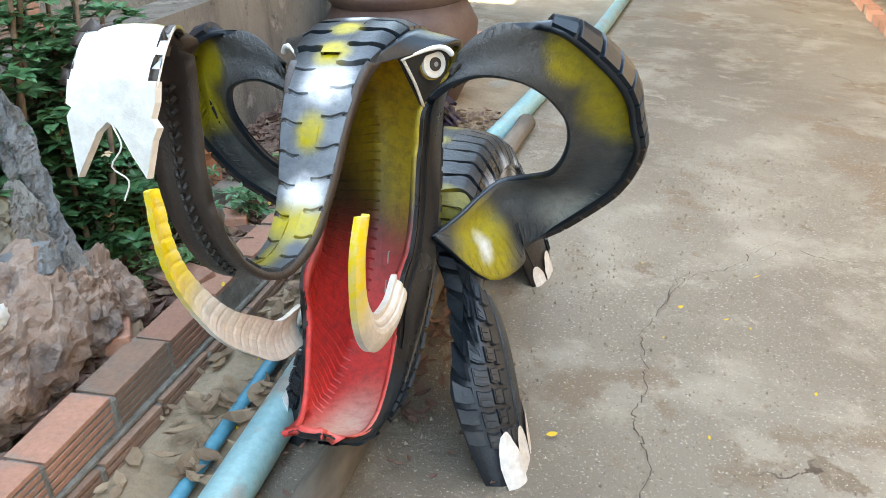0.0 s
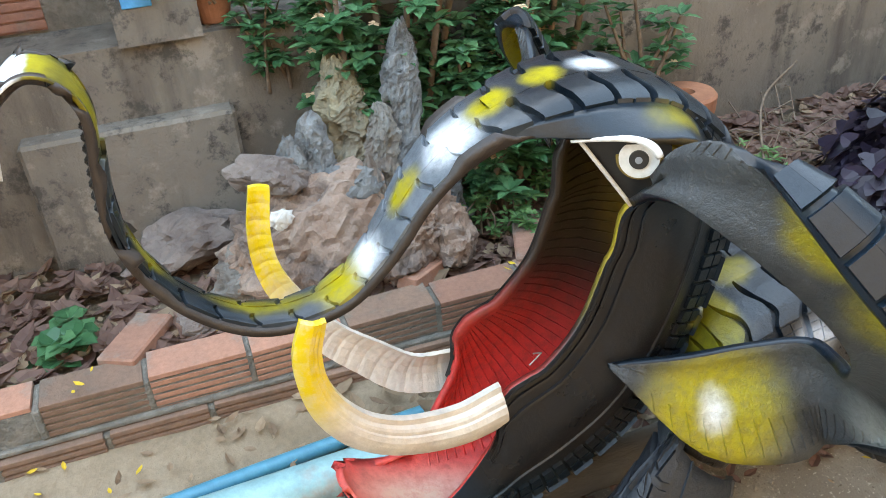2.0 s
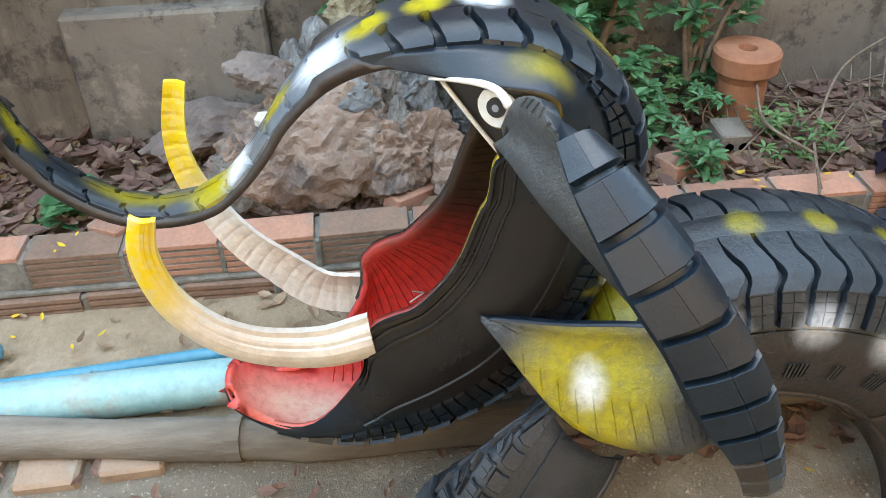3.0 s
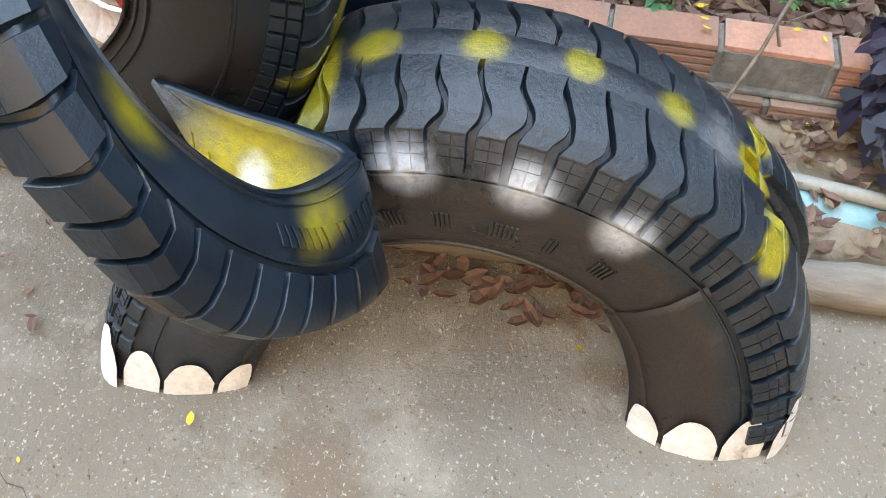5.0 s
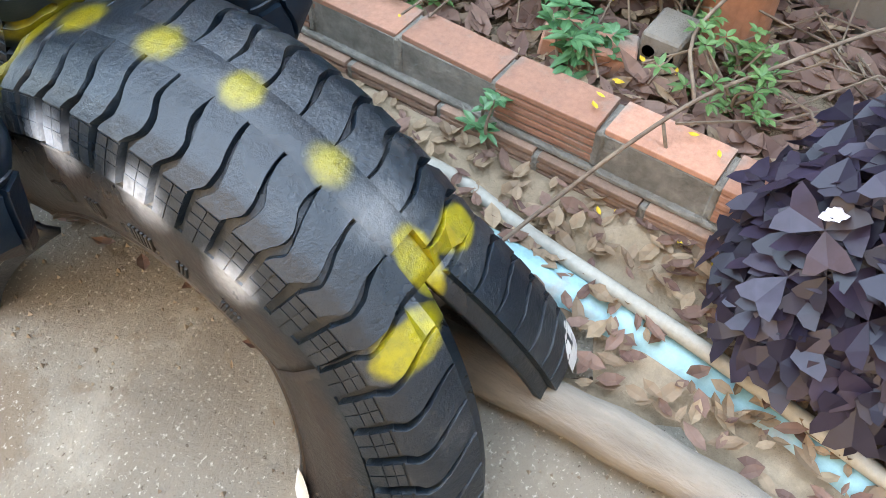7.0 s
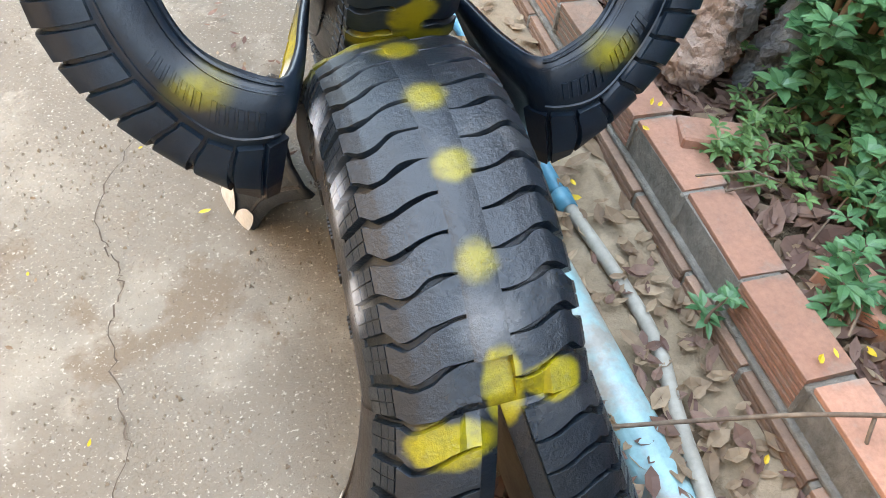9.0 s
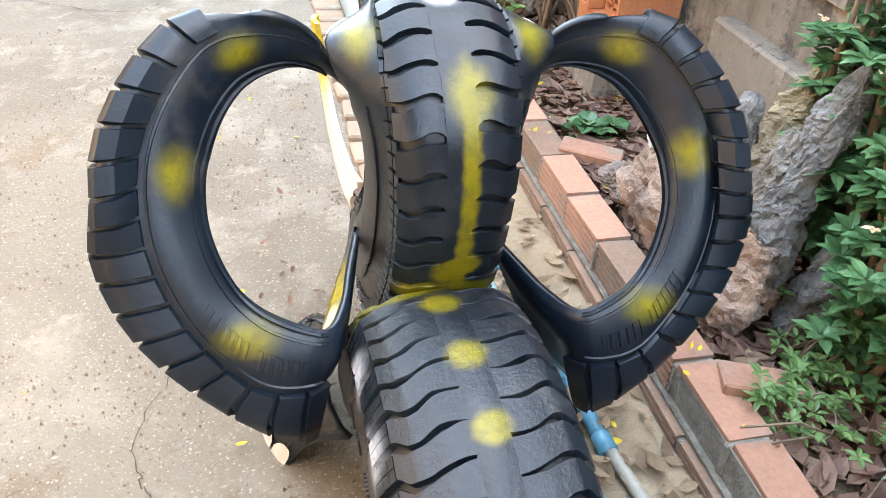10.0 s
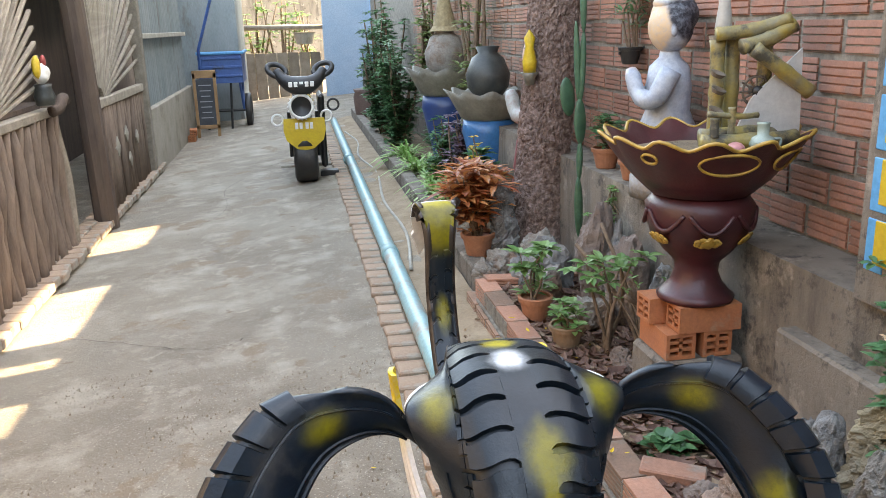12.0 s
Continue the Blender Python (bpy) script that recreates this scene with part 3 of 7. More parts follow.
SPLIT, PITCH = 44, 92 / 16
ks = list(range(len(HALF)))
thetas_mid = np.linspace(SPLIT, 180 - SPLIT, 47)
mid = Sheet([[body_point(t, k, -1, 0) for k in ks[::-1]] + [body_point(t, k, 1, 0) for k in ks[1:]] for t in thetas_mid], (0, 0, 1))
carcass("body", [mid], M["rubber_body"], M["rubber"], elephant, "half truck tyre standing as an arch")


def tread_row(bm, sheet, vmap, umap, theta, side, jag=0.0):
    """One pitch of the truck tread on one side: a wavy block worn smooth, parted by slits that narrow inwards, and small blocks on the shoulder."""
    g = PITCH * 0.5
    wave = lambda k: (1.05 * math.sin(k * 2.1 + 0.4) + 0.15 * math.sin(k * 4.2 + jag * 9)) * (1 if side > 0 else -1)
    widths = ((0.40, 1.03), (0.62, 1.01), (0.85, 0.955), (1.1, 0.92), (2.0, 0.88), (2.5, 0.83), (3.0, 0.76))
    secs = [(k, float(np.interp(k, *zip(*widths)))) for k in np.linspace(0.40, 3.0, 17)]
    chip = lambda k, a: 0.055 * noise.noise((k * 2.6, jag * 13 + a, side))
    lug(bm, sheet, [(vmap(k), umap(theta - g * (q + chip(k, 0)) + wave(k)), umap(theta + g * (q + chip(k, 7)) + wave(k))) for k, q in secs], 0.0125, 0.10)
    w3 = wave(3.0)
    lug(bm, sheet, [(vmap(k), umap(theta - g * q + w3), umap(theta + g * q + w3)) for k, q in ((2.96, 0.76), (3.3, 0.75), (3.9, 0.77), (4.5, 0.80))], 0.0102, 0.08)
    for a, b, q in ((3.08, 3.46, 0.365), (3.50, 3.92, 0.375), (3.96, 4.48, 0.39)):
        for s in (-1, 1):
            t = theta + w3 + s * g * q
            lug(bm, sheet, [(vmap(k), umap(t - g * (q - 0.022)), umap(t + g * (q - 0.022))) for k in (a, b)], 0.0116, 0.06)


bm = bmesh.new()
um = lambda t: (t - SPLIT) / (180 - 2 * SPLIT)
for i in range(16):
    for side in (-1, 1):
        tread_row(bm, mid, lambda k, s=side: (9 + s * k) / 18, um, SPLIT + (i + 0.5 + (0.25 if side > 0 else 0)) * PITCH, side, (i * 0.37 + side) % 1.0)
rows = [[bm.verts.new(mid.lift(u, 0.5 + v, h)) for v, h in ((-0.0240, -0.003), (-0.0236, 0.0118), (-0.0225, 0.0124), (0.0225, 0.0124), (0.0236, 0.0118), (0.0240, -0.003))] for u in np.linspace(0.005, 0.93, 60)]
for p, q in zip(rows, rows[1:]):
    for i in range(5):
        bm.faces.new((p[i], p[i + 1], q[i + 1], q[i]))
crisp(part("tread", bm, M["rubber_body"], elephant, "worn truck tread with wavy blocks"))
bm = bmesh.new()
for side in (-1, 1):
    for k, w in ((4.75, 0.004), (7.9, 0.006), (8.5, 0.004)):
        rib(bm, mid, (9 + side * k) / 18, w, 0.003)
part("sidewall_rib", bm, M["rubber_body"], elephant)
for front in (True, False):
    for side in (-1, 1):
        ts = np.linspace(SPLIT, -2, 20) if front else np.linspace(180 - SPLIT, 182 if side < 0 else 176, 20)
        sp = (0.122 if side < 0 else 0.09) if front else (0.060 if side < 0 else 0.105)
        leg_sheet = Sheet([[body_point(t, k, side, sp, 0.05 if front else 0.0) for k in ks] for t in ts], (0, 1 if front else -1, 0.3), 0.4, 0.05)
        leg = carcass("leg", [leg_sheet], M["rubber_leg"] if front else M["rubber_body"], M["rubber"], elephant, "splayed tyre leg with white painted nails")
        bm = bmesh.new()
        lu = (lambda t: (SPLIT - t) / (SPLIT + 2)) if front else (lambda t: (t - 180 + SPLIT) / (SPLIT + 2))
        for i in range(8 if front else 0):
            u = 0.02 + i * 0.094
            for c, (va, vb) in enumerate(((0.012, 0.105), (0.125, 0.225), (0.245, 0.335), (0.345, 0.435))):
                e = 0.012 if c % 2 else 0.0
                hh = 0.009 if c < 2 else 0.007
                lug(bm, leg_sheet, [(va, u + e, u + e + 0.072), ((va + vb) / 2, u + e + 0.006, u + e + 0.078), (vb, u + e, u + e + 0.072)], hh, 0.14)
                if c in (1, 2):
                    lug(bm, leg_sheet, [(va + 0.012, u + e + 0.010, u + e + 0.034), (vb - 0.012, u + e + 0.010, u + e + 0.034)], hh + 0.0022, 0.12)
                    lug(bm, leg_sheet, [(va + 0.012, u + e + 0.041, u + e + 0.064), (vb - 0.012, u + e + 0.041, u + e + 0.064)], hh + 0.0022, 0.12)
        for i in range(0 if front else 7):
            tread_row(bm, leg_sheet, lambda k: k / 9, lu, 180 - SPLIT + (i + 0.5) * PITCH, side)
        crisp(part("tread", bm, M["rubber_leg"] if front else M["rubber_body"], leg))
        bm = bmesh.new()
        for k, w in ((4.75, 0.008), (7.9, 0.012)):
            rib(bm, leg_sheet, k / 9, w, 0.003, n=16)
        part("sidewall_rib", bm, M["rubber_body"], leg)
        for v0, v1, h in ((0.14, 0.37, 0.0125), (0.40, 0.585, 0.0055), (0.605, 0.79, 0.0055), (0.81, 0.965, 0.0055)):
            part("toenail", patch(leg_sheet, 0.99, 0.69 if v0 < 0.2 else 0.72, v0, v1, h), M["nail"], leg, "white painted nail", True)

# raised marks on the sidewall
bm = bmesh.new()
for u, n in ((0.30, 5), (0.42, 4), (0.55, 6), (0.68, 3), (0.8, 5)):
    for i in range(n):
        lug(bm, mid, [(v, u + i * 0.011, u + i * 0.011 + 0.007) for v in ((9 - 6.15) / 18, (9 - 6.75) / 18)], 0.0028)
part("raised_mark", bm, M["rubber"], elephant)["kind"] = "stuff"

# ---- head ----
# y, z of the crown, half width, depth of the sidewall, how far it bellies out
HX = -0.035
HEAD = [(0.748, 0.246, 0.024, 0.003, 0.0), (0.734, 0.222, 0.047, 0.007, 0.0), (0.690, 0.188, 0.058, 0.016, 0.003), (0.635, 0.162, 0.066, 0.045, 0.010), (0.565, 0.151, 0.072, 0.135, 0.022),
        (0.49, 0.155, 0.072, 0.222, 0.032), (0.40, 0.187, 0.072, 0.245, 0.035), (0.315, 0.25, 0.072, 0.235, 0.035), (0.255, 0.33, 0.072, 0.22, 0.035), (0.215, 0.41, 0.070, 0.21, 0.035),
        (0.188, 0.50, 0.070, 0.205, 0.035), (0.178, 0.58, 0.072, 0.195, 0.035), (0.190, 0.66, 0.076, 0.175, 0.042), (0.232, 0.718, 0.081, 0.105, 0.060), (0.296, 0.763, 0.085, 0.028, 0.074),
        (0.362, 0.783, 0.083, 0.032, 0.056), (0.430, 0.781, 0.076, 0.035, 0.022), (0.500, 0.760, 0.063, 0.016, 0.0), (0.555, 0.731, 0.056, 0.010, 0.0), (0.603, 0.686, 0.049, 0.010, 0.0),
        (0.634, 0.64, 0.043, 0.009, 0.0), (0.667, 0.60, 0.037, 0.009, 0.0), (0.705, 0.568, 0.033, 0.009, 0.0), (0.756, 0.554, 0.029, 0.008, 0.0), (0.810, 0.560, 0.027, 0.008, 0.0),
        (0.858, 0.592, 0.026, 0.008, 0.0), (0.893, 0.633, 0.025, 0.007, 0.0), (0.917, 0.685, 0.025, 0.007, 0.0), (0.930, 0.74, 0.025, 0.007, 0.0), (0.932, 0.805, 0.025, 0.007, 0.0),
        (0.932, 0.861, 0.027, 0.007, 0.0), (0.946, 0.899, 0.032, 0.006, 0.0), (0.970, 0.921, 0.04, 0.005, 0.0), (0.994, 0.924, 0.045, 0.005, 0.0), (1.018, 0.905, 0.047, 0.005, 0.0), (1.036, 0.878, 0.047, 0.005, 0.0)]
HEAD = [(y - 0.10 * max(0.0, z - 0.72), 0.56 + (z - 0.56) * 0.935, w, d, b) if y > 0.84 else (y, z, w, d, b) for y, z, w, d, b in HEAD]
hs = catmull(HEAD, 4)
rows = []
for i, (y, z, w, d, belly) in enumerate(hs):
    a, b = hs[max(i - 1, 0)], hs[min(i + 1, len(hs) - 1)]
    ty, tz = b[0] - a[0], b[1] - a[1]
    q = math.hypot(ty, tz)
    ny, nz = tz / q, -ty / q
    if y < 0.31 and z > 0.5:
        # the sidewall reaches up to the eye
        nz *= float(np.interp(z, (0.54, 0.62, 0.71, 0.77), (1.0, 0.30, 0.35, 1.0)))
        q = math.hypot(ny, nz)
        ny, nz = ny / q, nz / q
    wing = min(1.0, max(0.0, (z - 0.68) / 0.09)) if y < 0.55 else 0.0
    bell = [p + (q - p) * wing for p, q in zip((0.25, 0.7, 1.0, 0.8, 0.45, 0.4), (0.10, 0.30, 0.56, 0.80, 0.95, 1.0))]
    half = [(0, 0), (w * 0.45, 0.0005), (w * 0.76, 0.003), (w, min(0.015, d * 0.5))] + [(w + g * belly, d * f) for g, f in zip(bell, (0.25, 0.42, 0.6, 0.8, 0.94, 1.0))]
    rows.append([(HX - x, y + ny * e, z + nz * e) for x, e in half[::-1]] + [(HX + x, y + ny * e, z + nz * e) for x, e in half[1:]])
# the forehead's sky sheen, put into the colour as a soft grey spot
SHEEN_GREY = (0.12, 0.14, 0.16)
HEAD_SPOTS = [((0.013, 0.0105, 0.0095), (HX, 0.47, 0.45), (10, 0.215, 0.22), 0.12), (SHEEN_GREY, (HX, 0.63, 0.67), (0.2, 0.13, 0.15), 0.8), (WHI, (-0.045, 0.561, 0.75), 0.034, 0.7), (WHI, (-0.04, 0.665, 0.60), 0.026, 0.7), (YEL, (-0.035, 0.612, 0.68), (0.02, 0.03, 0.028), 0.5), (YEL, (-0.035, 0.503, 0.77), (0.026, 0.026, 0.03), 0.5),
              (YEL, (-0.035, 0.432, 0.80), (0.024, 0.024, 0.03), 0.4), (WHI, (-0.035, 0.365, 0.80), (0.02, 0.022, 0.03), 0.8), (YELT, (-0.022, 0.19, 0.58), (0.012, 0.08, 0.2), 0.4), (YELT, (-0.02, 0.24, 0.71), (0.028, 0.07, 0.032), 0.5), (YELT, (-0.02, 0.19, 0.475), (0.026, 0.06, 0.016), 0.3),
              (YELT, (-0.035, 0.2, 0.46), (0.03, 0.06, 0.022), 0.3), (YELT, (-0.035, 0.22, 0.415), (0.075, 0.06, 0.022), 0.2), (YELT, (-0.150, 0.315, 0.757), (0.018, 0.03, 0.026), 0.9), (YELT, (0.085, 0.31, 0.757), (0.018, 0.03, 0.026), 0.9),
              (YEL, (-0.035, 0.70, 0.575), (0.04, 0.032, 0.03), 0.6), (YELT, (-0.030, 0.80, 0.56), (0.014, 0.07, 0.03), 0.8), (YELT, (-0.035, 0.92, 0.67), (0.012, 0.05, 0.03), 0.7),
              (YELT, (-0.035, 0.93, 0.85), (0.05, 0.04, 0.045), 0.5), (YEL, (-0.035, 0.955, 0.915), (0.05, 0.02, 0.03), 0.5), (WHI, (-0.035, 1.03, 0.90), (0.1, 0.066, 0.12), 0.08), (YELT, (-0.05, 1.03, 0.885), (0.018, 0.02, 0.02), 0.9)]
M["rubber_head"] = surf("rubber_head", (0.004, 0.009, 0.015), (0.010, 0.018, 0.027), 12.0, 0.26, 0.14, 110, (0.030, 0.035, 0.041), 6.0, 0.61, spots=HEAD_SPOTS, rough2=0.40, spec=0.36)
M["mouth"] = surf("mouth", (0.030, 0.021, 0.018), (0.045, 0.032, 0.026), 14.0, 0.45, 0.3, 90, spots=[
    ((0.62, 0.44, 0.02), (-0.080, 0.23, 0.60), (0.115, 0.16, 0.24), 0.4), ((0.66, 0.045, 0.04), (-0.03, 0.56, 0.15), (0.3, 0.40, 0.27), 0.35), ((0.55, 0.42, 0.34), (-0.045, 0.65, 0.15), (0.045, 0.11, 0.08), 0.9)])
head_sheet = Sheet(rows, (0, -1, 0), 10 / 36, 0.5)
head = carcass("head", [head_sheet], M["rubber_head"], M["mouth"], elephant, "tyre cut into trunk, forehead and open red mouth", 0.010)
bm = bmesh.new()
total = head_sheet.arc[-1]
PITCH_H = 0.047
TR = head_sheet.arc[68]   # where the nape ends and the trunk begins
m0 = 0.12
i = 0
while m0 < total - 0.22:
    for side in (-1, 1):
        s0 = m0 + (0.012 if side > 0 else 0)
        thin = s0 > TR
        h = 0.0105 if not thin else 0.005
        slit = 0.0048 if thin else 0.0095
        lean = 0.006 if not thin else 0.004
        secs = []
        for k in (0.52, 0.66, 0.8, 1.0, 1.3, 1.6, 1.95, 2.3, 2.65, 3.0):
            gap = slit * min(1.0, (k - 0.52) / 0.3) * (1 + 0.25 * math.sin(k * 3 + i))
            c = s0 + lean * math.sin(2.0 * k - 0.6) + 0.001 * math.sin(i * 2.1)
            secs.append(((9 + side * k) / 18, head_sheet.u_at(c - PITCH_H / 2 + gap / 2), head_sheet.u_at(c + PITCH_H / 2 - gap / 2)))
        lug(bm, head_sheet, secs, h, 0.07)
        if 0.2 < s0 < TR - 0.1:
            for j in (-1, 1):
                for ka, kb in ((3.06, 3.42), (3.5, 3.95)):
                    lug(bm, head_sheet, [((9 + side * k) / 18, head_sheet.u_at(s0 + j * 0.0112 - 0.0098), head_sheet.u_at(s0 + j * 0.0112 + 0.0098)) for k in (ka, kb)], 0.0055, 0.1)
    m0 += PITCH_H
    i += 1
for a, b, h in ((0.09, TR, 0.0103), (TR, total - 0.2, 0.0049)):
    band = [[bm.verts.new(head_sheet.lift(u, 0.5 + v, g)) for v, g in ((-0.036, -0.003), (-0.033, h), (0.0, h), (0.033, h), (0.036, -0.003))] for u in np.linspace(head_sheet.u_at(a), head_sheet.u_at(b), 90)]
    for p, q in zip(band, band[1:]):
        for k in range(4):
            bm.faces.new((p[k], p[k + 1], q[k + 1], q[k]))
cords = bmesh.new()
for u in np.arange(0.10, 0.43, 0.0062):
    for v0, v1 in ((0.06, 0.40), (0.60, 0.94)):
        strip = [[cords.verts.new(head_sheet.lift(u + du + 0.006 * (v - 0.5), v, -0.0105 - g)) for du, g in ((-0.0009, -0.002), (0, 0.0011), (0.0009, -0.002))] for v in np.linspace(v0, v1, 7)]
        for p, q in zip(strip, strip[1:]):
            for k in range(2):
                cords.faces.new((p[k], p[k + 1], q[k + 1], q[k]))
part("inner_cord", cords, M["mouth"], head)["kind"] = "stuff"
crisp(part("tread", bm, M["rubber_head"], head, "worn smooth tread with slits along the trunk and nape"))
bm = bmesh.new()
for side in (-1, 1):
    for k, w, h in ((4.9, 0.005, 0.003), (7.4, 0.006, 0.004), (7.9, 0.006, 0.003), (8.75, 0.012, 0.006)):
        rib(bm, head_sheet, (9 + side * k) / 18, w, h, 0.12, 0.36, 60)
part("sidewall_rib", bm, M["rubber_head"], head)
# forked end of the trunk
bm = bmesh.new()
tip_a, tip_d = Vector((HX, hs[-1][0], hs[-1][1])), Vector((0, 0.30, -0.95)).normalized()
outv = Vector((0, 0.95, 0.30))
pts = [(-0.047, -0.004), (0.047, -0.004), (0.05, 0.018), (0.044, 0.022), (0.05, 0.030), (0.046, 0.088), (0.034, 0.070), (0.018, 0.044), (0.006, 0.034), (-0.004, 0.040), (-0.018, 0.066), (-0.030, 0.086), (-0.041, 0.050), (-0.047, 0.038), (-0.041, 0.030), (-0.046, 0.015)]
front_v = [bm.verts.new(tip_a + Vector((x, 0, 0)) + tip_d * e - outv * (1.2 * e * e)) for x, e in pts]
back_v = [bm.verts.new(v.co - outv * 0.010) for v in front_v]
bm.faces.new(front_v)
bm.faces.new(back_v[::-1])
for i in range(len(pts)):
    j = (i + 1) % len(pts)
    bm.faces.new((front_v[i], back_v[i], back_v[j], front_v[j]))
part("trunk_tip", bm, M["white"], head, "ragged forked tip painted white")
part("loose_thread", tube_bm(catmull([tip_a + tip_d * 0.036 + Vector(q) for q in ((0.0, 0, 0), (-0.008, 0.004, -0.02), (0.006, 0.006, -0.04), (-0.006, 0.002, -0.055), (0.002, 0.004, -0.075))], 4), 0.0009, 5), M["white"], head, "frayed white thread")
# stitched seam inside the trunk
bm = bmesh.new()
for m in np.arange(total - 0.42, total - 0.17, 0.013):
    u = head_sheet.u_at(m)
    for s in (-1, 1):
        a, b = Vector(head_sheet.lift(u, 0.5, -0.013)), Vector(head_sheet.lift(u + 0.004, 0.5 + s * 0.03, -0.011))
        bm2 = tube_bm([a, (a + b) / 2 - Vector(head_sheet.out(u, 0.5)) * 0.003, b], 0.0025, 5)
        bm = join(bm, bm2)
part("seam", bm, M["rubber"], head)

# ---- ears ----
# stations from the eye round to the neck: bead edge, shoulder, cut edge of the tread
EAR_BEAD = [(-0.142, 0.362, 0.650), (-0.19, 0.372, 0.685), (-0.237, 0.363, 0.698), (-0.291, 0.340, 0.684), (-0.325, 0.308, 0.655), (-0.346, 0.272, 0.618), (-0.355, 0.245, 0.588), (-0.354, 0.212, 0.545),
            (-0.338, 0.185, 0.498), (-0.313, 0.163, 0.465), (-0.272, 0.138, 0.447), (-0.212, 0.125, 0.430), (-0.180, 0.19, 0.420), (-0.160, 0.28, 0.415), (-0.134, 0.381, 0.416)]
EAR_CUT = [(-0.188, 0.356, 0.718), (-0.222, 0.348, 0.760), (-0.283, 0.335, 0.781), (-0.362, 0.347, 0.768), (-0.430, 0.318, 0.706), (-0.467, 0.279, 0.646), (-0.478, 0.247, 0.582), (-0.484, 0.205, 0.522),
           (-0.446, 0.165, 0.434), (-0.375, 0.122, 0.358), (-0.298, 0.092, 0.292), (-0.245, 0.090, 0.258), (-0.252, 0.15, 0.250), (-0.207, 0.268, 0.272), (-0.138, 0.382, 0.410)]
EAR_MID = {3: (-0.362, 0.318, 0.782), 4: (-0.425, 0.272, 0.735), 5: (-0.467, 0.222, 0.668), 6: (-0.476, 0.186, 0.602), 7: (-0.484, 0.168, 0.532), 8: (-0.452, 0.135, 0.448), 9: (-0.390, 0.105, 0.378), 10: (-0.308, 0.085, 0.318)}
EAR_EDGE = {3: (-0.335, 0.308, 0.757), 4: (-0.377, 0.276, 0.716), 5: (-0.408, 0.249, 0.663), 6: (-0.422, 0.223, 0.605), 7: (-0.411, 0.178, 0.528), 8: (-0.380, 0.140, 0.458), 9: (-0.337, 0.116, 0.397), 10: (-0.290, 0.098, 0.365)}


def ear_grid(mirror):
    stations = []
    for i, (b, c) in enumerate(zip(EAR_BEAD, EAR_CUT)):
        mid_p = EAR_MID.get(i)
        e = Vector(EAR_EDGE.get(i, Vector(b).lerp(Vector(c), 0.8 if i < 3 else 0.5)))
        if mid_p:
            e = e.lerp(Vector(mid_p), 0.3)
        stations.append(tuple(b) + tuple(e) + tuple(mid_p or e.lerp(Vector(c), 0.5)) + tuple(c))
    rails = np.array(catmull(stations, 4))
    grid = []
    for i, r in enumerate(rails):
        bead, edge, mid_t, cut = r[:3], r[3:6], r[6:9], r[9:]
        along = rails[min(i + 1, len(rails) - 1)] - rails[max(i - 1, 0)]
        n = np.cross(cut - bead, along[3:6])
        n /= np.linalg.norm(n) + 1e-9
        side = np.linalg.norm(edge - bead)
        row = [bead + (edge - bead) * k / 5 + n * 0.6 * side * (k / 5) * (1 - k / 5) for k in range(5)]
        row += [edge * (1 - t) * (1 - 2 * t) + mid_t * 4 * t * (1 - t) + cut * t * (2 * t - 1) for t in (0, 0.2, 0.4, 0.6, 0.8, 1.0)]
        grid.append(row)
    grid = np.array(grid)
    if mirror:
        grid[:, :, 0] = -0.07 - grid[:, :, 0]
        grid[:, 5:, 0] -= 0.018 * np.sin(np.linspace(0, math.pi, len(grid)))[:, None]
        grid[:, :, 1] += 0.004
        grid[:, :, 2] -= 0.013
    return grid


def ear_spots(mirror):
    """Spray spots of one ear: outside, then inside."""
    m = lambda p: (-0.07 - p[0], p[1] + 0.004, p[2] - 0.013) if mirror else p
    outside = [(YELT, m((-0.390, 0.22, 0.618)), (0.018, 0.05, 0.024), 0.9), (YELT, m((-0.30, 0.31, 0.738)), (0.022, 0.05, 0.018), 0.9), (YELT, m((-0.318, 0.13, 0.430)), (0.030, 0.05, 0.016), 0.9)]
    inside = [(YEL, m((-0.41, 0.30, 0.725)), (0.078, 0.10, 0.072), 0.22), (YEL, m((-0.46, 0.24, 0.62)), (0.075, 0.11, 0.085), 0.35), (YEL, m((-0.19, 0.25, 0.31)), (0.085, 0.10, 0.11), 0.4), (WHI, m((-0.182, 0.25, 0.33)), (0.04, 0.020, 0.028), 0.7),
              ((0.30, 0.30, 0.28), m((-0.36, 0.07, 0.36)), (0.07, 0.08, 0.06), 0.5)]
    return outside, inside


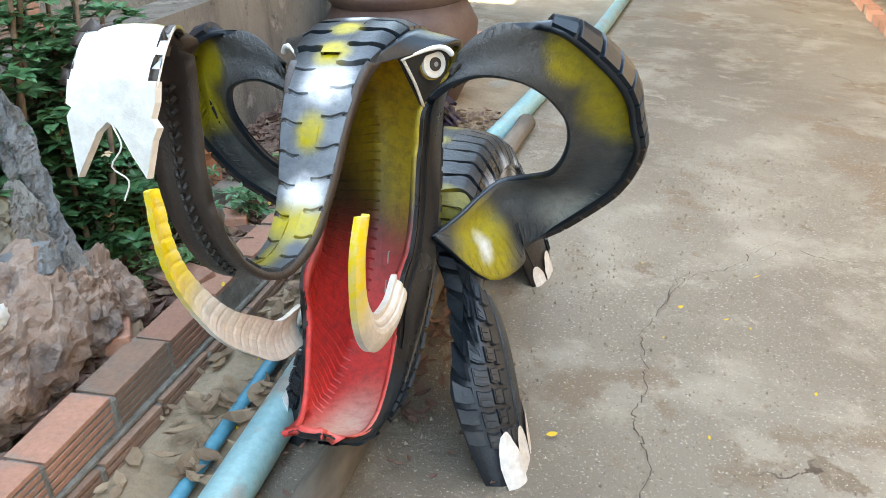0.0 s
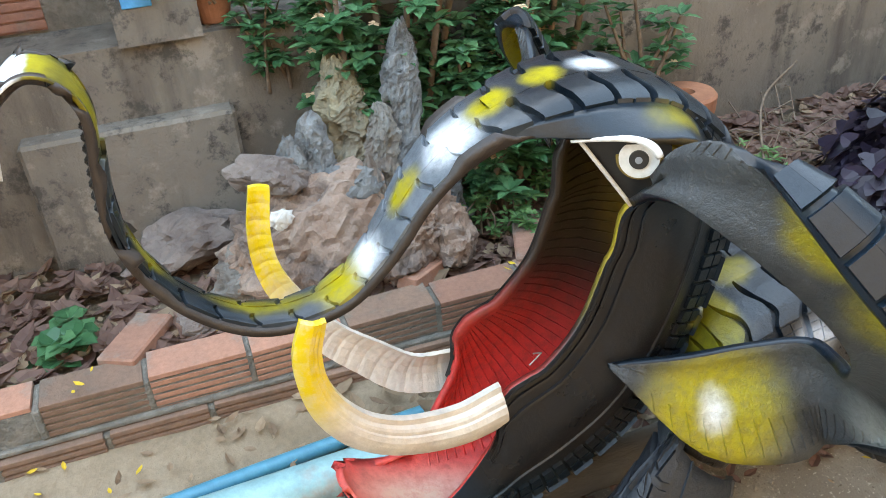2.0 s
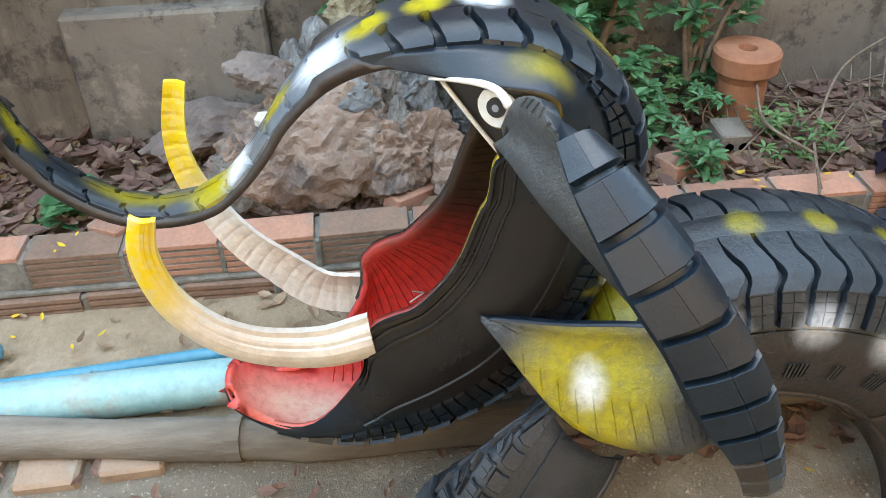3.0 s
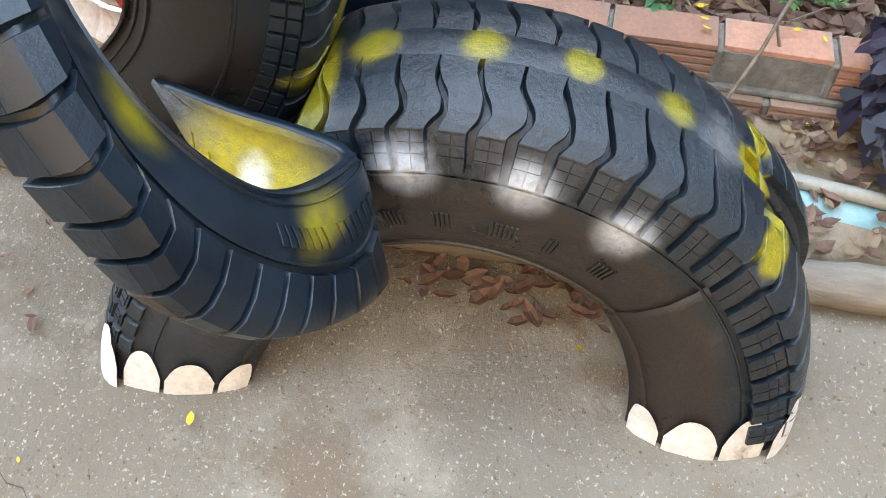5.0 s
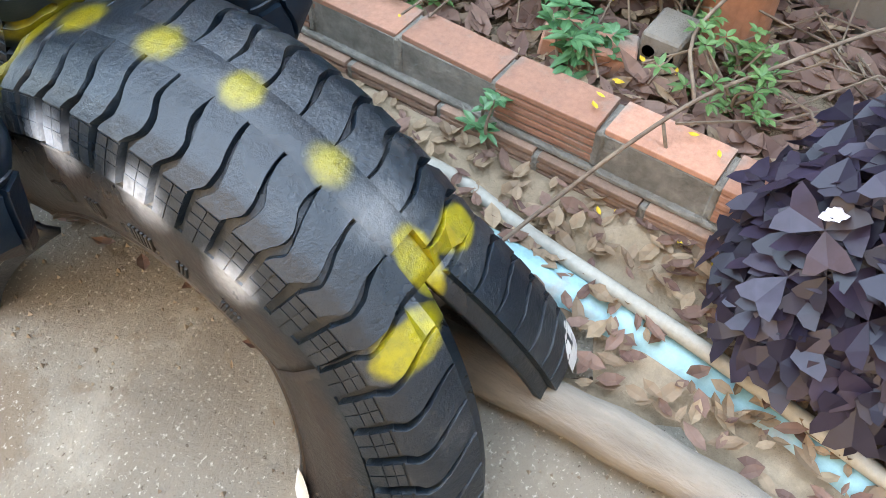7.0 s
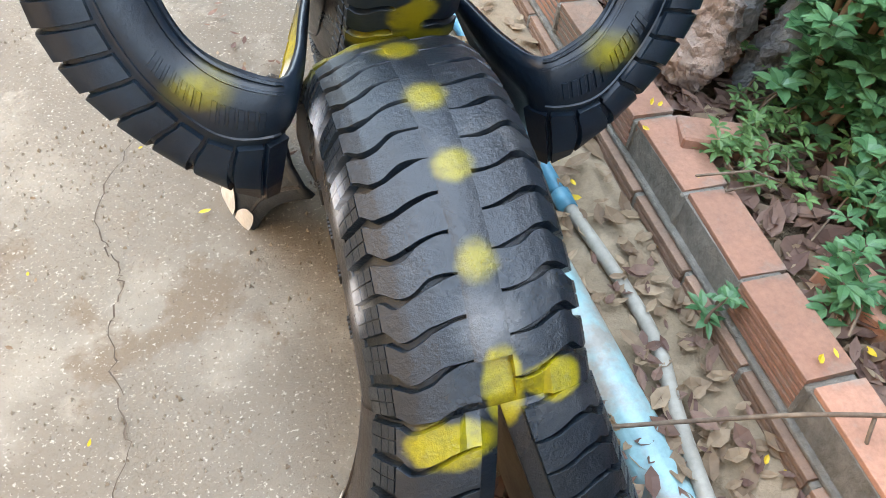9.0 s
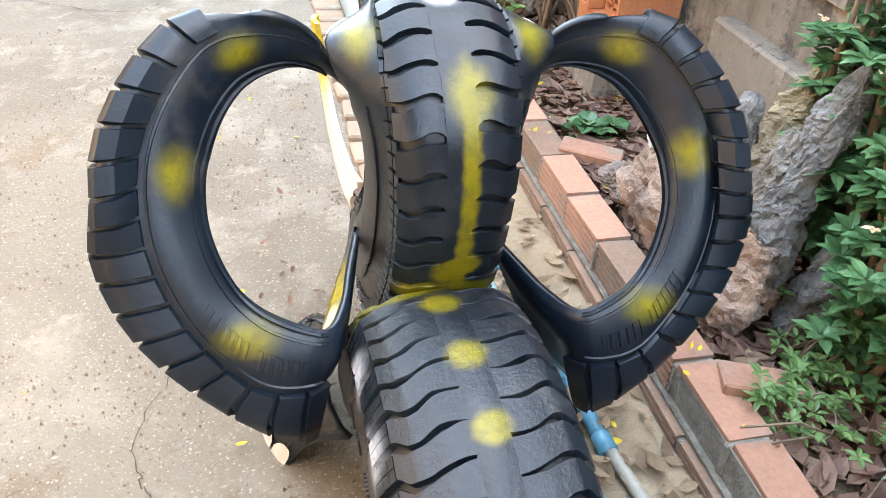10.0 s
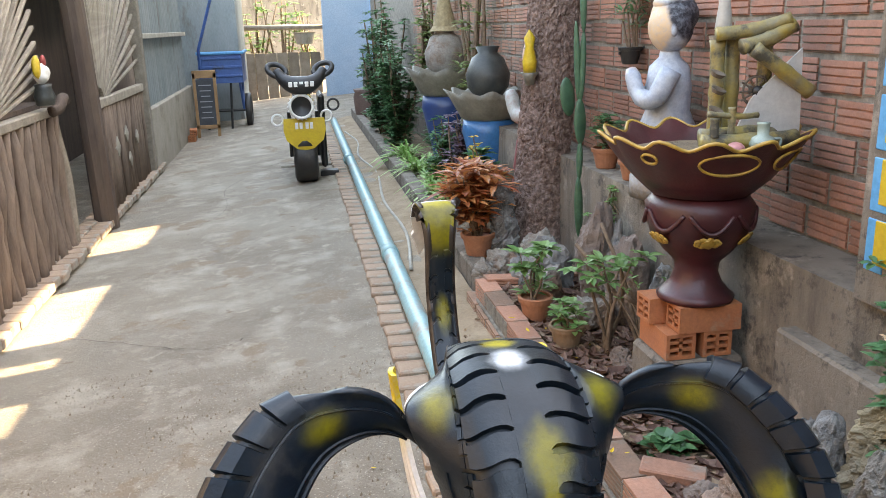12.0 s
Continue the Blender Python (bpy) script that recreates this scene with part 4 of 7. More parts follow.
for mirror in (False, True):
    o_sp, i_sp = ear_spots(mirror)
    m_out = surf("rubber_ear", (0.003, 0.008, 0.015), (0.007, 0.016, 0.027), 10.0, 0.28, 0.14, 110, (0.045, 0.045, 0.046), 6.0, 0.61, spots=o_sp, rough2=0.40, spec=0.38)
    m_in = surf("ear_inside", (0.040, 0.044, 0.049), (0.082, 0.086, 0.088), 10.0, 0.34, 0.8, 60, (0.11, 0.108, 0.10), 7.0, 0.55, spots=i_sp, rough2=0.5)
    es = Sheet(ear_grid(mirror), (0.451 if not mirror else -0.451, -0.793, 0.409), 6 / 14, 0.3)
    ear = carcass("ear", [es], m_out, m_in, elephant, "half tyre ring as an ear with sprayed yellow spots")
    bm = bmesh.new()
    low, high = bmesh.new(), bmesh.new()
    m0 = es.arc[11]
    while es.u_at(m0) < 11.3 / 14:
        u0, u1 = es.u_at(m0), es.u_at(m0 + 0.034)
        lug(bm, es, [(k / 10, u0, u1) for k in (4.75, 5.4, 6.2, 7.2, 8.0, 8.75)], 0.0095, 0.10)
        lug(low if u0 > 0.47 else high, es, [(k / 10, u0, u1) for k in (8.77, 9.2, 9.85)], 0.0095, 0.10)
        m0 += 0.0385
    crisp(part("tread_edge", high, m_out, ear))
    crisp(part("tread_edge", low, M["rubber_brown"], ear, "dusty brown outer ends of the tread blocks"))
    crisp(part("tread", bm, m_out, ear, "deep square tread blocks"))
    bm = bmesh.new()
    for k, w, h in ((0.35, 0.018, 0.004), (0.95, 0.012, 0.003), (4.2, 0.018, 0.003)):
        rib(bm, es, k / 10, w, h, 0.06, 0.78, 60)
    part("sidewall_rib", bm, m_out, ear)
    for i in range(13):
        bm = bmesh.new()
        u = 0.585 + i * 0.0125 + (0.012 if i > 6 else 0)
        lug(bm, es, [(v, u, u + 0.009) for v in (0.22, 0.28, 0.34)], 0.0026)
        part("raised_mark", bm, m_out, ear)
    bm = bmesh.new()
    for i in range(62):
        u = 0.10 + i * 0.0142
        rows = [[bm.verts.new(es.lift(u + du, v, -0.0115 - g)) for du, g in ((-0.0010, -0.002), (0, 0.0014), (0.0010, -0.002))] for v in np.linspace(0.60, 0.93, 6)]
        for p, q in zip(rows, rows[1:]):
            for j in range(2):
                bm.faces.new((p[j], p[j + 1], q[j + 1], q[j]))
    part("inner_cord", bm, m_in, ear)["kind"] = "stuff"

# ---- eyes and brows ----
for side in (-1, 1):
    mx = (lambda x: x) if side < 0 else (lambda x: 2 * HX - x)
    face = Vector((-0.80 if side < 0 else 0.80, 0.58, 0.10)).normalized()
    turn = face.to_track_quat('Z', 'Y').to_matrix().to_4x4()
    c = Vector((mx(-0.145), 0.360, 0.719))
    part("brow", tube_bm(catmull([(mx(-0.122), 0.436, 0.742), (mx(-0.144), 0.405, 0.748), (mx(-0.165), 0.379, 0.750), (mx(-0.178), 0.366, 0.744), (mx(-0.185), 0.360, 0.733)], 4), [0.0018, 0.0022, 0.0026, 0.003, 0.0033, 0.0035, 0.0037, 0.004, 0.004, 0.0042, 0.0045, 0.005, 0.005, 0.005, 0.005, 0.005, 0.004], 7), M["white"], elephant, "white painted brow", True)
    if side > 0:
        continue
    bm = bmesh.new()
    tri = [(-0.118, 0.428, 0.742), (-0.129, 0.358, 0.645), (-0.146, 0.334, 0.660), (-0.168, 0.332, 0.705), (-0.182, 0.345, 0.742), (-0.160, 0.372, 0.752)]
    inn = [bm.verts.new(Vector(p) - face * 0.008) for p in tri]
    outr = [bm.verts.new(Vector(p) - face * 0.002) for p in tri]
    bm.faces.new(outr)
    bm.faces.new(inn[::-1])
    for i in range(6):
        j = (i + 1) % 6
        bm.faces.new((outr[i], inn[i], inn[j], outr[j]))
    socket = part("eye_socket", bm, M["black"], elephant)
    # the glint is a grey disc that stands in for the pupil's highlight
    for nm, prof, mat_ in (("eye_ring", [(0.0, 0.004), (0.0265, 0.004), (0.0265, 0.009), (0.0, 0.009)], M["oldgold"]), ("eyeball", [(0.0, 0.006), (0.0232, 0.006), (0.0225, 0.0145), (0.0, 0.0155)], M["white"]), ("pupil", [(0.0, 0.014), (0.0112, 0.014), (0.0108, 0.0178), (0.0, 0.0182)], M["black"]), ("glint", [(0.0, 0.0175), (0.0042, 0.0175), (0.0040, 0.0188), (0.0, 0.019)], M["chalk"])):
        bm = lathe_bm(prof, 28)
        bmesh.ops.transform(bm, matrix=Matrix.Translation(c) @ turn, verts=bm.verts)
        part(nm, bm, mat_, socket, {"eyeball": "white painted disc", "pupil": "black painted pupil", "eye_ring": "dull gold ring round the eye", "glint": "grey dot in place of the pupil's highlight"}[nm])
    part("lid_edge", tube_bm(catmull([(-0.121, 0.424, 0.740), (-0.128, 0.392, 0.694), (-0.130, 0.358, 0.646)], 4), 0.0028, 7), M["white"], elephant, "white painted edge", True)


def tusk(points, widths, x0, x1, cup, cross):
    """A tusk cut from a tyre's edge: moulded lines along it, or across it where the inside shows."""
    path = catmull([(x0 + (x1 - x0) * (i / (len(points) - 1)), y, z, w) for i, ((y, z), w) in enumerate(zip(points, widths))], 12)
    bm = bmesh.new()
    rings = []
    for i, (x, y, z, w) in enumerate(path):
        a, b = path[max(i - 1, 0)], path[min(i + 1, len(path) - 1)]
        ty, tz = b[1] - a[1], b[2] - a[2]
        q = math.hypot(ty, tz)
        ny, nz = -tz / q, ty / q
        t = 0.005
        ring = [(-w, 0.35), (-w * 0.78, 0.19), (-w * 0.55, 0.06), (-w * 0.3, -0.03), (0, -0.08), (w * 0.27, -0.02), (w * 0.33, 0.06), (w * 0.5, 0.07), (w * 0.62, 0.13), (w * 0.72, 0.30), (w, 0.30)]
        if cross:
            ring = [(-w, 0.3), (-w * 0.6, 0.10), (-w * 0.2, -0.04), (w * 0.2, -0.04), (w * 0.6, 0.10), (w, 0.3)]
        d = 0.0011 * (1 if i % 4 == 0 else 0) * cross
        loop = [(x + cup * c * w - t + d, o) for o, c in ring] + [(x + cup * c * w + t - d, o) for o, c in ring[::-1]]
        rings.append([bm.verts.new((px, y + ny * o, z + nz * o)) for px, o in loop])
    k = len(rings[0])
    for p, q in zip(rings, rings[1:]):
        for j in range(k):
            bm.faces.new((p[j], p[(j + 1) % k], q[(j + 1) % k], q[j]))
    bm.faces.new(rings[0])
    bm.faces.new(rings[-1])
    return bm


M["tusk"] = surf("tusk", (0.74, 0.69, 0.62), (0.64, 0.54, 0.46), 10.0, 0.45, 0.3, 60, spots=[((0.66, 0.47, 0.01), (-0.02, 0.80, 0.63), (0.6, 0.09, 0.18), 0.35)])
WID = [0.037, 0.034, 0.030, 0.026, 0.022, 0.018, 0.016, 0.014]
part("tusk", tusk([(0.523, 0.375), (0.587, 0.368), (0.66, 0.384), (0.713, 0.418), (0.748, 0.466), (0.766, 0.518), (0.769, 0.572), (0.757, 0.620)], WID, -0.125, -0.166, 1, 0), M["tusk"], elephant, "white tusk with a yellow tip")
part("tusk", tusk([(0.53, 0.30), (0.60, 0.308), (0.659, 0.353), (0.706, 0.395), (0.741, 0.446), (0.771, 0.512), (0.776, 0.572), (0.763, 0.640)], WID, 0.075, 0.14, -1, 1), M["tusk"], elephant, "white tusk with a yellow tip")
for x, y, z in ((-0.085, 0.50, 0.36), (-0.083, 0.47, 0.40), (0.0, 0.2, 0.395), (-0.03, 0.21, 0.395)):
    part("wire_tie", tube_bm([(x, y, z), (x + 0.004, y - 0.02, z + 0.012), (x - 0.004, y - 0.004, z + 0.022)], 0.0012, 5), M["greypipe"], elephant)

# ---- bricks ----
def brick_mesh(name, length, depth, height, ribs=5, holes=False):
    """A hollow clay brick along y with a ribbed face to -x; holes open at the -y end."""
    bm = bmesh.new()
    prof = [(depth / 2, 0), (depth / 2, height)]
    z = height
    front = [(-depth / 2 + 0.001, height)]
    step = height / ribs
    for i in range(ribs):
        front += [(-depth / 2, z - 0.001), (-depth / 2, z - step + 0.0055), (-depth / 2 + 0.006, z - step + 0.004), (-depth / 2 + 0.006, z - step + 0.001)]
        z -= step
    prof = prof + front + [(-depth / 2 + 0.001, 0)]
    a = [bm.verts.new((x, -length / 2, h)) for x, h in prof]
    b = [bm.verts.new((x, length / 2, h)) for x, h in prof]
    for i in range(len(prof)):
        j = (i + 1) % len(prof)
        bm.faces.new((a[i], a[j], b[j], b[i]))
    bm.faces.new(a)
    bm.faces.new(b)
    bmesh.ops.recalc_face_normals(bm, faces=bm.faces)
    me = bpy.data.meshes.new(name)
    bm.to_mesh(me)
    bm.free()
    me.materials.append(M["brick"])
    return me


BRICK = brick_mesh("brick", 0.178, 0.08, 0.076)
OLDBRICK = brick_mesh("old_brick", 0.178, 0.08, 0.076)
OLDBRICK.materials[0] = M["oldbrick"]
rnd = random.Random(4)


def lay(parent, me, at, turn=(0, 0, 0), name="brick"):
    ob = new(name, me)
    ob.parent = parent
    ob.matrix_local = pose(*at, *turn)
    return ob


# planter edging: two courses on a mortar core
edging = thing("planter_edge", "low two-course edging of weathered red hollow bricks", "brick edging", kind="structure")
core = part("mortar", join(box_bm((0.066, 5.3, 0.15), (PX + 0.038, 0.02, PTOP - 0.085)), box_bm((0.07, 5.3, 0.012), (PX + 0.030, 0.02, PTOP - 0.081), 0.003), box_bm((0.5, 0.066, 0.15), (PX + 0.29, 2.70, PTOP - 0.085)), *[box_bm((0.078 + 0.006 * math.sin(k * 2.3), 0.016, 0.07), (PX + (0.041 if c else 0.022), -2.6 + k * 0.19 + (0.0 if c else 0.09), PTOP - (0.04 if c else 0.125)), 0.004) for k in range(28) for c in (0, 1)]), M["mortar"], edging)
for course in (0, 1):
    y = -2.6 + (0.0 if course else 0.09)
    while y < 2.66:
        jit = rnd.uniform(-0.003, 0.003)
        if not (course and (0.06 < y < 0.10)):
            lay(edging, BRICK if course and rnd.random() < 0.88 else OLDBRICK, (PX + 0.04 + jit + (0.004 if course else -0.018), y + 0.095, PTOP - (0.076 if course else 0.163) + rnd.uniform(-0.002, 0.002)), (rnd.uniform(-1, 1), rnd.uniform(-1.5, 1.5), rnd.uniform(-1.2, 1.2)))
        y += 0.19
for i in range(3):
    lay(edging, BRICK, (PX + 0.13 + i * 0.19, 2.70, PTOP - 0.07), (rnd.uniform(-4, 4), 0, 90 + rnd.uniform(-6, 6)))
loose = tagged(part("loose_brick", box_bm((0.08, 0.16, 0.06), (0, 0, 0), 0.004), M["brick"], None), "broken red brick lying loose in the planter bed", "brick", "loose bricks")
loose.matrix_world = pose(0.56, 0.42, 0.15, 4, 3, 35)
for m in (pose(0.545, 0.17, 0.15, 2, 8, 70), pose(0.60, -0.20, 0.14, 6, 3, 20), pose(0.55, 1.02, 0.145, 3, 2, 60)):
    copy_thing(loose, m)

# flush brick edging beside the pipe
flush = thing("brick_strip", "row of bricks laid flush across the lane's edge", "brick edging", kind="structure")
FLAT = bpy.data.meshes.new("brick_flat")
bmf = box_bm((0.115, 0.108, 0.05), (0, 0, 0), 0.006)
bmf.to_mesh(FLAT)
bmf.free()
FLAT.materials.append(M["sandbrick"])
y = 0.95
while y < 9.5:
    lay(flush, FLAT, (0.045 + rnd.uniform(-0.006, 0.006), y, fall(0.045) - 0.008 + rnd.uniform(-0.003, 0.004)), (rnd.uniform(-2, 2), rnd.uniform(-2, 2), rnd.uniform(-4, 4)))
    y += 0.136

# ---- strip of sand between lane and planter ----
sv, sf = [], []
sy = np.linspace(-3, 11, 160)
sx = np.linspace(0.10, PX + 0.03, 8)
for x in sx:
    for y in sy:
        sv.append((x, y, fall(x) + 0.004 + 0.012 * noise.noise((x * 6, y * 6, 3)) + (0.012 if x > 0.3 else 0)))
for i in range(len(sx) - 1):
    for j in range(len(sy) - 1):
        a = i * len(sy) + j
        sf.append((a, a + len(sy), a + len(sy) + 1, a + 1))
tagged(mesh_ob("sand_strip", sv, sf, M["sand"], True), "sandy soil strip littered with leaves", "soil", kind="structure")
# bed of the planter
sv, sf = [], []
sx = np.linspace(PX + 0.06, 1.0, 14)
sy = np.linspace(-2.6, 2.7, 110)
for x in sx:
    for y in sy:
        sv.append((x, y, 0.128 + 0.03 * noise.noise((x * 5, y * 5, 7)) + 0.012 * noise.noise((x * 22, y * 22, 2))))
for i in range(len(sx) - 1):
    for j in range(len(sy) - 1):
        a = i * len(sy) + j
        sf.append((a, a + len(sy), a + len(sy) + 1, a + 1))
tagged(mesh_ob("planter_bed", sv, sf, M["soil"], True), "dark soil bed behind the brick edging", "soil", kind="structure")

# ---- cracks in the concrete, as thin open seams ----
def crack(points, width, seed):
    width *= 0.6
    r = random.Random(seed)
    pts = catmull(points, 8)
    bm = bmesh.new()
    rows = []
    for x, y in pts:
        x, y = x + r.uniform(-0.008, 0.008), y + r.uniform(-0.008, 0.008)
        w = width * r.uniform(0.3, 1.1)
        rows.append([bm.verts.new((x - w, y, fall(x) + 0.0052)), bm.verts.new((x + w, y + w, fall(x) + 0.0052))])
    for p, q in zip(rows, rows[1:]):
        bm.faces.new((p[0], p[1], q[1], q[0]))
    return bm


for i, pts in enumerate(([(-0.476, 0.585), (-0.544, 0.412), (-0.525, 0.312), (-0.503, 0.243), (-0.521, 0.165), (-0.518, 0.037), (-0.50, -0.07), (-0.539, -0.211), (-0.607, -0.41), (-0.736, -0.519), (-0.822, -0.674), (-1.1, -0.9)],
                         [(-1.434, 3.174), (-1.116, 2.958), (-0.848, 2.769), (-0.678, 2.726), (-0.61, 2.797)], [(-0.476, 0.585), (-0.40, 0.75), (-0.45, 1.1)], [(-1.2, 5.0), (-0.9, 5.6), (-0.95, 6.6), (-0.7, 7.2)], [(-1.2, -0.70), (-1.014, -0.642), (-0.898, -0.678), (-0.751, -0.516), (-0.607, -0.434), (-0.539, -0.222)])):
    tagged(part("ground_crack", crack(pts, 0.0026 if i != 1 else 0.006, i), M["crackdark"], None), "thin dark crack in the concrete lane", "crack", kind="structure")

# ---- pipes ----
def pipe_thing(name, path, r, mat_, label, cat="pipe"):
    return tagged(part(name, tube_bm(catmull(path, 4), r, 14), mat_, None, smooth=True), label, cat)


pipe_thing("drain_pipe", [(-0.20, -5.2, 0.015), (-0.09, -3.2, 0.022), (0.0, -2.3, 0.03), (0.09, -1.5, 0.022), (0.20, -0.8, -0.006), (0.232, -0.45, 0.0), (0.20, -0.1, 0.034), (0.165, 0.5, 0.05), (0.14, 1.3, 0.05), (0.135, 2.45, 0.055), (0.15, 6, 0.055), (0.17, 10.5, 0.055)], 0.042, M["bluepipe"], "pale blue plastic drain pipe lying on the ground")
for y in (1.9, 3.6, 7.0):
    tagged(part("pipe_socket", tube_bm([(0.139, y, 0.055), (0.14, y + 0.09, 0.055)], 0.049, 14), M["bluepipe"], None, smooth=True), "short blue socket joining two pipe lengths", "pipe joint")
pipe_thing("water_pipe", [(0.19, 1.6, 0.035), (0.20, 1.3, 0.035), (0.25, 0.7, 0.04), (0.275, 0.19, 0.045)], 0.0145, M["tealpipe"], "thin teal water pipe beside the brick edging")
pipe_thing("hose", [(0.275, 0.20, 0.045), (0.303, 0.0, 0.04), (0.307, -0.14, 0.04), (0.272, -0.3, 0.045), (0.22, -0.68, 0.05), (0.12, -1.3, 0.04), (-0.03, -2.4, 0.03), (-0.14, -3.6, 0.02)], 0.0125, M["greypipe"], "pale grey plastic hose on the ground", "hose")
tagged(part("hose_coupling", tube_bm([(0.275, 0.17, 0.045), (0.2745, 0.21, 0.045)], 0.0185, 12), M["tealpipe"], None, smooth=True), "small blue coupling on the thin pipe", "pipe joint")
pole = tagged(part("pole", tube_bm(catmull([(0.09, 1.26, 0.04), (0.032, 0.82, 0.038), (0.008, 0.5, 0.036), (0.036, -0.30, 0.036), (0.055, -0.6, 0.036), (0.05, -0.82, 0.035), (0.02, -1.5, 0.03)], 5), [0.036 + 0.003 * math.sin(i * 1.7) for i in range(31)], 12), M["log"], None, smooth=True), "weathered grey wooden pole lying on the ground", "pole")
for y in (0.72, 0.45, 1.0):
    part("knot", lathe_bm([(0.0, 0.0), (0.006, 0.001), (0.0075, -0.003), (0.0, -0.004)], 10), M["black"], pole).matrix_local = pose(0.058, y, 0.066, 0, -40, 0)
part("cut_ring", tube_bm([(0.027, 0.76, 0.038), (0.029, 0.785, 0.038)], 0.0405, 12), M["log"], pole)

# ---- rocks ----
def rock_bm(size, seed, sub=4, cuts=11, rough=1.0):
    """A broken stone: random cleavage planes, then pits and roughness at three scales."""
    r = random.Random(seed)
    planes = [(Vector((r.gauss(0, 1), r.gauss(0, 1), r.gauss(0, 1))).normalized(), r.uniform(0.62, 0.98)) for _ in range(cuts)]
    bm = bmesh.new()
    bmesh.ops.create_icosphere(bm, subdivisions=sub, radius=1)
    off = Vector((seed * 7.3, seed * 3.1, seed * 1.7))
    sc = 1.0 / max(size)
    for v in bm.verts:
        p = v.co.copy()
        rad = 1.12
        for nrm, d in planes:
            c = p.dot(nrm)
            if c > 0.05:
                rad = min(rad, d / c)
        q = Vector((p.x * size[0], p.y * size[1], p.z * size[2])) * sc * 1.6 + off
        w = noise.noise(q * 1.1)
        cell = noise.voronoi(q * 2.4)[0]
        d = 0.16 * w + 0.13 * noise.noise(q * 2.7) - 0.14 * abs(noise.noise(q * 5.3)) + 0.07 * noise.noise(q * 11) + 0.05 * noise.noise(q * 24) + 0.22 * (cell[0] - 0.3)
        f = rad * (1 + rough * d)
        v.co = Vector((p.x * size[0], p.y * size[1], p.z * size[2])) * f
    return bm


def rock(at, size, seed, mat_, label, turn=(0, 0, 0), group="rockery", sub=4, rough=1.0):
    ob = tagged(part("rock", rock_bm(size, seed, sub, rough=rough), mat_, None), label, "rock", group)
    ob.matrix_world = pose(*at, *turn)
    return ob


def shard_bm(points, radii, seed):
    """A standing limestone splinter: a knobbly column along a bent line, with notches and a broken tip."""
    path = catmull([(*p, q) for p, q in zip(points, radii)], 12)
    off = seed * 5.7
    bm = bmesh.new()
    n = 40
    rings = []
    for i, (x, y, z, w) in enumerate(path):
        ring = []
        for j in range(n):
            a = 2 * math.pi * j / n
            c = Vector((math.cos(a), math.sin(a), 0))
            face = 1.0 / max(abs(math.cos(a + seed)), abs(math.cos(a + seed + 1.25)), abs(math.cos(a + seed + 2.2)))
            q = Vector((c.x * 1.1, c.y * 1.1, z * 16)) + Vector((off, off, 0))
            cell = noise.voronoi(q * 1.5)[0]
            d = 0.26 * noise.noise(q) + 0.20 * noise.noise(q * 2.3) - 0.28 * abs(noise.noise(q * 3.9)) + 0.14 * noise.noise(q * 9) + 0.40 * (cell[0] - 0.35)
            r_ = w * (0.75 + 0.25 * face) * (1 + d)
            ring.append(bm.verts.new((x + c.x * r_, y + c.y * r_, z + 0.012 * noise.noise(q * 1.7))))
        rings.append(ring)
    for p, q in zip(rings, rings[1:]):
        for j in range(n):
            bm.faces.new((p[j], p[(j + 1) % n], q[(j + 1) % n], q[j]))
    bm.faces.new(rings[0])
    bm.faces.new(rings[-1])
    return bm


def shard(points, radii, seed, mat_, label):
    return tagged(part("rock", shard_bm(points, radii, seed), mat_, None), label, "rock", "rockery")


BIG = "rough reddish-brown boulder in the planter bed"
GREY = "jagged grey limestone shard standing in the rockery"
SMALL = "small grey limestone splinter on the boulder"
rock((0.63, 0.62, 0.24), (0.10, 0.215, 0.165), 3, M["redrock"], BIG, (4, 0, 8), sub=5)
rock((0.60, 0.44, 0.235), (0.085, 0.11, 0.12), 8, M["redrock"], BIG, sub=5)
rock((0.60, 0.76, 0.19), (0.068, 0.085, 0.09), 9, M["rock"], "lumpy grey-brown stone at the boulder's end", (0, 0, 20), sub=5)
shard([(0.655, 0.40, 0.24), (0.66, 0.415, 0.36), (0.672, 0.405, 0.45), (0.69, 0.40, 0.54), (0.70, 0.392, 0.61), (0.705, 0.388, 0.655)], [0.048, 0.044, 0.030, 0.036, 0.026, 0.008], 2, M["greyrock"], GREY)
shard([(0.70, 0.52, 0.36), (0.715, 0.52, 0.45), (0.725, 0.52, 0.51), (0.735, 0.522, 0.56), (0.74, 0.525, 0.595)], [0.06, 0.055, 0.050, 0.034, 0.014], 6, M["yellowrock"], "yellowish weathered limestone lump on the rockery")
shard([(0.66, 0.46, 0.30), (0.665, 0.462, 0.40), (0.668, 0.455, 0.475), (0.67, 0.458, 0.505)], [0.045, 0.04, 0.028, 0.008], 11, M["rock"], SMALL)
shard([(0.65, 0.60, 0.36), (0.658, 0.60, 0.43), (0.665, 0.60, 0.49), (0.667, 0.60, 0.51)], [0.04, 0.034, 0.025, 0.008], 13, M["greyrock"], SMALL)
shard([(0.645, 0.645, 0.35), (0.65, 0.65, 0.43), (0.652, 0.652, 0.475)], [0.045, 0.03, 0.010], 17, M["greyrock"], SMALL)
shard([(0.585, 0.50, 0.33), (0.59, 0.505, 0.39), (0.592, 0.508, 0.435)], [0.022, 0.016, 0.004], 19, M["rock"], SMALL)
shard([(0.575, 0.455, 0.27), (0.58, 0.45, 0.33), (0.583, 0.448, 0.37)], [0.03, 0.022, 0.008], 23, M["rock"], SMALL)
rock((0.615, 0.70, 0.425), (0.055, 0.075, 0.045), 27, M["darkrock"], "dark purplish-grey flat stone set on the boulder", (0, 8, 10))
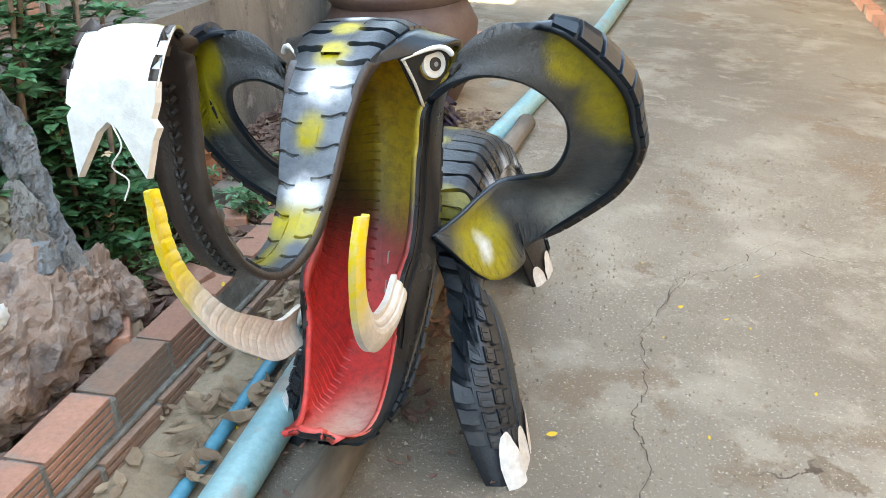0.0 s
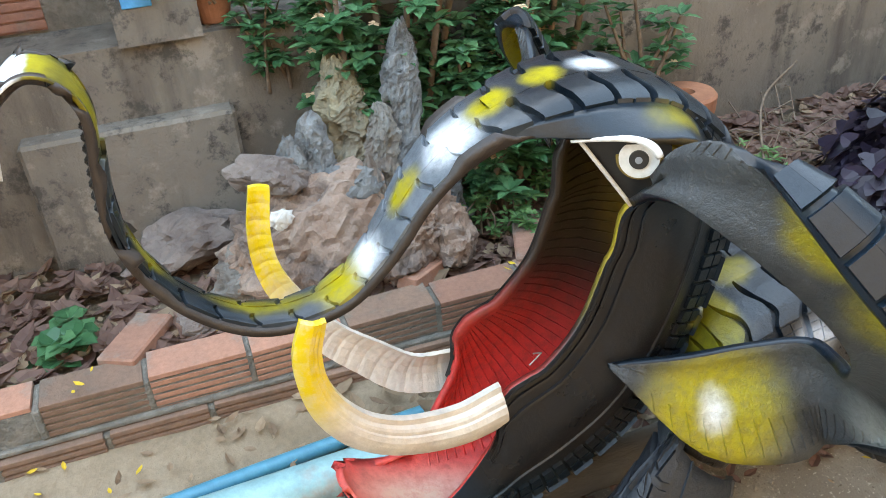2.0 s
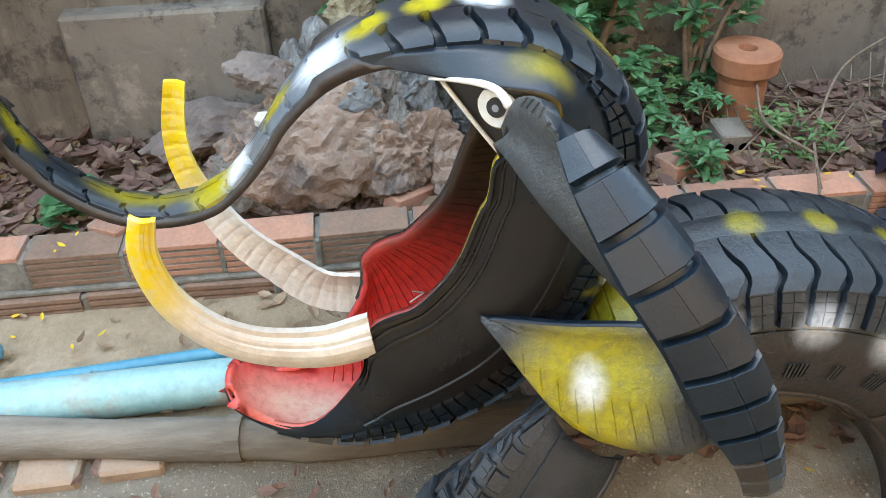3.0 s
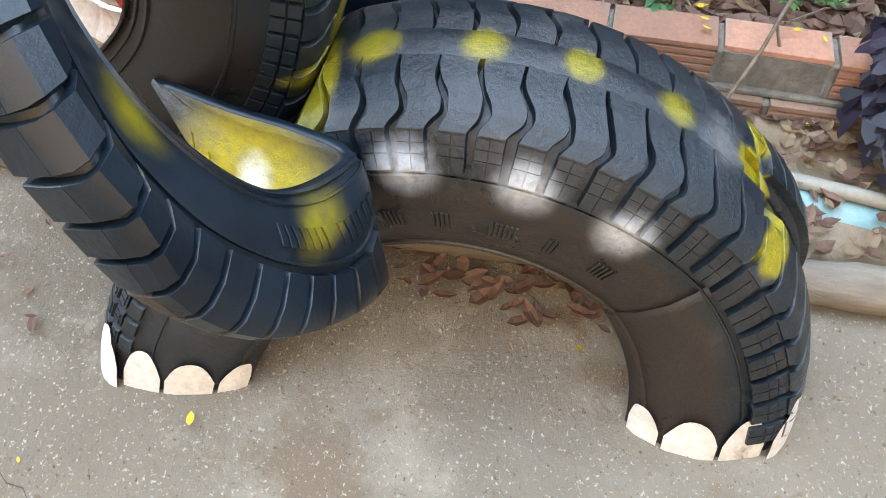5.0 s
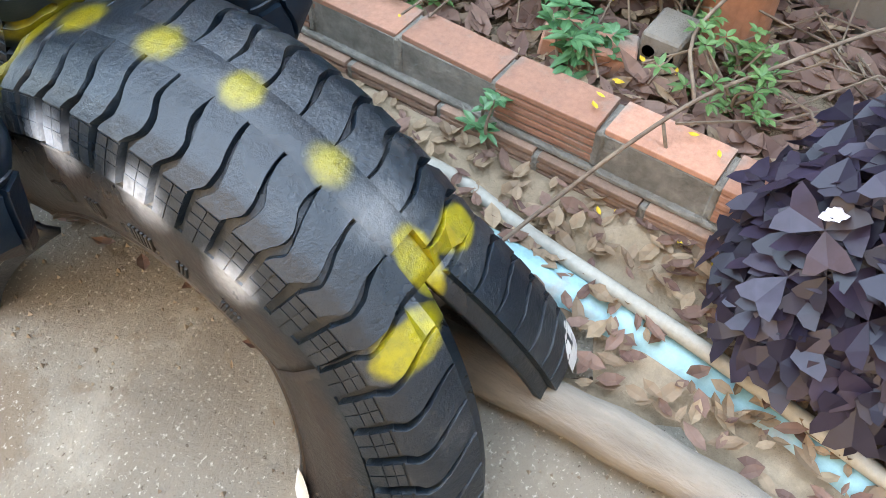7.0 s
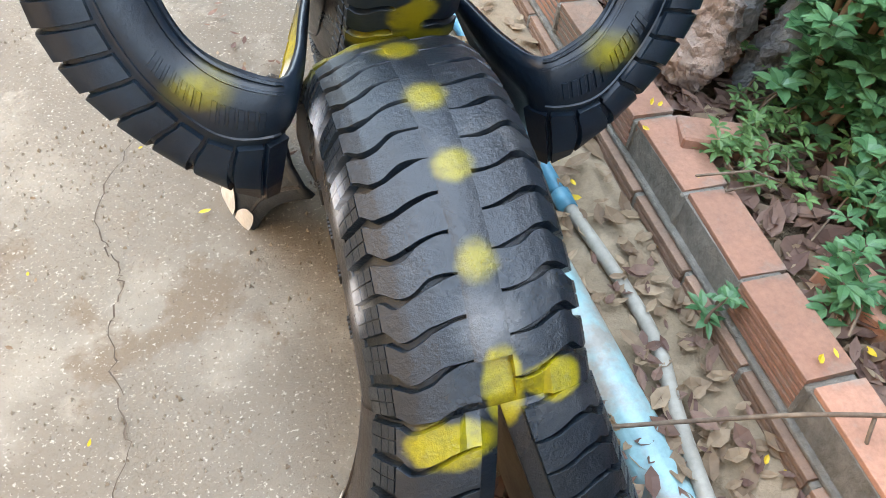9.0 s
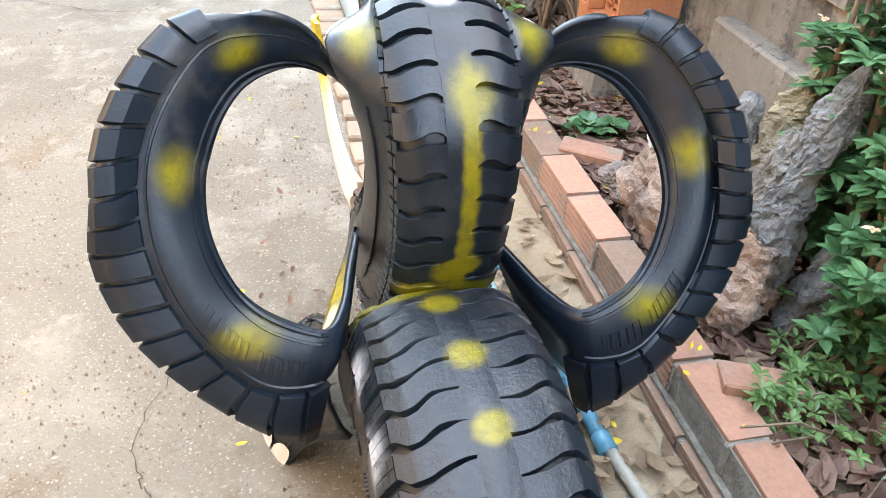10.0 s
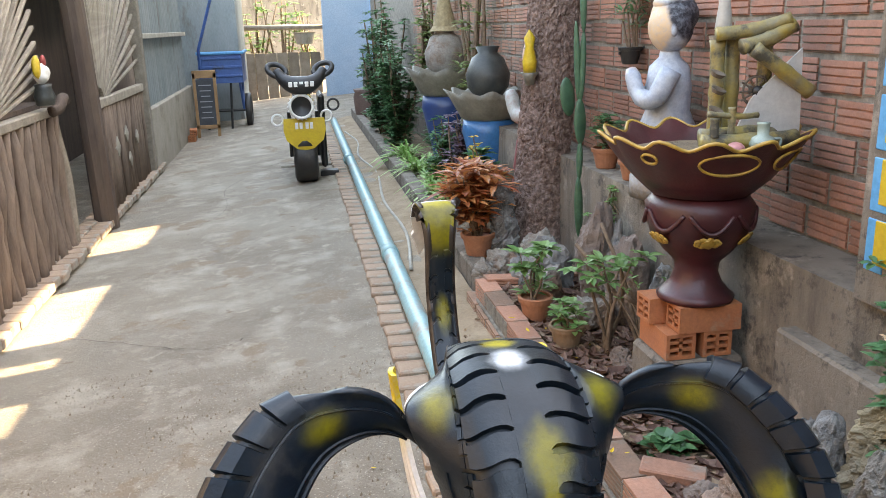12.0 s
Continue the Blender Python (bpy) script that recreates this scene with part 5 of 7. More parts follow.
rock((0.60, 0.545, 0.375), (0.045, 0.075, 0.04), 29, M["greyrock"], "flat grey stone set on the boulder", (0, -10, 0))
rock((0.535, 0.703, 0.363), (0.012, 0.024, 0.028), 31, M["white"], "small white chip of stone wedged in the boulder", (20, 0, 10), sub=3)
rock((0.575, 0.35, 0.19), (0.06, 0.06, 0.07), 37, M["redrock"], BIG)
rock((0.57, 0.88, 0.16), (0.045, 0.05, 0.04), 41, M["darkrock"], "small dark brown stone beside the boulder")
shard([(0.73, 0.32, 0.12), (0.735, 0.32, 0.22), (0.745, 0.315, 0.32), (0.75, 0.31, 0.38)], [0.065, 0.055, 0.035, 0.010], 43, M["greyrock"], GREY)
rock((0.82, 0.88, 0.2), (0.08, 0.16, 0.06), 45, M["darkrock"], "flat stone below the cement slab")

# ---- leaves and plants ----
def leaf_bm(bm, base, along, up, length, width, fold=0.25, droop=0.2, tip=True):
    """A pointed leaf of six faces."""
    along, up = along.normalized(), up.normalized()
    side = along.cross(up)
    if side.length < 1e-4:
        side = along.orthogonal()
    side.normalize()
    up = side.cross(along)
    mids = [base + along * length * t - Vector((0, 0, 1)) * (droop * length * t * t) for t in (0, 0.3, 0.65, 1.0)]
    ws = (0.12, 0.95, 0.85, 0.05)
    L = [bm.verts.new(m + side * width * 0.5 * w + up * fold * width * 0.5 * w) for m, w in zip(mids, ws)]
    C = [bm.verts.new(m) for m in mids]
    R = [bm.verts.new(m - side * width * 0.5 * w + up * fold * width * 0.5 * w) for m, w in zip(mids, ws)]
    for i in range(3):
        bm.faces.new((L[i], C[i], C[i + 1], L[i + 1]))
        bm.faces.new((C[i], R[i], R[i + 1], C[i + 1]))


def rosette(bm, r, at, n, length, width, lift=0.5, fold=0.25, droop=0.25):
    for i in range(n):
        a = 2 * math.pi * i / n + r.uniform(-0.4, 0.4)
        e = lift + r.uniform(-0.35, 0.35)
        d = Vector((math.cos(a) * math.cos(e), math.sin(a) * math.cos(e), math.sin(e)))
        leaf_bm(bm, Vector(at) + d * length * 0.1, d, Vector((0, 0, 1)), length * r.uniform(0.75, 1.15), width * r.uniform(0.8, 1.2), fold, droop)


def shrub(name, label, at, stems, tips, spread, height, leaf, mat_, seed, n_leaf=9, cat="shrub", flowers=None, low=0.25):
    """A shrub with bare stems and rosettes of leaves along its twigs."""
    r = random.Random(seed)
    ob = thing(name, label, cat, at=at)
    fo = bmesh.new()
    for s in range(stems):
        a = r.uniform(0, 6.28)
        top = Vector((math.cos(a) * spread[0] * r.uniform(0.3, 1), math.sin(a) * spread[1] * r.uniform(0.3, 1), height * r.uniform(0.65, 1.05)))
        base = Vector((r.uniform(-0.03, 0.03), r.uniform(-0.04, 0.04), -0.03))
        mid = base.lerp(top, 0.5) + Vector((r.uniform(-0.04, 0.04), r.uniform(-0.04, 0.04), 0.02))
        path = catmull([base, mid, top], 6)
        part("stem", tube_bm(path, list(np.linspace(0.009, 0.003, len(path)) * (height / 0.6 + 0.3)), 6), M["twig"], ob, smooth=True)
        for k in range(tips):
            t = r.uniform(low, 1.0) if k else 1.0
            p = Vector(path[int(t * (len(path) - 1))]) + Vector((r.gauss(0, 0.05), r.gauss(0, 0.05), r.gauss(0, 0.035))) * (0.4 + spread[0] * 2 if k else 0)
            rosette(fo, r, p, n_leaf, leaf[0] * r.uniform(0.7, 1.1), leaf[1], 0.35)
            if flowers and r.random() < 0.07:
                bloom = bmesh.new()
                rosette(bloom, r, p + Vector((0, 0, 0.02)), 5, 0.014, 0.012, 0.3)
                part("flower", bloom, flowers, ob)
    part("foliage", fo, mat_, ob)
    return ob


FRESH = "green leafy shrub with thick rosettes against the wall"
shrub("shrub", FRESH, (0.80, 0.38, 0.12), 11, 30, (0.13, 0.26), 0.76, (0.046, 0.024), M["leaf"], 1, 11, flowers=M["petal"])
shrub("shrub", FRESH, (0.82, 0.06, 0.12), 9, 26, (0.10, 0.22), 0.70, (0.046, 0.024), M["leaf"], 2, 11, flowers=M["petal"])
shrub("shrub", FRESH, (0.725, 0.19, 0.12), 8, 24, (0.08, 0.13), 0.56, (0.044, 0.024), M["leaf"], 5, 10, flowers=M["petal"])
shrub("shrub", "thin green shrub with bare stems against the cement wall", (0.86, -0.28, 0.12), 5, 7, (0.07, 0.18), 0.50, (0.05, 0.022), M["leaf"], 6, 8, flowers=M["petal"])
shrub("weed", "small green weed growing in the planter bed", (0.56, -0.20, 0.13), 5, 4, (0.05, 0.06), 0.10, (0.040, 0.015), M["leaf"], 7, 7, "weed")
shrub("weed", "small green weed growing in the planter bed", (0.66, -0.10, 0.13), 6, 4, (0.06, 0.09), 0.14, (0.030, 0.010), M["leaf"], 8, 7, "weed")
shrub("shrub", "low green shrub with small leaves beside the rocks", (0.76, -0.04, 0.12), 7, 9, (0.08, 0.13), 0.30, (0.04, 0.02), M["leaf"], 16, 9)
shrub("weed", "small green weed at the foot of the bricks", (0.395, -0.16, 0.05), 2, 3, (0.02, 0.03), 0.13, (0.03, 0.012), M["leaf"], 11, 6, "weed")
shrub("weed", "small green weed growing in the planter bed", (0.70, 0.62, 0.13), 5, 5, (0.05, 0.12), 0.14, (0.045, 0.016), M["leaf"], 12, 7, "weed")
shrub("weed", "small green weed growing in the planter bed", (0.74, -0.30, 0.13), 5, 4, (0.05, 0.10), 0.12, (0.034, 0.011), M["leaf"], 14, 7, "weed")
shrub("weed", "small round-leaved green plant in the planter bed", (0.60, 1.137, 0.13), 3, 3, (0.03, 0.04), 0.05, (0.05, 0.045), M["leaf"], 15, 6, "weed")

for k, (x, y, hh) in enumerate(((0.63, -0.44, 0.09), (0.70, 0.0, 0.12), (0.57, 0.10, 0.06), (0.80, -0.14, 0.18), (0.64, 0.22, 0.09))):
    shrub("weed", "thin small-leaved green weed among dry twigs", (x, y, 0.135), 8, 6, (0.08, 0.09), hh, (0.026, 0.010), M["weedleaf"], 101 + k, 6, "weed", low=0.1)


def tri_leaf(bm, p, d, size, r):
    """Three triangular leaflets at the end of a stalk."""
    d = d.normalized()
    for k in range(3):
        a = 2 * math.pi * k / 3 + r.uniform(-0.3, 0.3)
        side = d.orthogonal().normalized()
        out = (side * math.cos(a) + d.cross(side) * math.sin(a) + d * r.uniform(-0.25, 0.15)).normalized()
        across = out.cross(d).normalized()
        s = size * r.uniform(0.75, 1.15)
        dip = d * r.uniform(0.0, 0.10)
        c0, c1 = bm.verts.new(p), bm.verts.new(p + out * s * 0.84 - dip * s)
        for e in (-1, 1):
            m1 = bm.verts.new(p + out * s * 0.5 + across * s * 0.40 * e + d * s * 0.05)
            m2 = bm.verts.new(p + out * s * 0.92 + across * s * 0.56 * e + d * s * 0.02)
            m3 = bm.verts.new(p + out * s * 0.98 + across * s * 0.30 * e - dip * s * 0.5)
            bm.faces.new((c0, m1, m2, m3, c1) if e > 0 else (c0, c1, m3, m2, m1))


def oxalis(at, radius, height, n, seed):
    r = random.Random(seed)
    ob = thing("purple_shamrock", "clump of dark purple triangular leaves beside the bricks", "plant", at=at)
    fo, st = bmesh.new(), []
    for i in range(n):
        a, q = r.uniform(0, 6.28), math.sqrt(r.random())
        top = Vector((math.cos(a) * q * radius[0], math.sin(a) * q * radius[1], height * (1.0 - 0.80 * q ** 1.6) * r.uniform(0.55, 1.12) + 0.03)) + Vector((0.05 * noise.noise((i * 0.37, 1, 2)), 0.05 * noise.noise((i * 0.29, 5, 2)), 0))
        d = Vector((math.cos(a) * q * 0.9, math.sin(a) * q * 0.9, 1.0 - 0.3 * q)) + Vector((r.gauss(0, 0.25), r.gauss(0, 0.25), 0))
        tri_leaf(fo, top, d, 0.052, r)
        if i % 5 == 0:
            st.append(tube_bm([(0, 0, 0), tuple(top * 0.6 + Vector((0, 0, 0.03))), tuple(top)], 0.0018, 4, False))
        if i % 70 == 3:
            bl = bmesh.new()
            rosette(bl, r, top + Vector((0, 0, 0.02)), 6, 0.018, 0.014, 0.5)
            part("flower", bl, M["petalpink"], ob)
    part("foliage", fo, M["purple"], ob)
    part("stalk", join(*st), M["stalk"], ob)


oxalis((0.40, -0.725, 0.03), (0.20, 0.165), 0.40, 430, 3)
oxalis((0.45, -1.08, 0.05), (0.23, 0.29), 0.42, 540, 4)
oxalis((0.31, -0.93, 0.03), (0.12, 0.15), 0.20, 120, 6)

# ---- leaf litter ----
def litter(name, label, n, xr, yr, zf, size, mat_, seed, keep=None):
    r = random.Random(seed)
    bm = bmesh.new()
    for i in range(n):
        x, y = r.uniform(*xr), r.uniform(*yr)
        if keep and not keep(x, y):
            continue
        s = size * r.uniform(0.5, 1.25)
        a, w = r.uniform(0, 6.28), s * r.uniform(0.3, 0.5)
        d, c = Vector((math.cos(a), math.sin(a), r.uniform(-0.25, 0.3))), Vector((-math.sin(a), math.cos(a), r.uniform(-0.35, 0.35)))
        curl = r.uniform(0.05, 0.35) * s
        p = Vector((x, y, zf(x, y) + 0.006 + r.uniform(0, 0.012)))
        up = Vector((0, 0, curl))
        ring = [bm.verts.new(q) for q in (p - d * s * 0.5 + up * 0.6, p - d * s * 0.22 + c * w * 0.46 + up * 0.5, p + d * s * 0.14 + c * w * 0.5 + up * 0.35, p + d * s * 0.5 + up * 0.7,
                                          p + d * s * 0.14 - c * w * 0.5 + up * 0.5, p - d * s * 0.22 - c * w * 0.46 + up * 0.35)]
        m0, m1 = bm.verts.new(p - d * s * 0.2), bm.verts.new(p + d * s * 0.15)
        for f in ((ring[0], ring[1], m0), (ring[1], ring[2], m1, m0), (ring[2], ring[3], m1), (ring[3], ring[4], m1), (ring[4], ring[5], m0, m1), (ring[5], ring[0], m0)):
            bm.faces.new(f)
    return tagged(part(name, bm, mat_, None), label, "leaves", kind="stuff")


bed_z = lambda x, y: 0.135
strip_z = lambda x, y: fall(x) + 0.01
litter("dead_leaves", "dry brown leaves covering the planter soil", 2300, (PX + 0.1, 0.95), (-1.2, 2.6), bed_z, 0.075, M["deadleaf"], 1)
litter("dead_leaves", "dry brown leaves covering the planter soil", 1000, (PX + 0.1, 0.95), (-1.2, 2.6), bed_z, 0.05, M["palmleaf"], 2)
litter("dead_leaves", "dry tan leaves covering the sandy strip", 620, (0.10, PX - 0.02), (-1.6, 0.15), lambda x, y: strip_z(x, y) + 0.004, 0.044, M["palmleaf"], 3)
litter("dead_leaves", "dry brown leaves covering the sandy strip", 330, (0.10, PX - 0.02), (-1.6, 0.05), lambda x, y: strip_z(x, y) + 0.008, 0.042, M["deadleaf"], 33)
litter("dead_leaves", "dry tan leaves on the sandy strip", 70, (0.18, PX - 0.02), (0.1, 0.7), lambda x, y: strip_z(x, y) + 0.008, 0.06, M["palmleaf"], 34)
litter("dead_leaves", "dry brown leaves on the sandy strip", 130, (0.11, PX - 0.02), (0.5, 2.6), strip_z, 0.035, M["palmleaf"], 4)
litter("dead_leaves", "dry leaves and dirt under the sculpture", 260, (-0.10, 0.17), (-0.36, 0.4), lambda x, y: fall(x) + 0.002, 0.045, M["deadleaf"], 8)
litter("petals", "fallen yellow petals on bricks and sand", 230, (0.13, 0.8), (-0.6, 2.4), lambda x, y: (PTOP if PX < x < PX + 0.08 else 0.135 if x > PX else fall(x) + 0.012), 0.022, M["petalyellow"], 5, lambda x, y: noise.noise((x * 4, y * 4, 9)) > 0.05)
litter("dead_leaves", "dry leaf bits in the dirt beside the pole", 90, (-0.3, 0.14), (0.35, 1.2), lambda x, y: fall(x) + 0.004, 0.03, M["deadleaf"], 9)
litter("specks", "tiny leaves and chips scattered on the lane", 200, (-1.4, 0.05), (-1.5, 7), lambda x, y: fall(x) + 0.002, 0.013, M["palmleaf"], 6)
litter("petals", "fallen yellow petals on the concrete", 22, (-0.9, 0.05), (-0.6, 1.8), lambda x, y: fall(x) + 0.003, 0.02, M["petalyellow"], 7)

r = random.Random(21)
gv, gf = [], []
for i in range(9500):
    x, y, q = r.uniform(-1.3, 0.1), r.uniform(-1.6, 2.6), 0.0012 + 0.0040 * r.random() ** 3
    if noise.noise((x * 1.7, y * 1.7, 4)) < -0.12:
        continue
    o, a = len(gv), r.uniform(0, 6.28)
    gv += [(x + q * math.cos(a + k * 2.1), y + q * math.sin(a + k * 2.1), fall(x) - 0.0005) for k in range(3)] + [(x, y, fall(x) + q * 1.1 + 0.003)]
    gf += [(o, o + 1, o + 3), (o + 1, o + 2, o + 3), (o + 2, o, o + 3)]
tagged(mesh_ob("grit", gv, gf, M["grit"], False), "fine sandy grit lying on the concrete", "grit", kind="stuff")

# dry twigs in the bed, and a long branch over the bricks
tw = []
r = random.Random(12)
for i in range(70):
    x, y, a = r.uniform(0.55, 0.92), r.uniform(-1.1, 0.15), r.uniform(0, 6.28)
    l = r.uniform(0.08, 0.28)
    e = (x + math.cos(a) * l, y + math.sin(a) * l)
    tw.append(tube_bm([(x, y, 0.14 + r.uniform(0, 0.03)), ((x + e[0]) / 2 + r.uniform(-0.02, 0.02), (y + e[1]) / 2, 0.17 + r.uniform(0, 0.06)), (e[0], e[1], 0.14 + r.uniform(0, 0.09))], 0.0022, 4, False))
tagged(part("dry_twigs", join(*tw), M["twig"], None), "tangle of thin dry twigs in the bed", "twigs", kind="stuff")
branch = thing("fallen_branch", "long thin dry branch lying over the brick edging", "branch")
part("limb", tube_bm(catmull([(0.16, -0.26, 0.055), (0.28, -0.32, 0.13), (0.373, -0.373, 0.195), (0.50, -0.42, 0.215), (0.60, -0.47, 0.22), (0.80, -0.62, 0.26), (0.9, -0.8, 0.3)], 5), 0.0034, 7), M["twig"], branch, smooth=True)
part("twig", tube_bm(catmull([(0.44, -0.40, 0.205), (0.43, -0.43, 0.12), (0.40, -0.425, 0.03)], 4), 0.003, 5), M["twig"], branch, smooth=True)
part("twig", tube_bm(catmull([(0.5, -0.42, 0.215), (0.62, -0.36, 0.23), (0.74, -0.38, 0.27)], 4), 0.0035, 5), M["twig"], branch, smooth=True)

# ---- loose things in the bed ----
def spool(at):
    ob = thing("clay_spool", "weathered terracotta cylinder with a hole in its top", "clay pot", at=at)
    part("drum", lathe_bm([(0.062, 0.0), (0.066, 0.012), (0.06, 0.03), (0.058, 0.12), (0.066, 0.135), (0.076, 0.145), (0.078, 0.185), (0.072, 0.192), (0.022, 0.192), (0.018, 0.15), (0.0, 0.15)], 28), M["terracotta"], ob, smooth=False)
    # black disc at the bottom gives the hole its shade
    part("hole", lathe_bm([(0.0, 0.151), (0.0175, 0.152)], 16), M["black"], ob)


spool((0.80, -0.375, 0.135))
blk = thing("cement_block", "small grey hollow cement block lying in the bed", "block", at=(0.675, -0.31, 0.165))
part("block", box_bm((0.09, 0.07, 0.06), (0, 0, 0), 0.004), M["plaster"], blk)
for y in (-0.017, 0.017):
    # flat black disc on the solid face stands in for a hole's shade
    part("hole", lathe_bm([(0.0, 0.0), (0.011, 0.0)], 14), M["black"], blk).matrix_local = pose(-0.0462, y, 0, 0, -90, 0)
bottle = thing("plastic_bottle", "small clear plastic bottle lying on the sand", "bottle", at=(0.265, 1.41, 0.055))
bb = lathe_bm([(0.0, 0), (0.026, 0.002), (0.03, 0.012), (0.03, 0.10), (0.026, 0.125), (0.012, 0.15), (0.012, 0.165)], 18)
part("bottle_body", bb, M["clear"], bottle, smooth=True).matrix_local = pose(0, 0, 0, 90, 0, 5)
cap = lathe_bm([(0.0, 0.182), (0.0145, 0.18), (0.0145, 0.163), (0.0, 0.163)], 14)
part("cap", cap, M["tealpipe"], bottle).matrix_local = pose(0, 0, 0, 90, 0, 5)


def flower_pot(at, r0, h, mat_, label, name="flower_pot"):
    ob = thing(name, label, "flower pot", at=at)
    part("pot", lathe_bm([(r0 * 0.62, 0), (r0 * 0.66, 0.004), (r0 * 0.9, h * 0.78), (r0 * 1.0, h * 0.8), (r0 * 1.04, h * 0.97), (r0 * 1.0, h), (r0 * 0.88, h), (r0 * 0.86, h * 0.86), (0.0, h * 0.86)], 26), mat_, ob, smooth=False)
    return ob


# pots on the ledge above the rockery
flower_pot((1.03, 0.72, 0.622), 0.055, 0.09, M["terracotta"], "terracotta flower pot with a trailing plant on the ledge")
shrub("trailing_plant", "trailing green plant hanging from a terracotta pot", (1.00, 0.70, 0.70), 7, 8, (0.10, 0.14), 0.06, (0.032, 0.018), M["leaf"], 21, 8, "plant", low=0.4)
shrub("trailing_plant", "green plant spilling over the ledge", (0.95, 0.62, 0.50), 6, 8, (0.03, 0.09), 0.16, (0.032, 0.018), M["leaf"], 22, 8, "plant")
spiky = thing("spiky_plant", "long strap-leaved plant in a pot on the ledge", "plant", at=(1.0, 0.72, 0.70))
bm = bmesh.new()
r = random.Random(5)
for i in range(9):
    a = r.uniform(0, 6.28)
    d = Vector((math.cos(a) * 0.5 - 0.3, math.sin(a) * 0.6, r.uniform(0.5, 1.2)))
    leaf_bm(bm, Vector((0, 0, 0)), d, Vector((0, 0, 1)), r.uniform(0.14, 0.26), 0.02, 0.5, 0.5)
part("foliage", bm, M["leaf"], spiky)

# ---- urn on its brick stand ----
def hollow_brick(parent, at, turn, size=(0.19, 0.09, 0.078)):
    """A hollow brick along x, open at both ends, with webs between six holes."""
    L, W, H = size
    t = 0.011
    bms = [box_bm((L, W, t), (0, 0, t / 2)), box_bm((L, W, t), (0, 0, H - t / 2)), box_bm((L, t, H - 2 * t), (0, -W / 2 + t / 2, H / 2)), box_bm((L, t, H - 2 * t), (0, W / 2 - t / 2, H / 2)),
           box_bm((L - 0.004, t, H - 2 * t), (0, 0, H / 2)), box_bm((L - 0.004, W - 2 * t, 0.009), (0, 0, H * 0.37)), box_bm((L - 0.004, W - 2 * t, 0.009), (0, 0, H * 0.66)), box_bm((0.02, W - 2 * t, H - 2 * t), (0.02, 0, H / 2))]
    ob = part("brick", join(*bms), M["redbrick"], parent)
    ob.matrix_local = pose(*at, *turn)
    return ob


stand = thing("brick_stand", "two courses of new orange hollow bricks on a cement footing", "brick stand", at=(0.803, 1.48, -0.026))
part("footing", box_bm((0.26, 0.22, 0.24), (0, 0, 0.20), 0.012), M["plaster"], stand)
hollow_brick(stand, (-0.065, 0.0, 0.322), (0, 0, 90))
hollow_brick(stand, (0.045, 0.0, 0.322), (0, 0, 92))
hollow_brick(stand, (0.02, -0.055, 0.402), (0, 0, 0))
hollow_brick(stand, (-0.03, 0.045, 0.402), (0, 0, 1))

urn = thing("urn", "maroon glazed garden urn with gold trim and a wavy rim", "urn", at=(0.815, 1.47, 0.456))
part("body", lathe_bm([(0.0, 0.0), (0.108, 0.0), (0.112, 0.012), (0.10, 0.022), (0.075, 0.05), (0.062, 0.085), (0.066, 0.115), (0.10, 0.15), (0.137, 0.20), (0.152, 0.25), (0.154, 0.285), (0.135, 0.31), (0.12, 0.318), (0.0, 0.318)], 40), M["maroon"], urn, smooth=True)
WAVES = 13
wv = lambda a, k: ((0.016 if k in (4, 5, 6) else 0.006 if k == 3 else 0) * math.cos(WAVES * a), (0.013 if k in (4, 5, 6) else 0.004 if k == 3 else 0) * math.cos(WAVES * a))
part("bowl", lathe_bm([(0.10, 0.312), (0.14, 0.318), (0.19, 0.365), (0.235, 0.42), (0.272, 0.475), (0.278, 0.482), (0.262, 0.478), (0.22, 0.43), (0.0, 0.425)], 104, wv), M["maroon"], urn, "wide bowl with a scalloped rim", True)
rim = [((0.275 + 0.016 * math.cos(WAVES * a)) * math.cos(a), (0.275 + 0.016 * math.cos(WAVES * a)) * math.sin(a), 0.481 + 0.013 * math.cos(WAVES * a)) for a in np.linspace(0, 2 * math.pi, 105)]
part("rim_trim", tube_bm(rim, 0.0055, 6, False), M["gold"], urn, "gold painted scalloped rim", True)
for a0, z0, rr, k in ((-1.75, 0.43, 0.048, 1.6), (-0.9, 0.43, 0.045, 1.6), (-2.6, 0.44, 0.022, 1.0), (-0.1, 0.43, 0.022, 1.0), (2.0, 0.43, 0.045, 1.6)):
    loop = []
    for t in np.linspace(0, 2 * math.pi, 25):
        a, z = a0 + rr * k * math.cos(t) / 0.24, z0 + rr * 0.62 * math.sin(t)
        r_ = np.interp(z, [0.312, 0.318, 0.365, 0.42, 0.475], [0.10, 0.14, 0.19, 0.235, 0.272]) + 0.003
        loop.append((r_ * math.cos(a), r_ * math.sin(a), z))
    part("medallion", tube_bm(loop, 0.0042, 6, False), M["gold"], urn, "gold painted ring", True)
for a0 in (-1.85, -0.9, -2.9, 0.4):
    bmg = bmesh.new()
    for p in range(9):
        t = 2 * math.pi * p / 9
        q = lathe_bm([(0.0, 0.006), (0.008, 0.004), (0.011, 0.0)], 8)
        bmesh.ops.translate(q, vec=(0.022 * math.cos(t) * 1.3, 0.014 * math.sin(t), 0), verts=q.verts)
        bmg = join(bmg, q)
    q = lathe_bm([(0.0, 0.009), (0.016, 0.006), (0.02, 0.0)], 12)
    bmg = join(bmg, q)
    ob = part("gold_flower", bmg, M["gold"], urn, "raised gold flower")
    ob.matrix_local = Matrix.Translation((0.139 * math.cos(a0), 0.139 * math.sin(a0), 0.198)) @ Vector((math.cos(a0), math.sin(a0), -0.75)).to_track_quat('Z', 'Y').to_matrix().to_4x4()
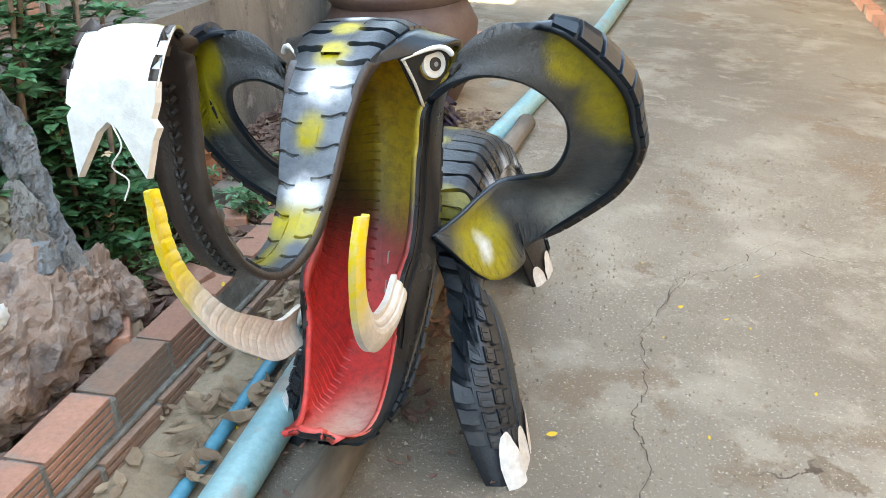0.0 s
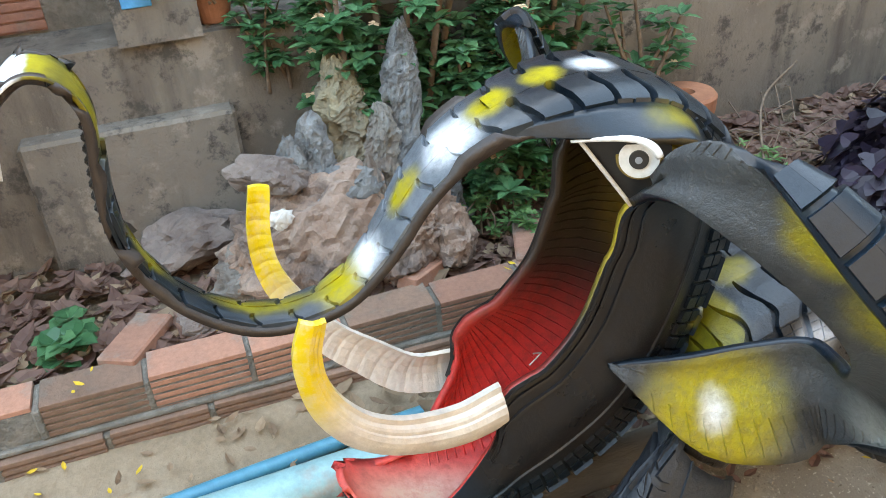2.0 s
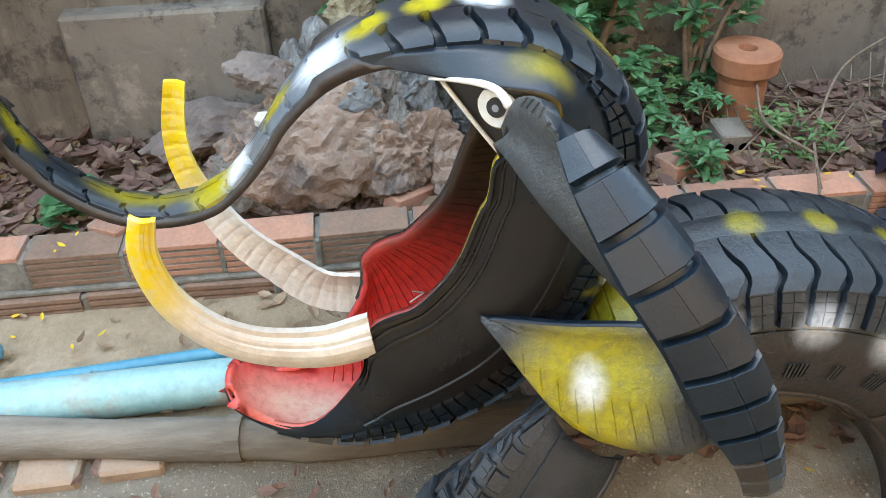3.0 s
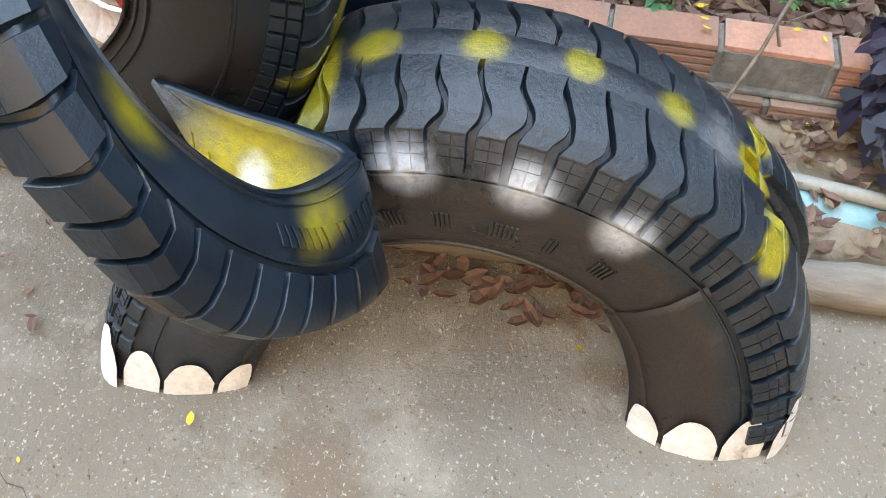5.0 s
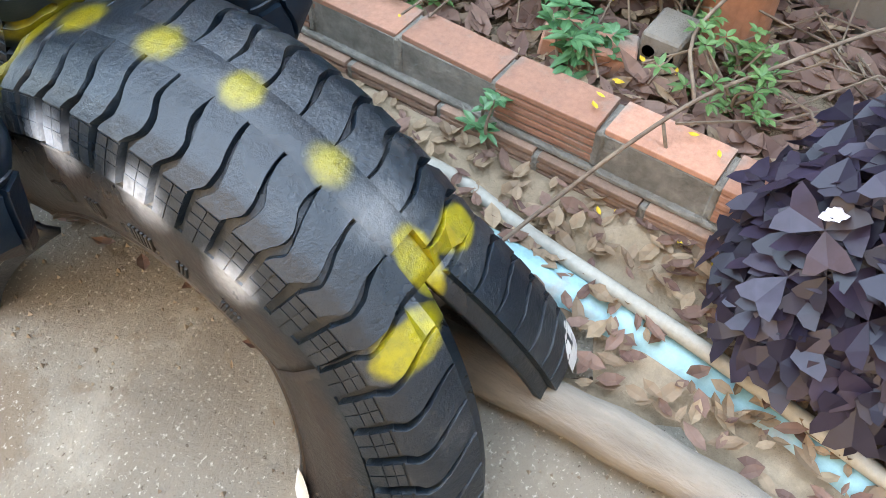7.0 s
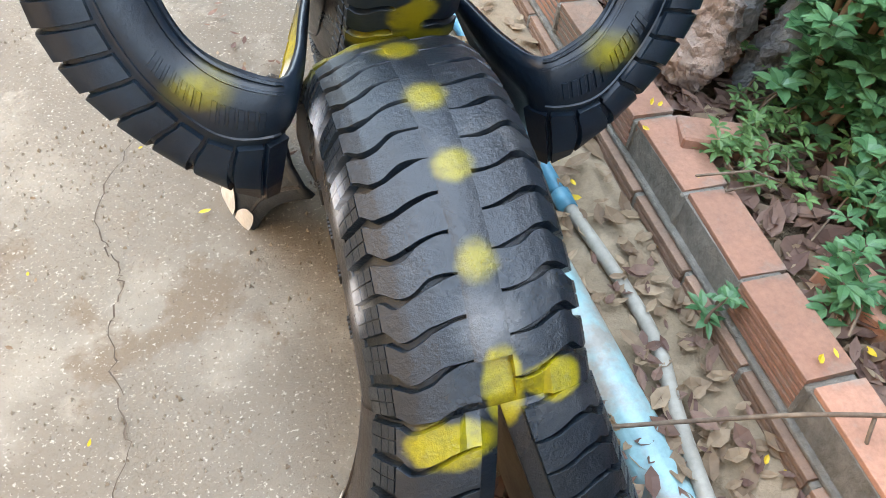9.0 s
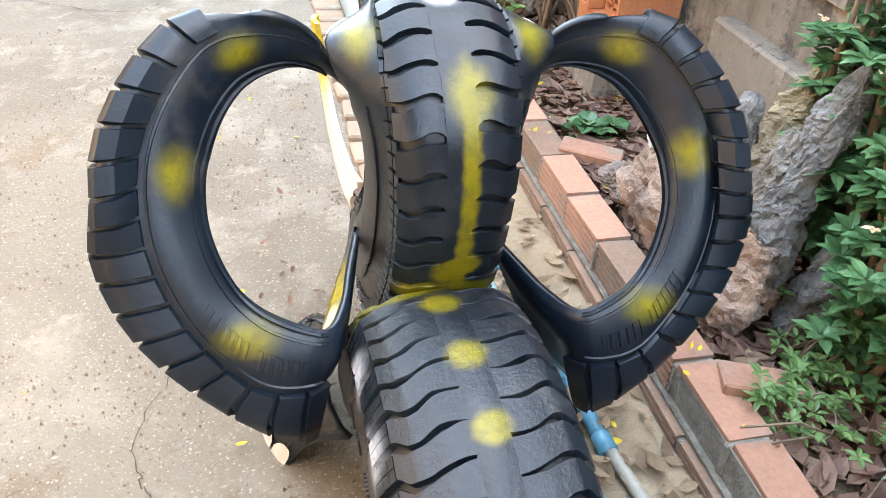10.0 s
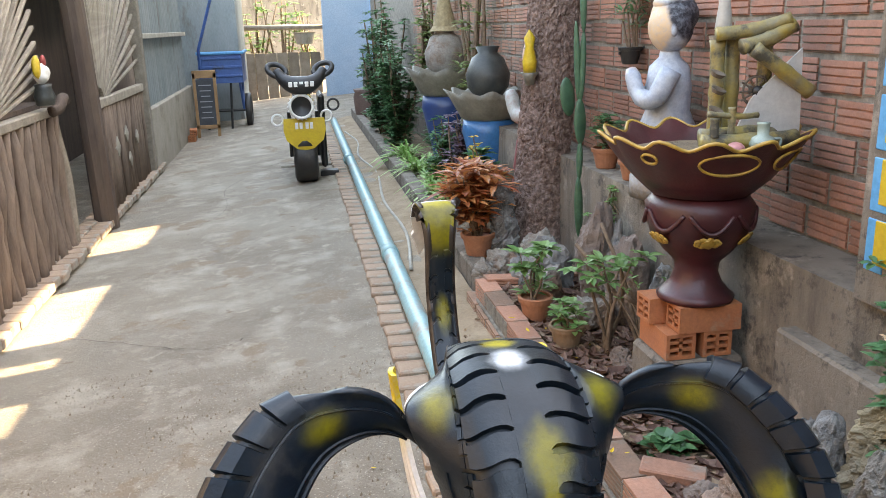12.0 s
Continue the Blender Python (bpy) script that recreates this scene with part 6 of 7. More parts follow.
for k in range(7):
    a0 = 2 * math.pi * k / 7
    part("drape", tube_bm(catmull([((0.154) * math.cos(a0 + t), 0.154 * math.sin(a0 + t), 0.275 - 0.05 * math.sin(math.pi * (t + 0.4) / 0.8)) for t in np.linspace(-0.4, 0.4, 7)], 3), 0.007, 6), M["maroon"], urn, "", True)
part("soil_fill", lathe_bm([(0.0, 0.435), (0.215, 0.433)], 30), M["soil"], urn)


def bamboo(path, r, parent, mat_="bamboo"):
    pts = catmull(path, 6)
    rad = [r * (1.12 if i % 6 == 0 else 1.0) for i in range(len(pts))]
    return part("bamboo_tube", tube_bm(pts, rad, 12), M[mat_], parent, smooth=True)


fount = thing("bamboo_fountain", "small water feature of yellowed bamboo tubes in the urn", "fountain", at=(0.90, 1.47, 0.892))
for x, y, h in ((0.02, 0.06, 0.33), (0.085, 0.0, 0.33), (0.122, -0.04, 0.22), (-0.03, 0.05, 0.30)):
    bamboo([(x, y, -0.02), (x + 0.004, y, h * 0.5), (x, y, h)], 0.021, fount)
for x, y, z in ((-0.055, 0.0, 0.10), (-0.05, 0.0, 0.155), (-0.055, 0.0, 0.20)):
    q = lathe_bm([(0.0, 0.0), (0.016, 0.002), (0.022, 0.014), (0.019, 0.014), (0.0, 0.005)], 14)
    part("water_cup", q, M["oldwood"], fount, "small half-shell cup").matrix_local = pose(x, y, z, 20, 15, 0)
bamboo([(-0.05, 0.02, 0.315), (0.05, 0.0, 0.325), (0.14, -0.03, 0.35)], 0.019, fount)
bamboo([(0.0, -0.03, 0.28), (0.08, -0.03, 0.30), (0.15, -0.03, 0.335)], 0.020, fount)
bamboo([(0.02, -0.06, 0.275), (0.11, -0.07, 0.21), (0.185, -0.075, 0.155)], 0.020, fount)
bamboo([(-0.14, -0.10, 0.035), (0.0, -0.11, 0.035), (0.14, -0.09, 0.035)], 0.021, fount)
bamboo([(-0.12, -0.05, 0.045), (0.02, -0.06, 0.05), (0.15, -0.04, 0.045)], 0.020, fount)
bamboo([(-0.11, -0.11, 0.05), (-0.11, -0.11, 0.075), (-0.11, -0.11, 0.10)], 0.012, fount)
bamboo([(-0.05, -0.09, 0.05), (-0.05, -0.09, 0.09), (-0.05, -0.09, 0.125)], 0.010, fount)
bamboo([(-0.12, -0.09, 0.11), (-0.03, -0.09, 0.10), (0.03, -0.08, 0.10)], 0.008, fount)
part("wheel_hub", tube_bm([(0.05, -0.05, 0.16), (0.05, -0.01, 0.16)], 0.014, 10), M["black"], fount, smooth=True)
wheel = part("water_wheel", tube_bm([(0.05 + 0.04 * math.cos(t), -0.03, 0.16 + 0.04 * math.sin(t)) for t in np.linspace(0, 6.283, 21)], 0.004, 6, False), M["oldwood"], fount)
for k in range(6):
    t = math.pi * k / 6
    part("spoke", tube_bm([(0.05 - 0.05 * math.cos(t), -0.03, 0.16 - 0.05 * math.sin(t)), (0.05 + 0.05 * math.cos(t), -0.03, 0.16 + 0.05 * math.sin(t))], 0.003, 5), M["oldwood"], wheel)
lantern = thing("lantern_figure", "pale stone ornament standing on the fountain", "ornament", at=(0.885, 1.52, 1.19))
part("saucer", lathe_bm([(0.0, 0.0), (0.035, 0.0), (0.04, 0.012), (0.0, 0.012)], 20), M["plasterlight"], lantern)
part("figure", lathe_bm([(0.0, 0.012), (0.018, 0.012), (0.024, 0.03), (0.016, 0.10), (0.02, 0.13), (0.008, 0.16), (0.0, 0.165)], 14), M["marble"], lantern, smooth=True)
teapot = thing("teapot", "small celadon glazed teapot in the urn", "teapot", at=(0.915, 1.33, 0.898))
part("pot", lathe_bm([(0.0, 0), (0.022, 0.0), (0.034, 0.014), (0.036, 0.026), (0.028, 0.042), (0.015, 0.048), (0.016, 0.075), (0.019, 0.08), (0.0, 0.082)], 24), M["celadon"], teapot, smooth=True)
part("handle", tube_bm(catmull([(0.03, 0, 0.036), (0.052, 0, 0.034), (0.05, 0, 0.016), (0.032, 0, 0.014)], 4), 0.004, 6), M["celadon"], teapot, smooth=True)
piggy = part("ornament", rock_bm((0.024, 0.020, 0.018), 51, 3, 0, 0.5), M["pink"], None, smooth=True)
tagged(piggy, "small round pink ornament in the urn", "ornament").matrix_world = pose(0.815, 1.29, 0.916)
bm = bmesh.new()
TILE = [(-0.125, -0.01), (0.075, 0.0), (0.075, 0.262), (-0.06, 0.13)]
ta, tb = [[bm.verts.new((x, d, z)) for x, z in TILE] for d in (0.0, 0.012)]
bm.faces.new(ta)
bm.faces.new(tb[::-1])
for i in range(4):
    j = (i + 1) % 4
    bm.faces.new((ta[i], tb[i], tb[j], ta[j]))
tile = tagged(part("marble_tile", bm, M["marble"], None), "broken grey-white marble tile standing in the urn", "tile")
tile.matrix_world = pose(0.985, 1.40, 0.905, -5, 0, -10)

# statue of a praying child, one plain mesh
def statue(at, scale, mat_, name="statue", label="painted cement statue of a kneeling praying child"):
    bms = []

    def blob(c, s, n=2):
        b = bmesh.new()
        bmesh.ops.create_icosphere(b, subdivisions=3, radius=1)
        bmesh.ops.scale(b, vec=s, verts=b.verts)
        bmesh.ops.translate(b, vec=c, verts=b.verts)
        bms.append(b)
    bms.append(lathe_bm([(0.0, -0.075), (0.12, -0.075), (0.12, 0.0), (0.105, 0.0), (0.115, 0.05), (0.10, 0.16), (0.075, 0.22), (0.078, 0.30), (0.066, 0.37), (0.035, 0.40), (0.03, 0.43), (0.0, 0.44)], 20))
    blob((0, -0.004, 0.50), (0.075, 0.08, 0.088))
    blob((0.012, 0.01, 0.535), (0.079, 0.083, 0.07))
    bms.append(lathe_bm([(0.0, 0.60), (0.05, 0.60), (0.062, 0.575), (0.055, 0.555), (0.0, 0.55)], 16))
    for s in (-1, 1):
        bms.append(tube_bm(catmull([(0.0, s * 0.09, 0.36), (-0.05, s * 0.10, 0.27), (-0.10, s * 0.05, 0.28), (-0.125, s * 0.012, 0.36)], 4), [0.036] * 4 + [0.032] * 4 + [0.026] * 4 + [0.018], 10))
        blob((0.005, s * 0.078, 0.49), (0.012, 0.012, 0.022))
    ob = tagged(part(name, join(*bms), mat_, None, smooth=True), label, "statue")
    ob.matrix_world = Matrix.Translation(at) @ pose(0, 0, 0, 0, 0, -20) @ Matrix.Scale(scale, 4)
    return ob


statue((1.02, 2.15, 0.695), 1.06, M["statue"])
statue((1.02, 3.75, 0.40), 1.35, M["statue_red"], label="painted cement statue standing behind the tree")

# ---- tree ----
def big_tree(at):
    ob = thing("tree", "rough reddish-barked tree trunk growing in the planter", "tree", at=at)
    n, m = 150, 380
    bm = bmesh.new()
    rings = []
    for i in range(m):
        z = 2.5 * i / (m - 1) - 0.05
        r0 = 0.128 - 0.012 * z + 0.05 * math.exp(-max(z, 0) * 9)
        ring = []
        for j in range(n):
            a = 2 * math.pi * j / n
            p = Vector((math.cos(a) * 3, math.sin(a) * 3, z * 14))
            c = noise.voronoi(p * 1.9 + Vector((noise.noise(p), 0, 0)))[0]
            d = 0.012 * min(1, (c[1] - c[0]) * 3.2) + 0.006 * noise.noise(p * 1.3) + 0.004 * c[0]
            ring.append(bm.verts.new(((r0 + d) * math.cos(a) + 0.075 * z, (r0 + d) * math.sin(a), z)))
        rings.append(ring)
    for p, q in zip(rings, rings[1:]):
        for j in range(n):
            bm.faces.new((p[j], p[(j + 1) % n], q[(j + 1) % n], q[j]))
    part("trunk", bm, M["bark"], ob)
    r = random.Random(8)
    fo = bmesh.new()
    for k in range(7):
        a = k * 0.9 + r.uniform(-0.3, 0.3)
        tip = Vector((0.19 + math.cos(a) * r.uniform(0.6, 1.2), math.sin(a) * r.uniform(0.6, 1.3), r.uniform(3.0, 3.9)))
        path = catmull([(0.18, 0, 2.35), tuple(Vector((0.18, 0, 2.35)).lerp(tip, 0.5) + Vector((0, 0, 0.2))), tuple(tip)], 5)
        part("limb", tube_bm(path, list(np.linspace(0.06, 0.015, len(path))), 8), M["bark"], ob, smooth=True)
        for q in range(16):
            p = Vector(path[r.randint(4, len(path) - 1)]) + Vector((r.gauss(0, 0.25), r.gauss(0, 0.25), r.gauss(0, 0.18)))
            rosette(fo, r, p, 9, 0.17, 0.07, 0.2)
    part("crown", fo, M["leaf"], ob)


big_tree((0.86, 3.3, 0.10))

# ---- pots and plants of the far bed ----
flower_pot((0.545, 2.22, 0.135), 0.066, 0.105, M["terracotta"], "terracotta pot with a succulent in the bed")
flower_pot((0.575, 1.93, 0.13), 0.062, 0.095, M["claypot"], "weathered clay pot with a succulent in the bed")
shrub("succulent", "desert rose with pale green rosettes in a pot", (0.545, 2.22, 0.23), 4, 3, (0.09, 0.08), 0.20, (0.07, 0.03), M["freshleaf"], 31, 8, "succulent")
shrub("succulent", "small green succulent in a clay pot", (0.575, 1.93, 0.21), 4, 3, (0.06, 0.05), 0.08, (0.05, 0.022), M["freshleaf"], 32, 7, "succulent")
shrub("shrub", "leggy shrub with pale green tips on bare stems", (0.70, 1.86, 0.12), 6, 2, (0.14, 0.22), 0.42, (0.06, 0.028), M["freshleaf"], 33, 8, low=0.85)
shrub("dry_shrub", "bare grey twiggy shrub among the rocks", (0.74, 1.62, 0.12), 7, 1, (0.10, 0.14), 0.36, (0.03, 0.012), M["freshleaf"], 34, 3, low=0.9)
flower_pot((0.53, 3.18, 0.14), 0.085, 0.12, M["terracotta"], "terracotta pot holding an orange croton")
shrub("croton", "croton with orange and red pointed leaves in a pot", (0.53, 3.18, 0.25), 14, 4, (0.15, 0.15), 0.32, (0.15, 0.036), M["croton"], 35, 8, "plant", low=0.35)
shrub("croton", "croton with orange and red pointed leaves", (0.66, 3.75, 0.15), 9, 5, (0.13, 0.14), 0.32, (0.13, 0.034), M["croton"], 36, 8, "plant")
for i, (x, y, s) in enumerate(((0.60, 6.5, 0.30), (0.62, 5.75, 0.34), (0.68, 5.2, 0.34), (0.64, 4.75, 0.28))):
    g = thing("spider_plant", "tuft of long pale green striped leaves by the kerb", "plant", "tufts by the kerb", at=(x, y, 0.13))
    bm = bmesh.new()
    r = random.Random(60 + i)
    for k in range(95):
        a, e = r.uniform(0, 6.28), r.uniform(0.25, 1.35)
        leaf_bm(bm, Vector((r.gauss(0, 0.03), r.gauss(0, 0.06), 0)), Vector((math.cos(a) * math.cos(e), math.sin(a) * math.cos(e), math.sin(e))), Vector((0, 0, 1)), s * r.uniform(0.6, 1.2), 0.024, 0.3, 0.55)
    part("foliage", bm, M["kerbleaf"], g)
DENSE = "dense dark green garden shrub beside the lane"
shrub("shrub", DENSE, (0.66, 7.3, 0.12), 11, 38, (0.22, 0.40), 0.95, (0.070, 0.036), M["leaf"], 41, 8, low=0.12)
shrub("shrub", DENSE, (0.62, 8.3, 0.12), 11, 36, (0.24, 0.45), 1.20, (0.075, 0.038), M["leaf"], 42, 8, low=0.15)
shrub("shrub", DENSE, (0.90, 6.35, 0.12), 8, 30, (0.16, 0.25), 0.85, (0.070, 0.034), M["leaf"], 43, 8, low=0.1)
shrub("shrub", DENSE, (0.90, 9.8, 0.12), 9, 26, (0.30, 0.6), 1.5, (0.09, 0.045), M["leaf"], 44, 9)
shrub("shrub", "tall thin shrub with yellowing narrow leaves", (0.98, 5.3, 0.12), 7, 10, (0.14, 0.3), 1.6, (0.09, 0.025), M["paleleaf"], 45, 8)
shrub("shrub", "tall shrub with pale variegated leaves on long stems", (0.95, 6.9, 0.12), 8, 14, (0.16, 0.3), 1.55, (0.10, 0.035), M["paleleaf"], 50, 8, low=0.4)
shrub("shrub", "purple-flowered shrub with mauve leaves", (0.76, 4.75, 0.12), 8, 14, (0.12, 0.2), 0.55, (0.055, 0.028), M["mauve"], 46, 8)
shrub("shrub", "low dark green plant at the urns' feet", (0.72, 5.2, 0.12), 8, 16, (0.12, 0.2), 0.48, (0.06, 0.03), M["leaf"], 51, 8, low=0.1)
shrub("succulent", "broad-leaved green succulent before the blue urn", (0.78, 4.15, 0.12), 5, 5, (0.08, 0.10), 0.36, (0.11, 0.055), M["leaf"], 52, 7, "succulent")
shrub("flowering_plant", "spray of small yellow flowers before the blue urn", (0.74, 4.1, 0.12), 2, 5, (0.05, 0.05), 0.52, (0.035, 0.028), M["yellow"], 53, 6, "flower", low=0.8)
shrub("potted_plant", "small dark green plant on the ledge", (1.05, 2.75, 0.70), 5, 6, (0.10, 0.14), 0.16, (0.05, 0.022), M["leaf"], 47, 8, "plant")
shrub("trailing_plant", "trailing green plant hanging below the ledge pot", (0.93, 2.45, 0.36), 5, 8, (0.02, 0.07), 0.24, (0.025, 0.014), M["freshleaf"], 48, 7, "plant")
flower_pot((1.02, 2.75, 0.622), 0.065, 0.09, M["terracotta"], "terracotta pot with a small plant on the ledge")
flower_pot((1.02, 2.45, 0.622), 0.06, 0.08, M["terracotta"], "terracotta pot on the cement ledge")

hung = flower_pot((1.085, 2.67, 1.07), 0.05, 0.07, M["black"], "dark pot with a spiky plant hung on the brick wall", "hanging_pot")
part("bracket", tube_bm([(-0.05, 0, 0.045), (0.03, 0, 0.045), (0.066, 0, 0.07)], 0.006, 6), M["black"], hung)
shrub("spiky_plant", "spiky grey-green plant in the pot hung on the wall", (1.085, 2.67, 1.12), 6, 2, (0.06, 0.10), 0.24, (0.10, 0.014), M["leaf"], 54, 8, "plant", low=0.5)

# cactus with flat pads
cact = thing("cactus", "tall thin prickly pear cactus with dark flat pads", "cactus", at=(0.897, 2.75, 0.13))
for dx, dy, z, h, w, t in ((0, 0, -0.02, 0.22, 0.013, 2), (0.004, 0, 0.18, 0.28, 0.022, -2), (0.0, 0, 0.44, 0.18, 0.014, 1), (0.004, 0, 0.60, 0.20, 0.030, -2), (0.004, 0.0, 0.785, 0.30, 0.014, 2), (-0.004, 0.012, 0.785, 0.34, 0.012, -3), (0.012, 0.0, 1.07, 0.24, 0.013, -2), (-0.03, 0.05, 0.72, 0.17, 0.038, -8)):
    b = bmesh.new()
    bmesh.ops.create_icosphere(b, subdivisions=3, radius=1)
    for v in b.verts:
        v.co = Vector((v.co.x * w, v.co.y * 0.016, (v.co.z + 1) * h / 2))
    ob = part("pad", b, M["cactus"], cact, smooth=True)
    ob.matrix_local = pose(dx, dy, z, 0, t, 20)
shard([(0.655, 3.17, 0.12), (0.66, 3.18, 0.25), (0.655, 3.17, 0.38), (0.66, 3.18, 0.46), (0.665, 3.18, 0.50)], [0.075, 0.065, 0.055, 0.035, 0.012], 61, M["greyrock"], GREY)
shard([(0.74, 4.55, 0.12), (0.745, 4.55, 0.28), (0.75, 4.55, 0.40)], [0.09, 0.07, 0.02], 62, M["greyrock"], GREY)
rock((0.815, 2.34, 0.31), (0.075, 0.09, 0.24), 63, M["darkrock"], "pitted dark limestone rock in the bed")
rock((0.86, 2.10, 0.27), (0.085, 0.10, 0.20), 65, M["darkrock"], "pitted dark limestone rock in the bed")
rock((0.72, 2.10, 0.18), (0.08, 0.08, 0.08), 67, M["rock"], "pitted grey limestone rock in the bed")
rock((0.90, 1.85, 0.30), (0.07, 0.08, 0.15), 69, M["greyrock"], GREY)
rock((0.60, 2.95, 0.16), (0.10, 0.12, 0.08), 71, M["rock"], "pitted grey limestone rock in the bed")
rock((0.50, 2.85, 0.14), (0.06, 0.06, 0.07), 73, M["rock"], "pitted grey limestone rock in the bed")
rock((0.95, 2.6, 0.3), (0.10, 0.12, 0.2), 75, M["darkrock"], "pitted dark limestone rock in the bed")

for k, (x, y, size, mm) in enumerate(((0.72, 2.62, (0.09, 0.10, 0.16), "greyrock"), (0.66, 2.48, (0.07, 0.08, 0.11), "rock"), (0.76, 2.86, (0.08, 0.09, 0.15), "rock"), (0.64, 2.72, (0.06, 0.07, 0.09), "greyrock"), (0.88, 2.28, (0.05, 0.07, 0.26), "greyrock"), (0.70, 1.72, (0.05, 0.06, 0.06), "darkrock"), (0.62, 2.08, (0.045, 0.05, 0.05), "rock"))):
    rock((x, y, 0.12 + size[2] * 0.55), size, 201 + k, M[mm], "pitted grey limestone rock among the pots")
for k, (x, y, tip) in enumerate((((0.80, 1.75), 0, (0.62, 1.98, 0.50)), ((0.78, 1.70), 0, (0.66, 1.62, 0.42)), ((0.80, 1.80), 0, (0.74, 2.05, 0.55)))):
    pipe_thing("bare_branch", [(x[0], x[1], 0.12), ((x[0] + tip[0]) / 2 + 0.02, (x[1] + tip[1]) / 2, 0.34), tip], 0.007, M["twig"], "bare bent grey branch rising from the bed", "branch")

# blue urns further along
def wavy_bowl_set(at, s, body, bowl, jar, label):
    ob = thing("urn", label, "urn", at=at)
    part("body", lathe_bm([(0.0, 0), (0.10 * s, 0.0), (0.09 * s, 0.06 * s), (0.11 * s, 0.15 * s), (0.17 * s, 0.42 * s), (0.16 * s, 0.5 * s), (0.0, 0.5 * s)], 28), body, ob, smooth=True)
    f = lambda a, k: ((0.02 * s if k >= 3 else 0) * math.cos(11 * a), (0.014 * s if k >= 3 else 0) * math.cos(11 * a))
    part("bowl", lathe_bm([(0.14 * s, 0.49 * s), (0.18 * s, 0.52 * s), (0.24 * s, 0.63 * s), (0.27 * s, 0.68 * s), (0.25 * s, 0.675 * s), (0.2 * s, 0.62 * s), (0.0, 0.61 * s)], 66, f), bowl, ob, "grey bowl with a scalloped rim", True)
    part("jar", lathe_bm([(0.0, 0.62 * s), (0.07 * s, 0.62 * s), (0.13 * s, 0.70 * s), (0.14 * s, 0.78 * s), (0.10 * s, 0.88 * s), (0.06 * s, 0.91 * s), (0.075 * s, 0.95 * s), (0.05 * s, 0.93 * s), (0.0, 0.93 * s)], 26), jar, ob, "round jar standing in the bowl", True)
    return ob


wavy_bowl_set((0.92, 4.6, 0.14), 1.02, M["bluepot"], M["greyglaze"], M["darkglaze"], "blue glazed urn carrying a wavy grey bowl and a dark jar")
wavy_bowl_set((0.86, 5.8, 0.14), 1.15, M["bluedark"], M["greyglaze"], M["rock"], "dark blue urn carrying a wavy grey bowl and a rough jar")
jar = tagged(part("clay_jar", lathe_bm([(0.0, 0), (0.14, 0), (0.17, 0.1), (0.19, 0.32), (0.17, 0.38), (0.19, 0.42), (0.15, 0.41), (0.0, 0.4)], 26), M["darkclay"], None, smooth=True), "dark brown clay planter at the lane's end", "planter")
jar.matrix_world = pose(0.62, 10.2, 0.05)
cone = tagged(part("straw_cone", lathe_bm([(0.0, 0.35), (0.02, 0.34), (0.09, 0.04), (0.12, 0.0), (0.0, 0.0)], 18), M["straw"], None), "straw coloured cone cap on a rough jar", "ornament")
cone.matrix_world = pose(0.86, 5.8, 1.2)
fig = thing("hanging_ornament", "small yellow figure shape on a bracket beside the tree", "ornament", at=(0.80, 3.2, 1.02))
part("figure", lathe_bm([(0.0, 0), (0.03, 0), (0.035, 0.05), (0.02, 0.12), (0.028, 0.16), (0.0, 0.2)], 12), M["yellow"], fig, smooth=True)
part("bracket", lathe_bm([(0.0, -0.06), (0.02, -0.06), (0.03, -0.02), (0.045, 0.0), (0.0, 0.0)], 12), M["greyglaze"], fig, smooth=True)

# far kerb
kerb = tagged(part("kerb", box_bm((0.10, 8.2, 0.18), (0.50, 7.0, 0.06), 0.008), M["plaster"], None), "mossy cement kerb of the far bed", "kerb", kind="structure")
tagged(part("far_bed", box_bm((0.62, 8.2, 0.1), (0.84, 7.0, 0.07)), M["soil"], None), "soil of the far garden bed", "soil", kind="structure")
pipe_thing("garden_hose", [(0.22, 3.4, 0.03), (0.30, 4.2, 0.03), (0.27, 5.2, 0.03), (0.34, 6.4, 0.03), (0.26, 7.4, 0.03), (0.33, 8.4, 0.03), (0.25, 9.4, 0.03)], 0.010, M["greypipe"], "thin grey garden hose winding along the kerb", "hose")

# ---- motorbike made of tyres ----
bike = thing("tyre_motorbike", "toy motorbike built of tyres with a yellow plate", "motorbike sculpture", at=(-0.255, 6.45, -0.02))


def tyre_ring(R, r, w, n=40):
    """A whole tyre standing across y, its axis along x."""
    prof = [(-w * 0.36, r), (-w * 0.5, (r + R) / 2), (-w * 0.42, R * 0.96), (-w * 0.3, R), (w * 0.3, R), (w * 0.42, R * 0.96), (w * 0.5, (r + R) / 2), (w * 0.36, r)]
    bm = bmesh.new()
    rings = [[bm.verts.new((x, q * math.cos(t), q * math.sin(t))) for x, q in prof] for t in np.linspace(0, 2 * math.pi, n, endpoint=False)]
    for i in range(n):
        a, b = rings[i], rings[(i + 1) % n]
        for j in range(len(prof)):
            bm.faces.new((a[j], a[(j + 1) % len(prof)], b[(j + 1) % len(prof)], b[j]))
    return bm


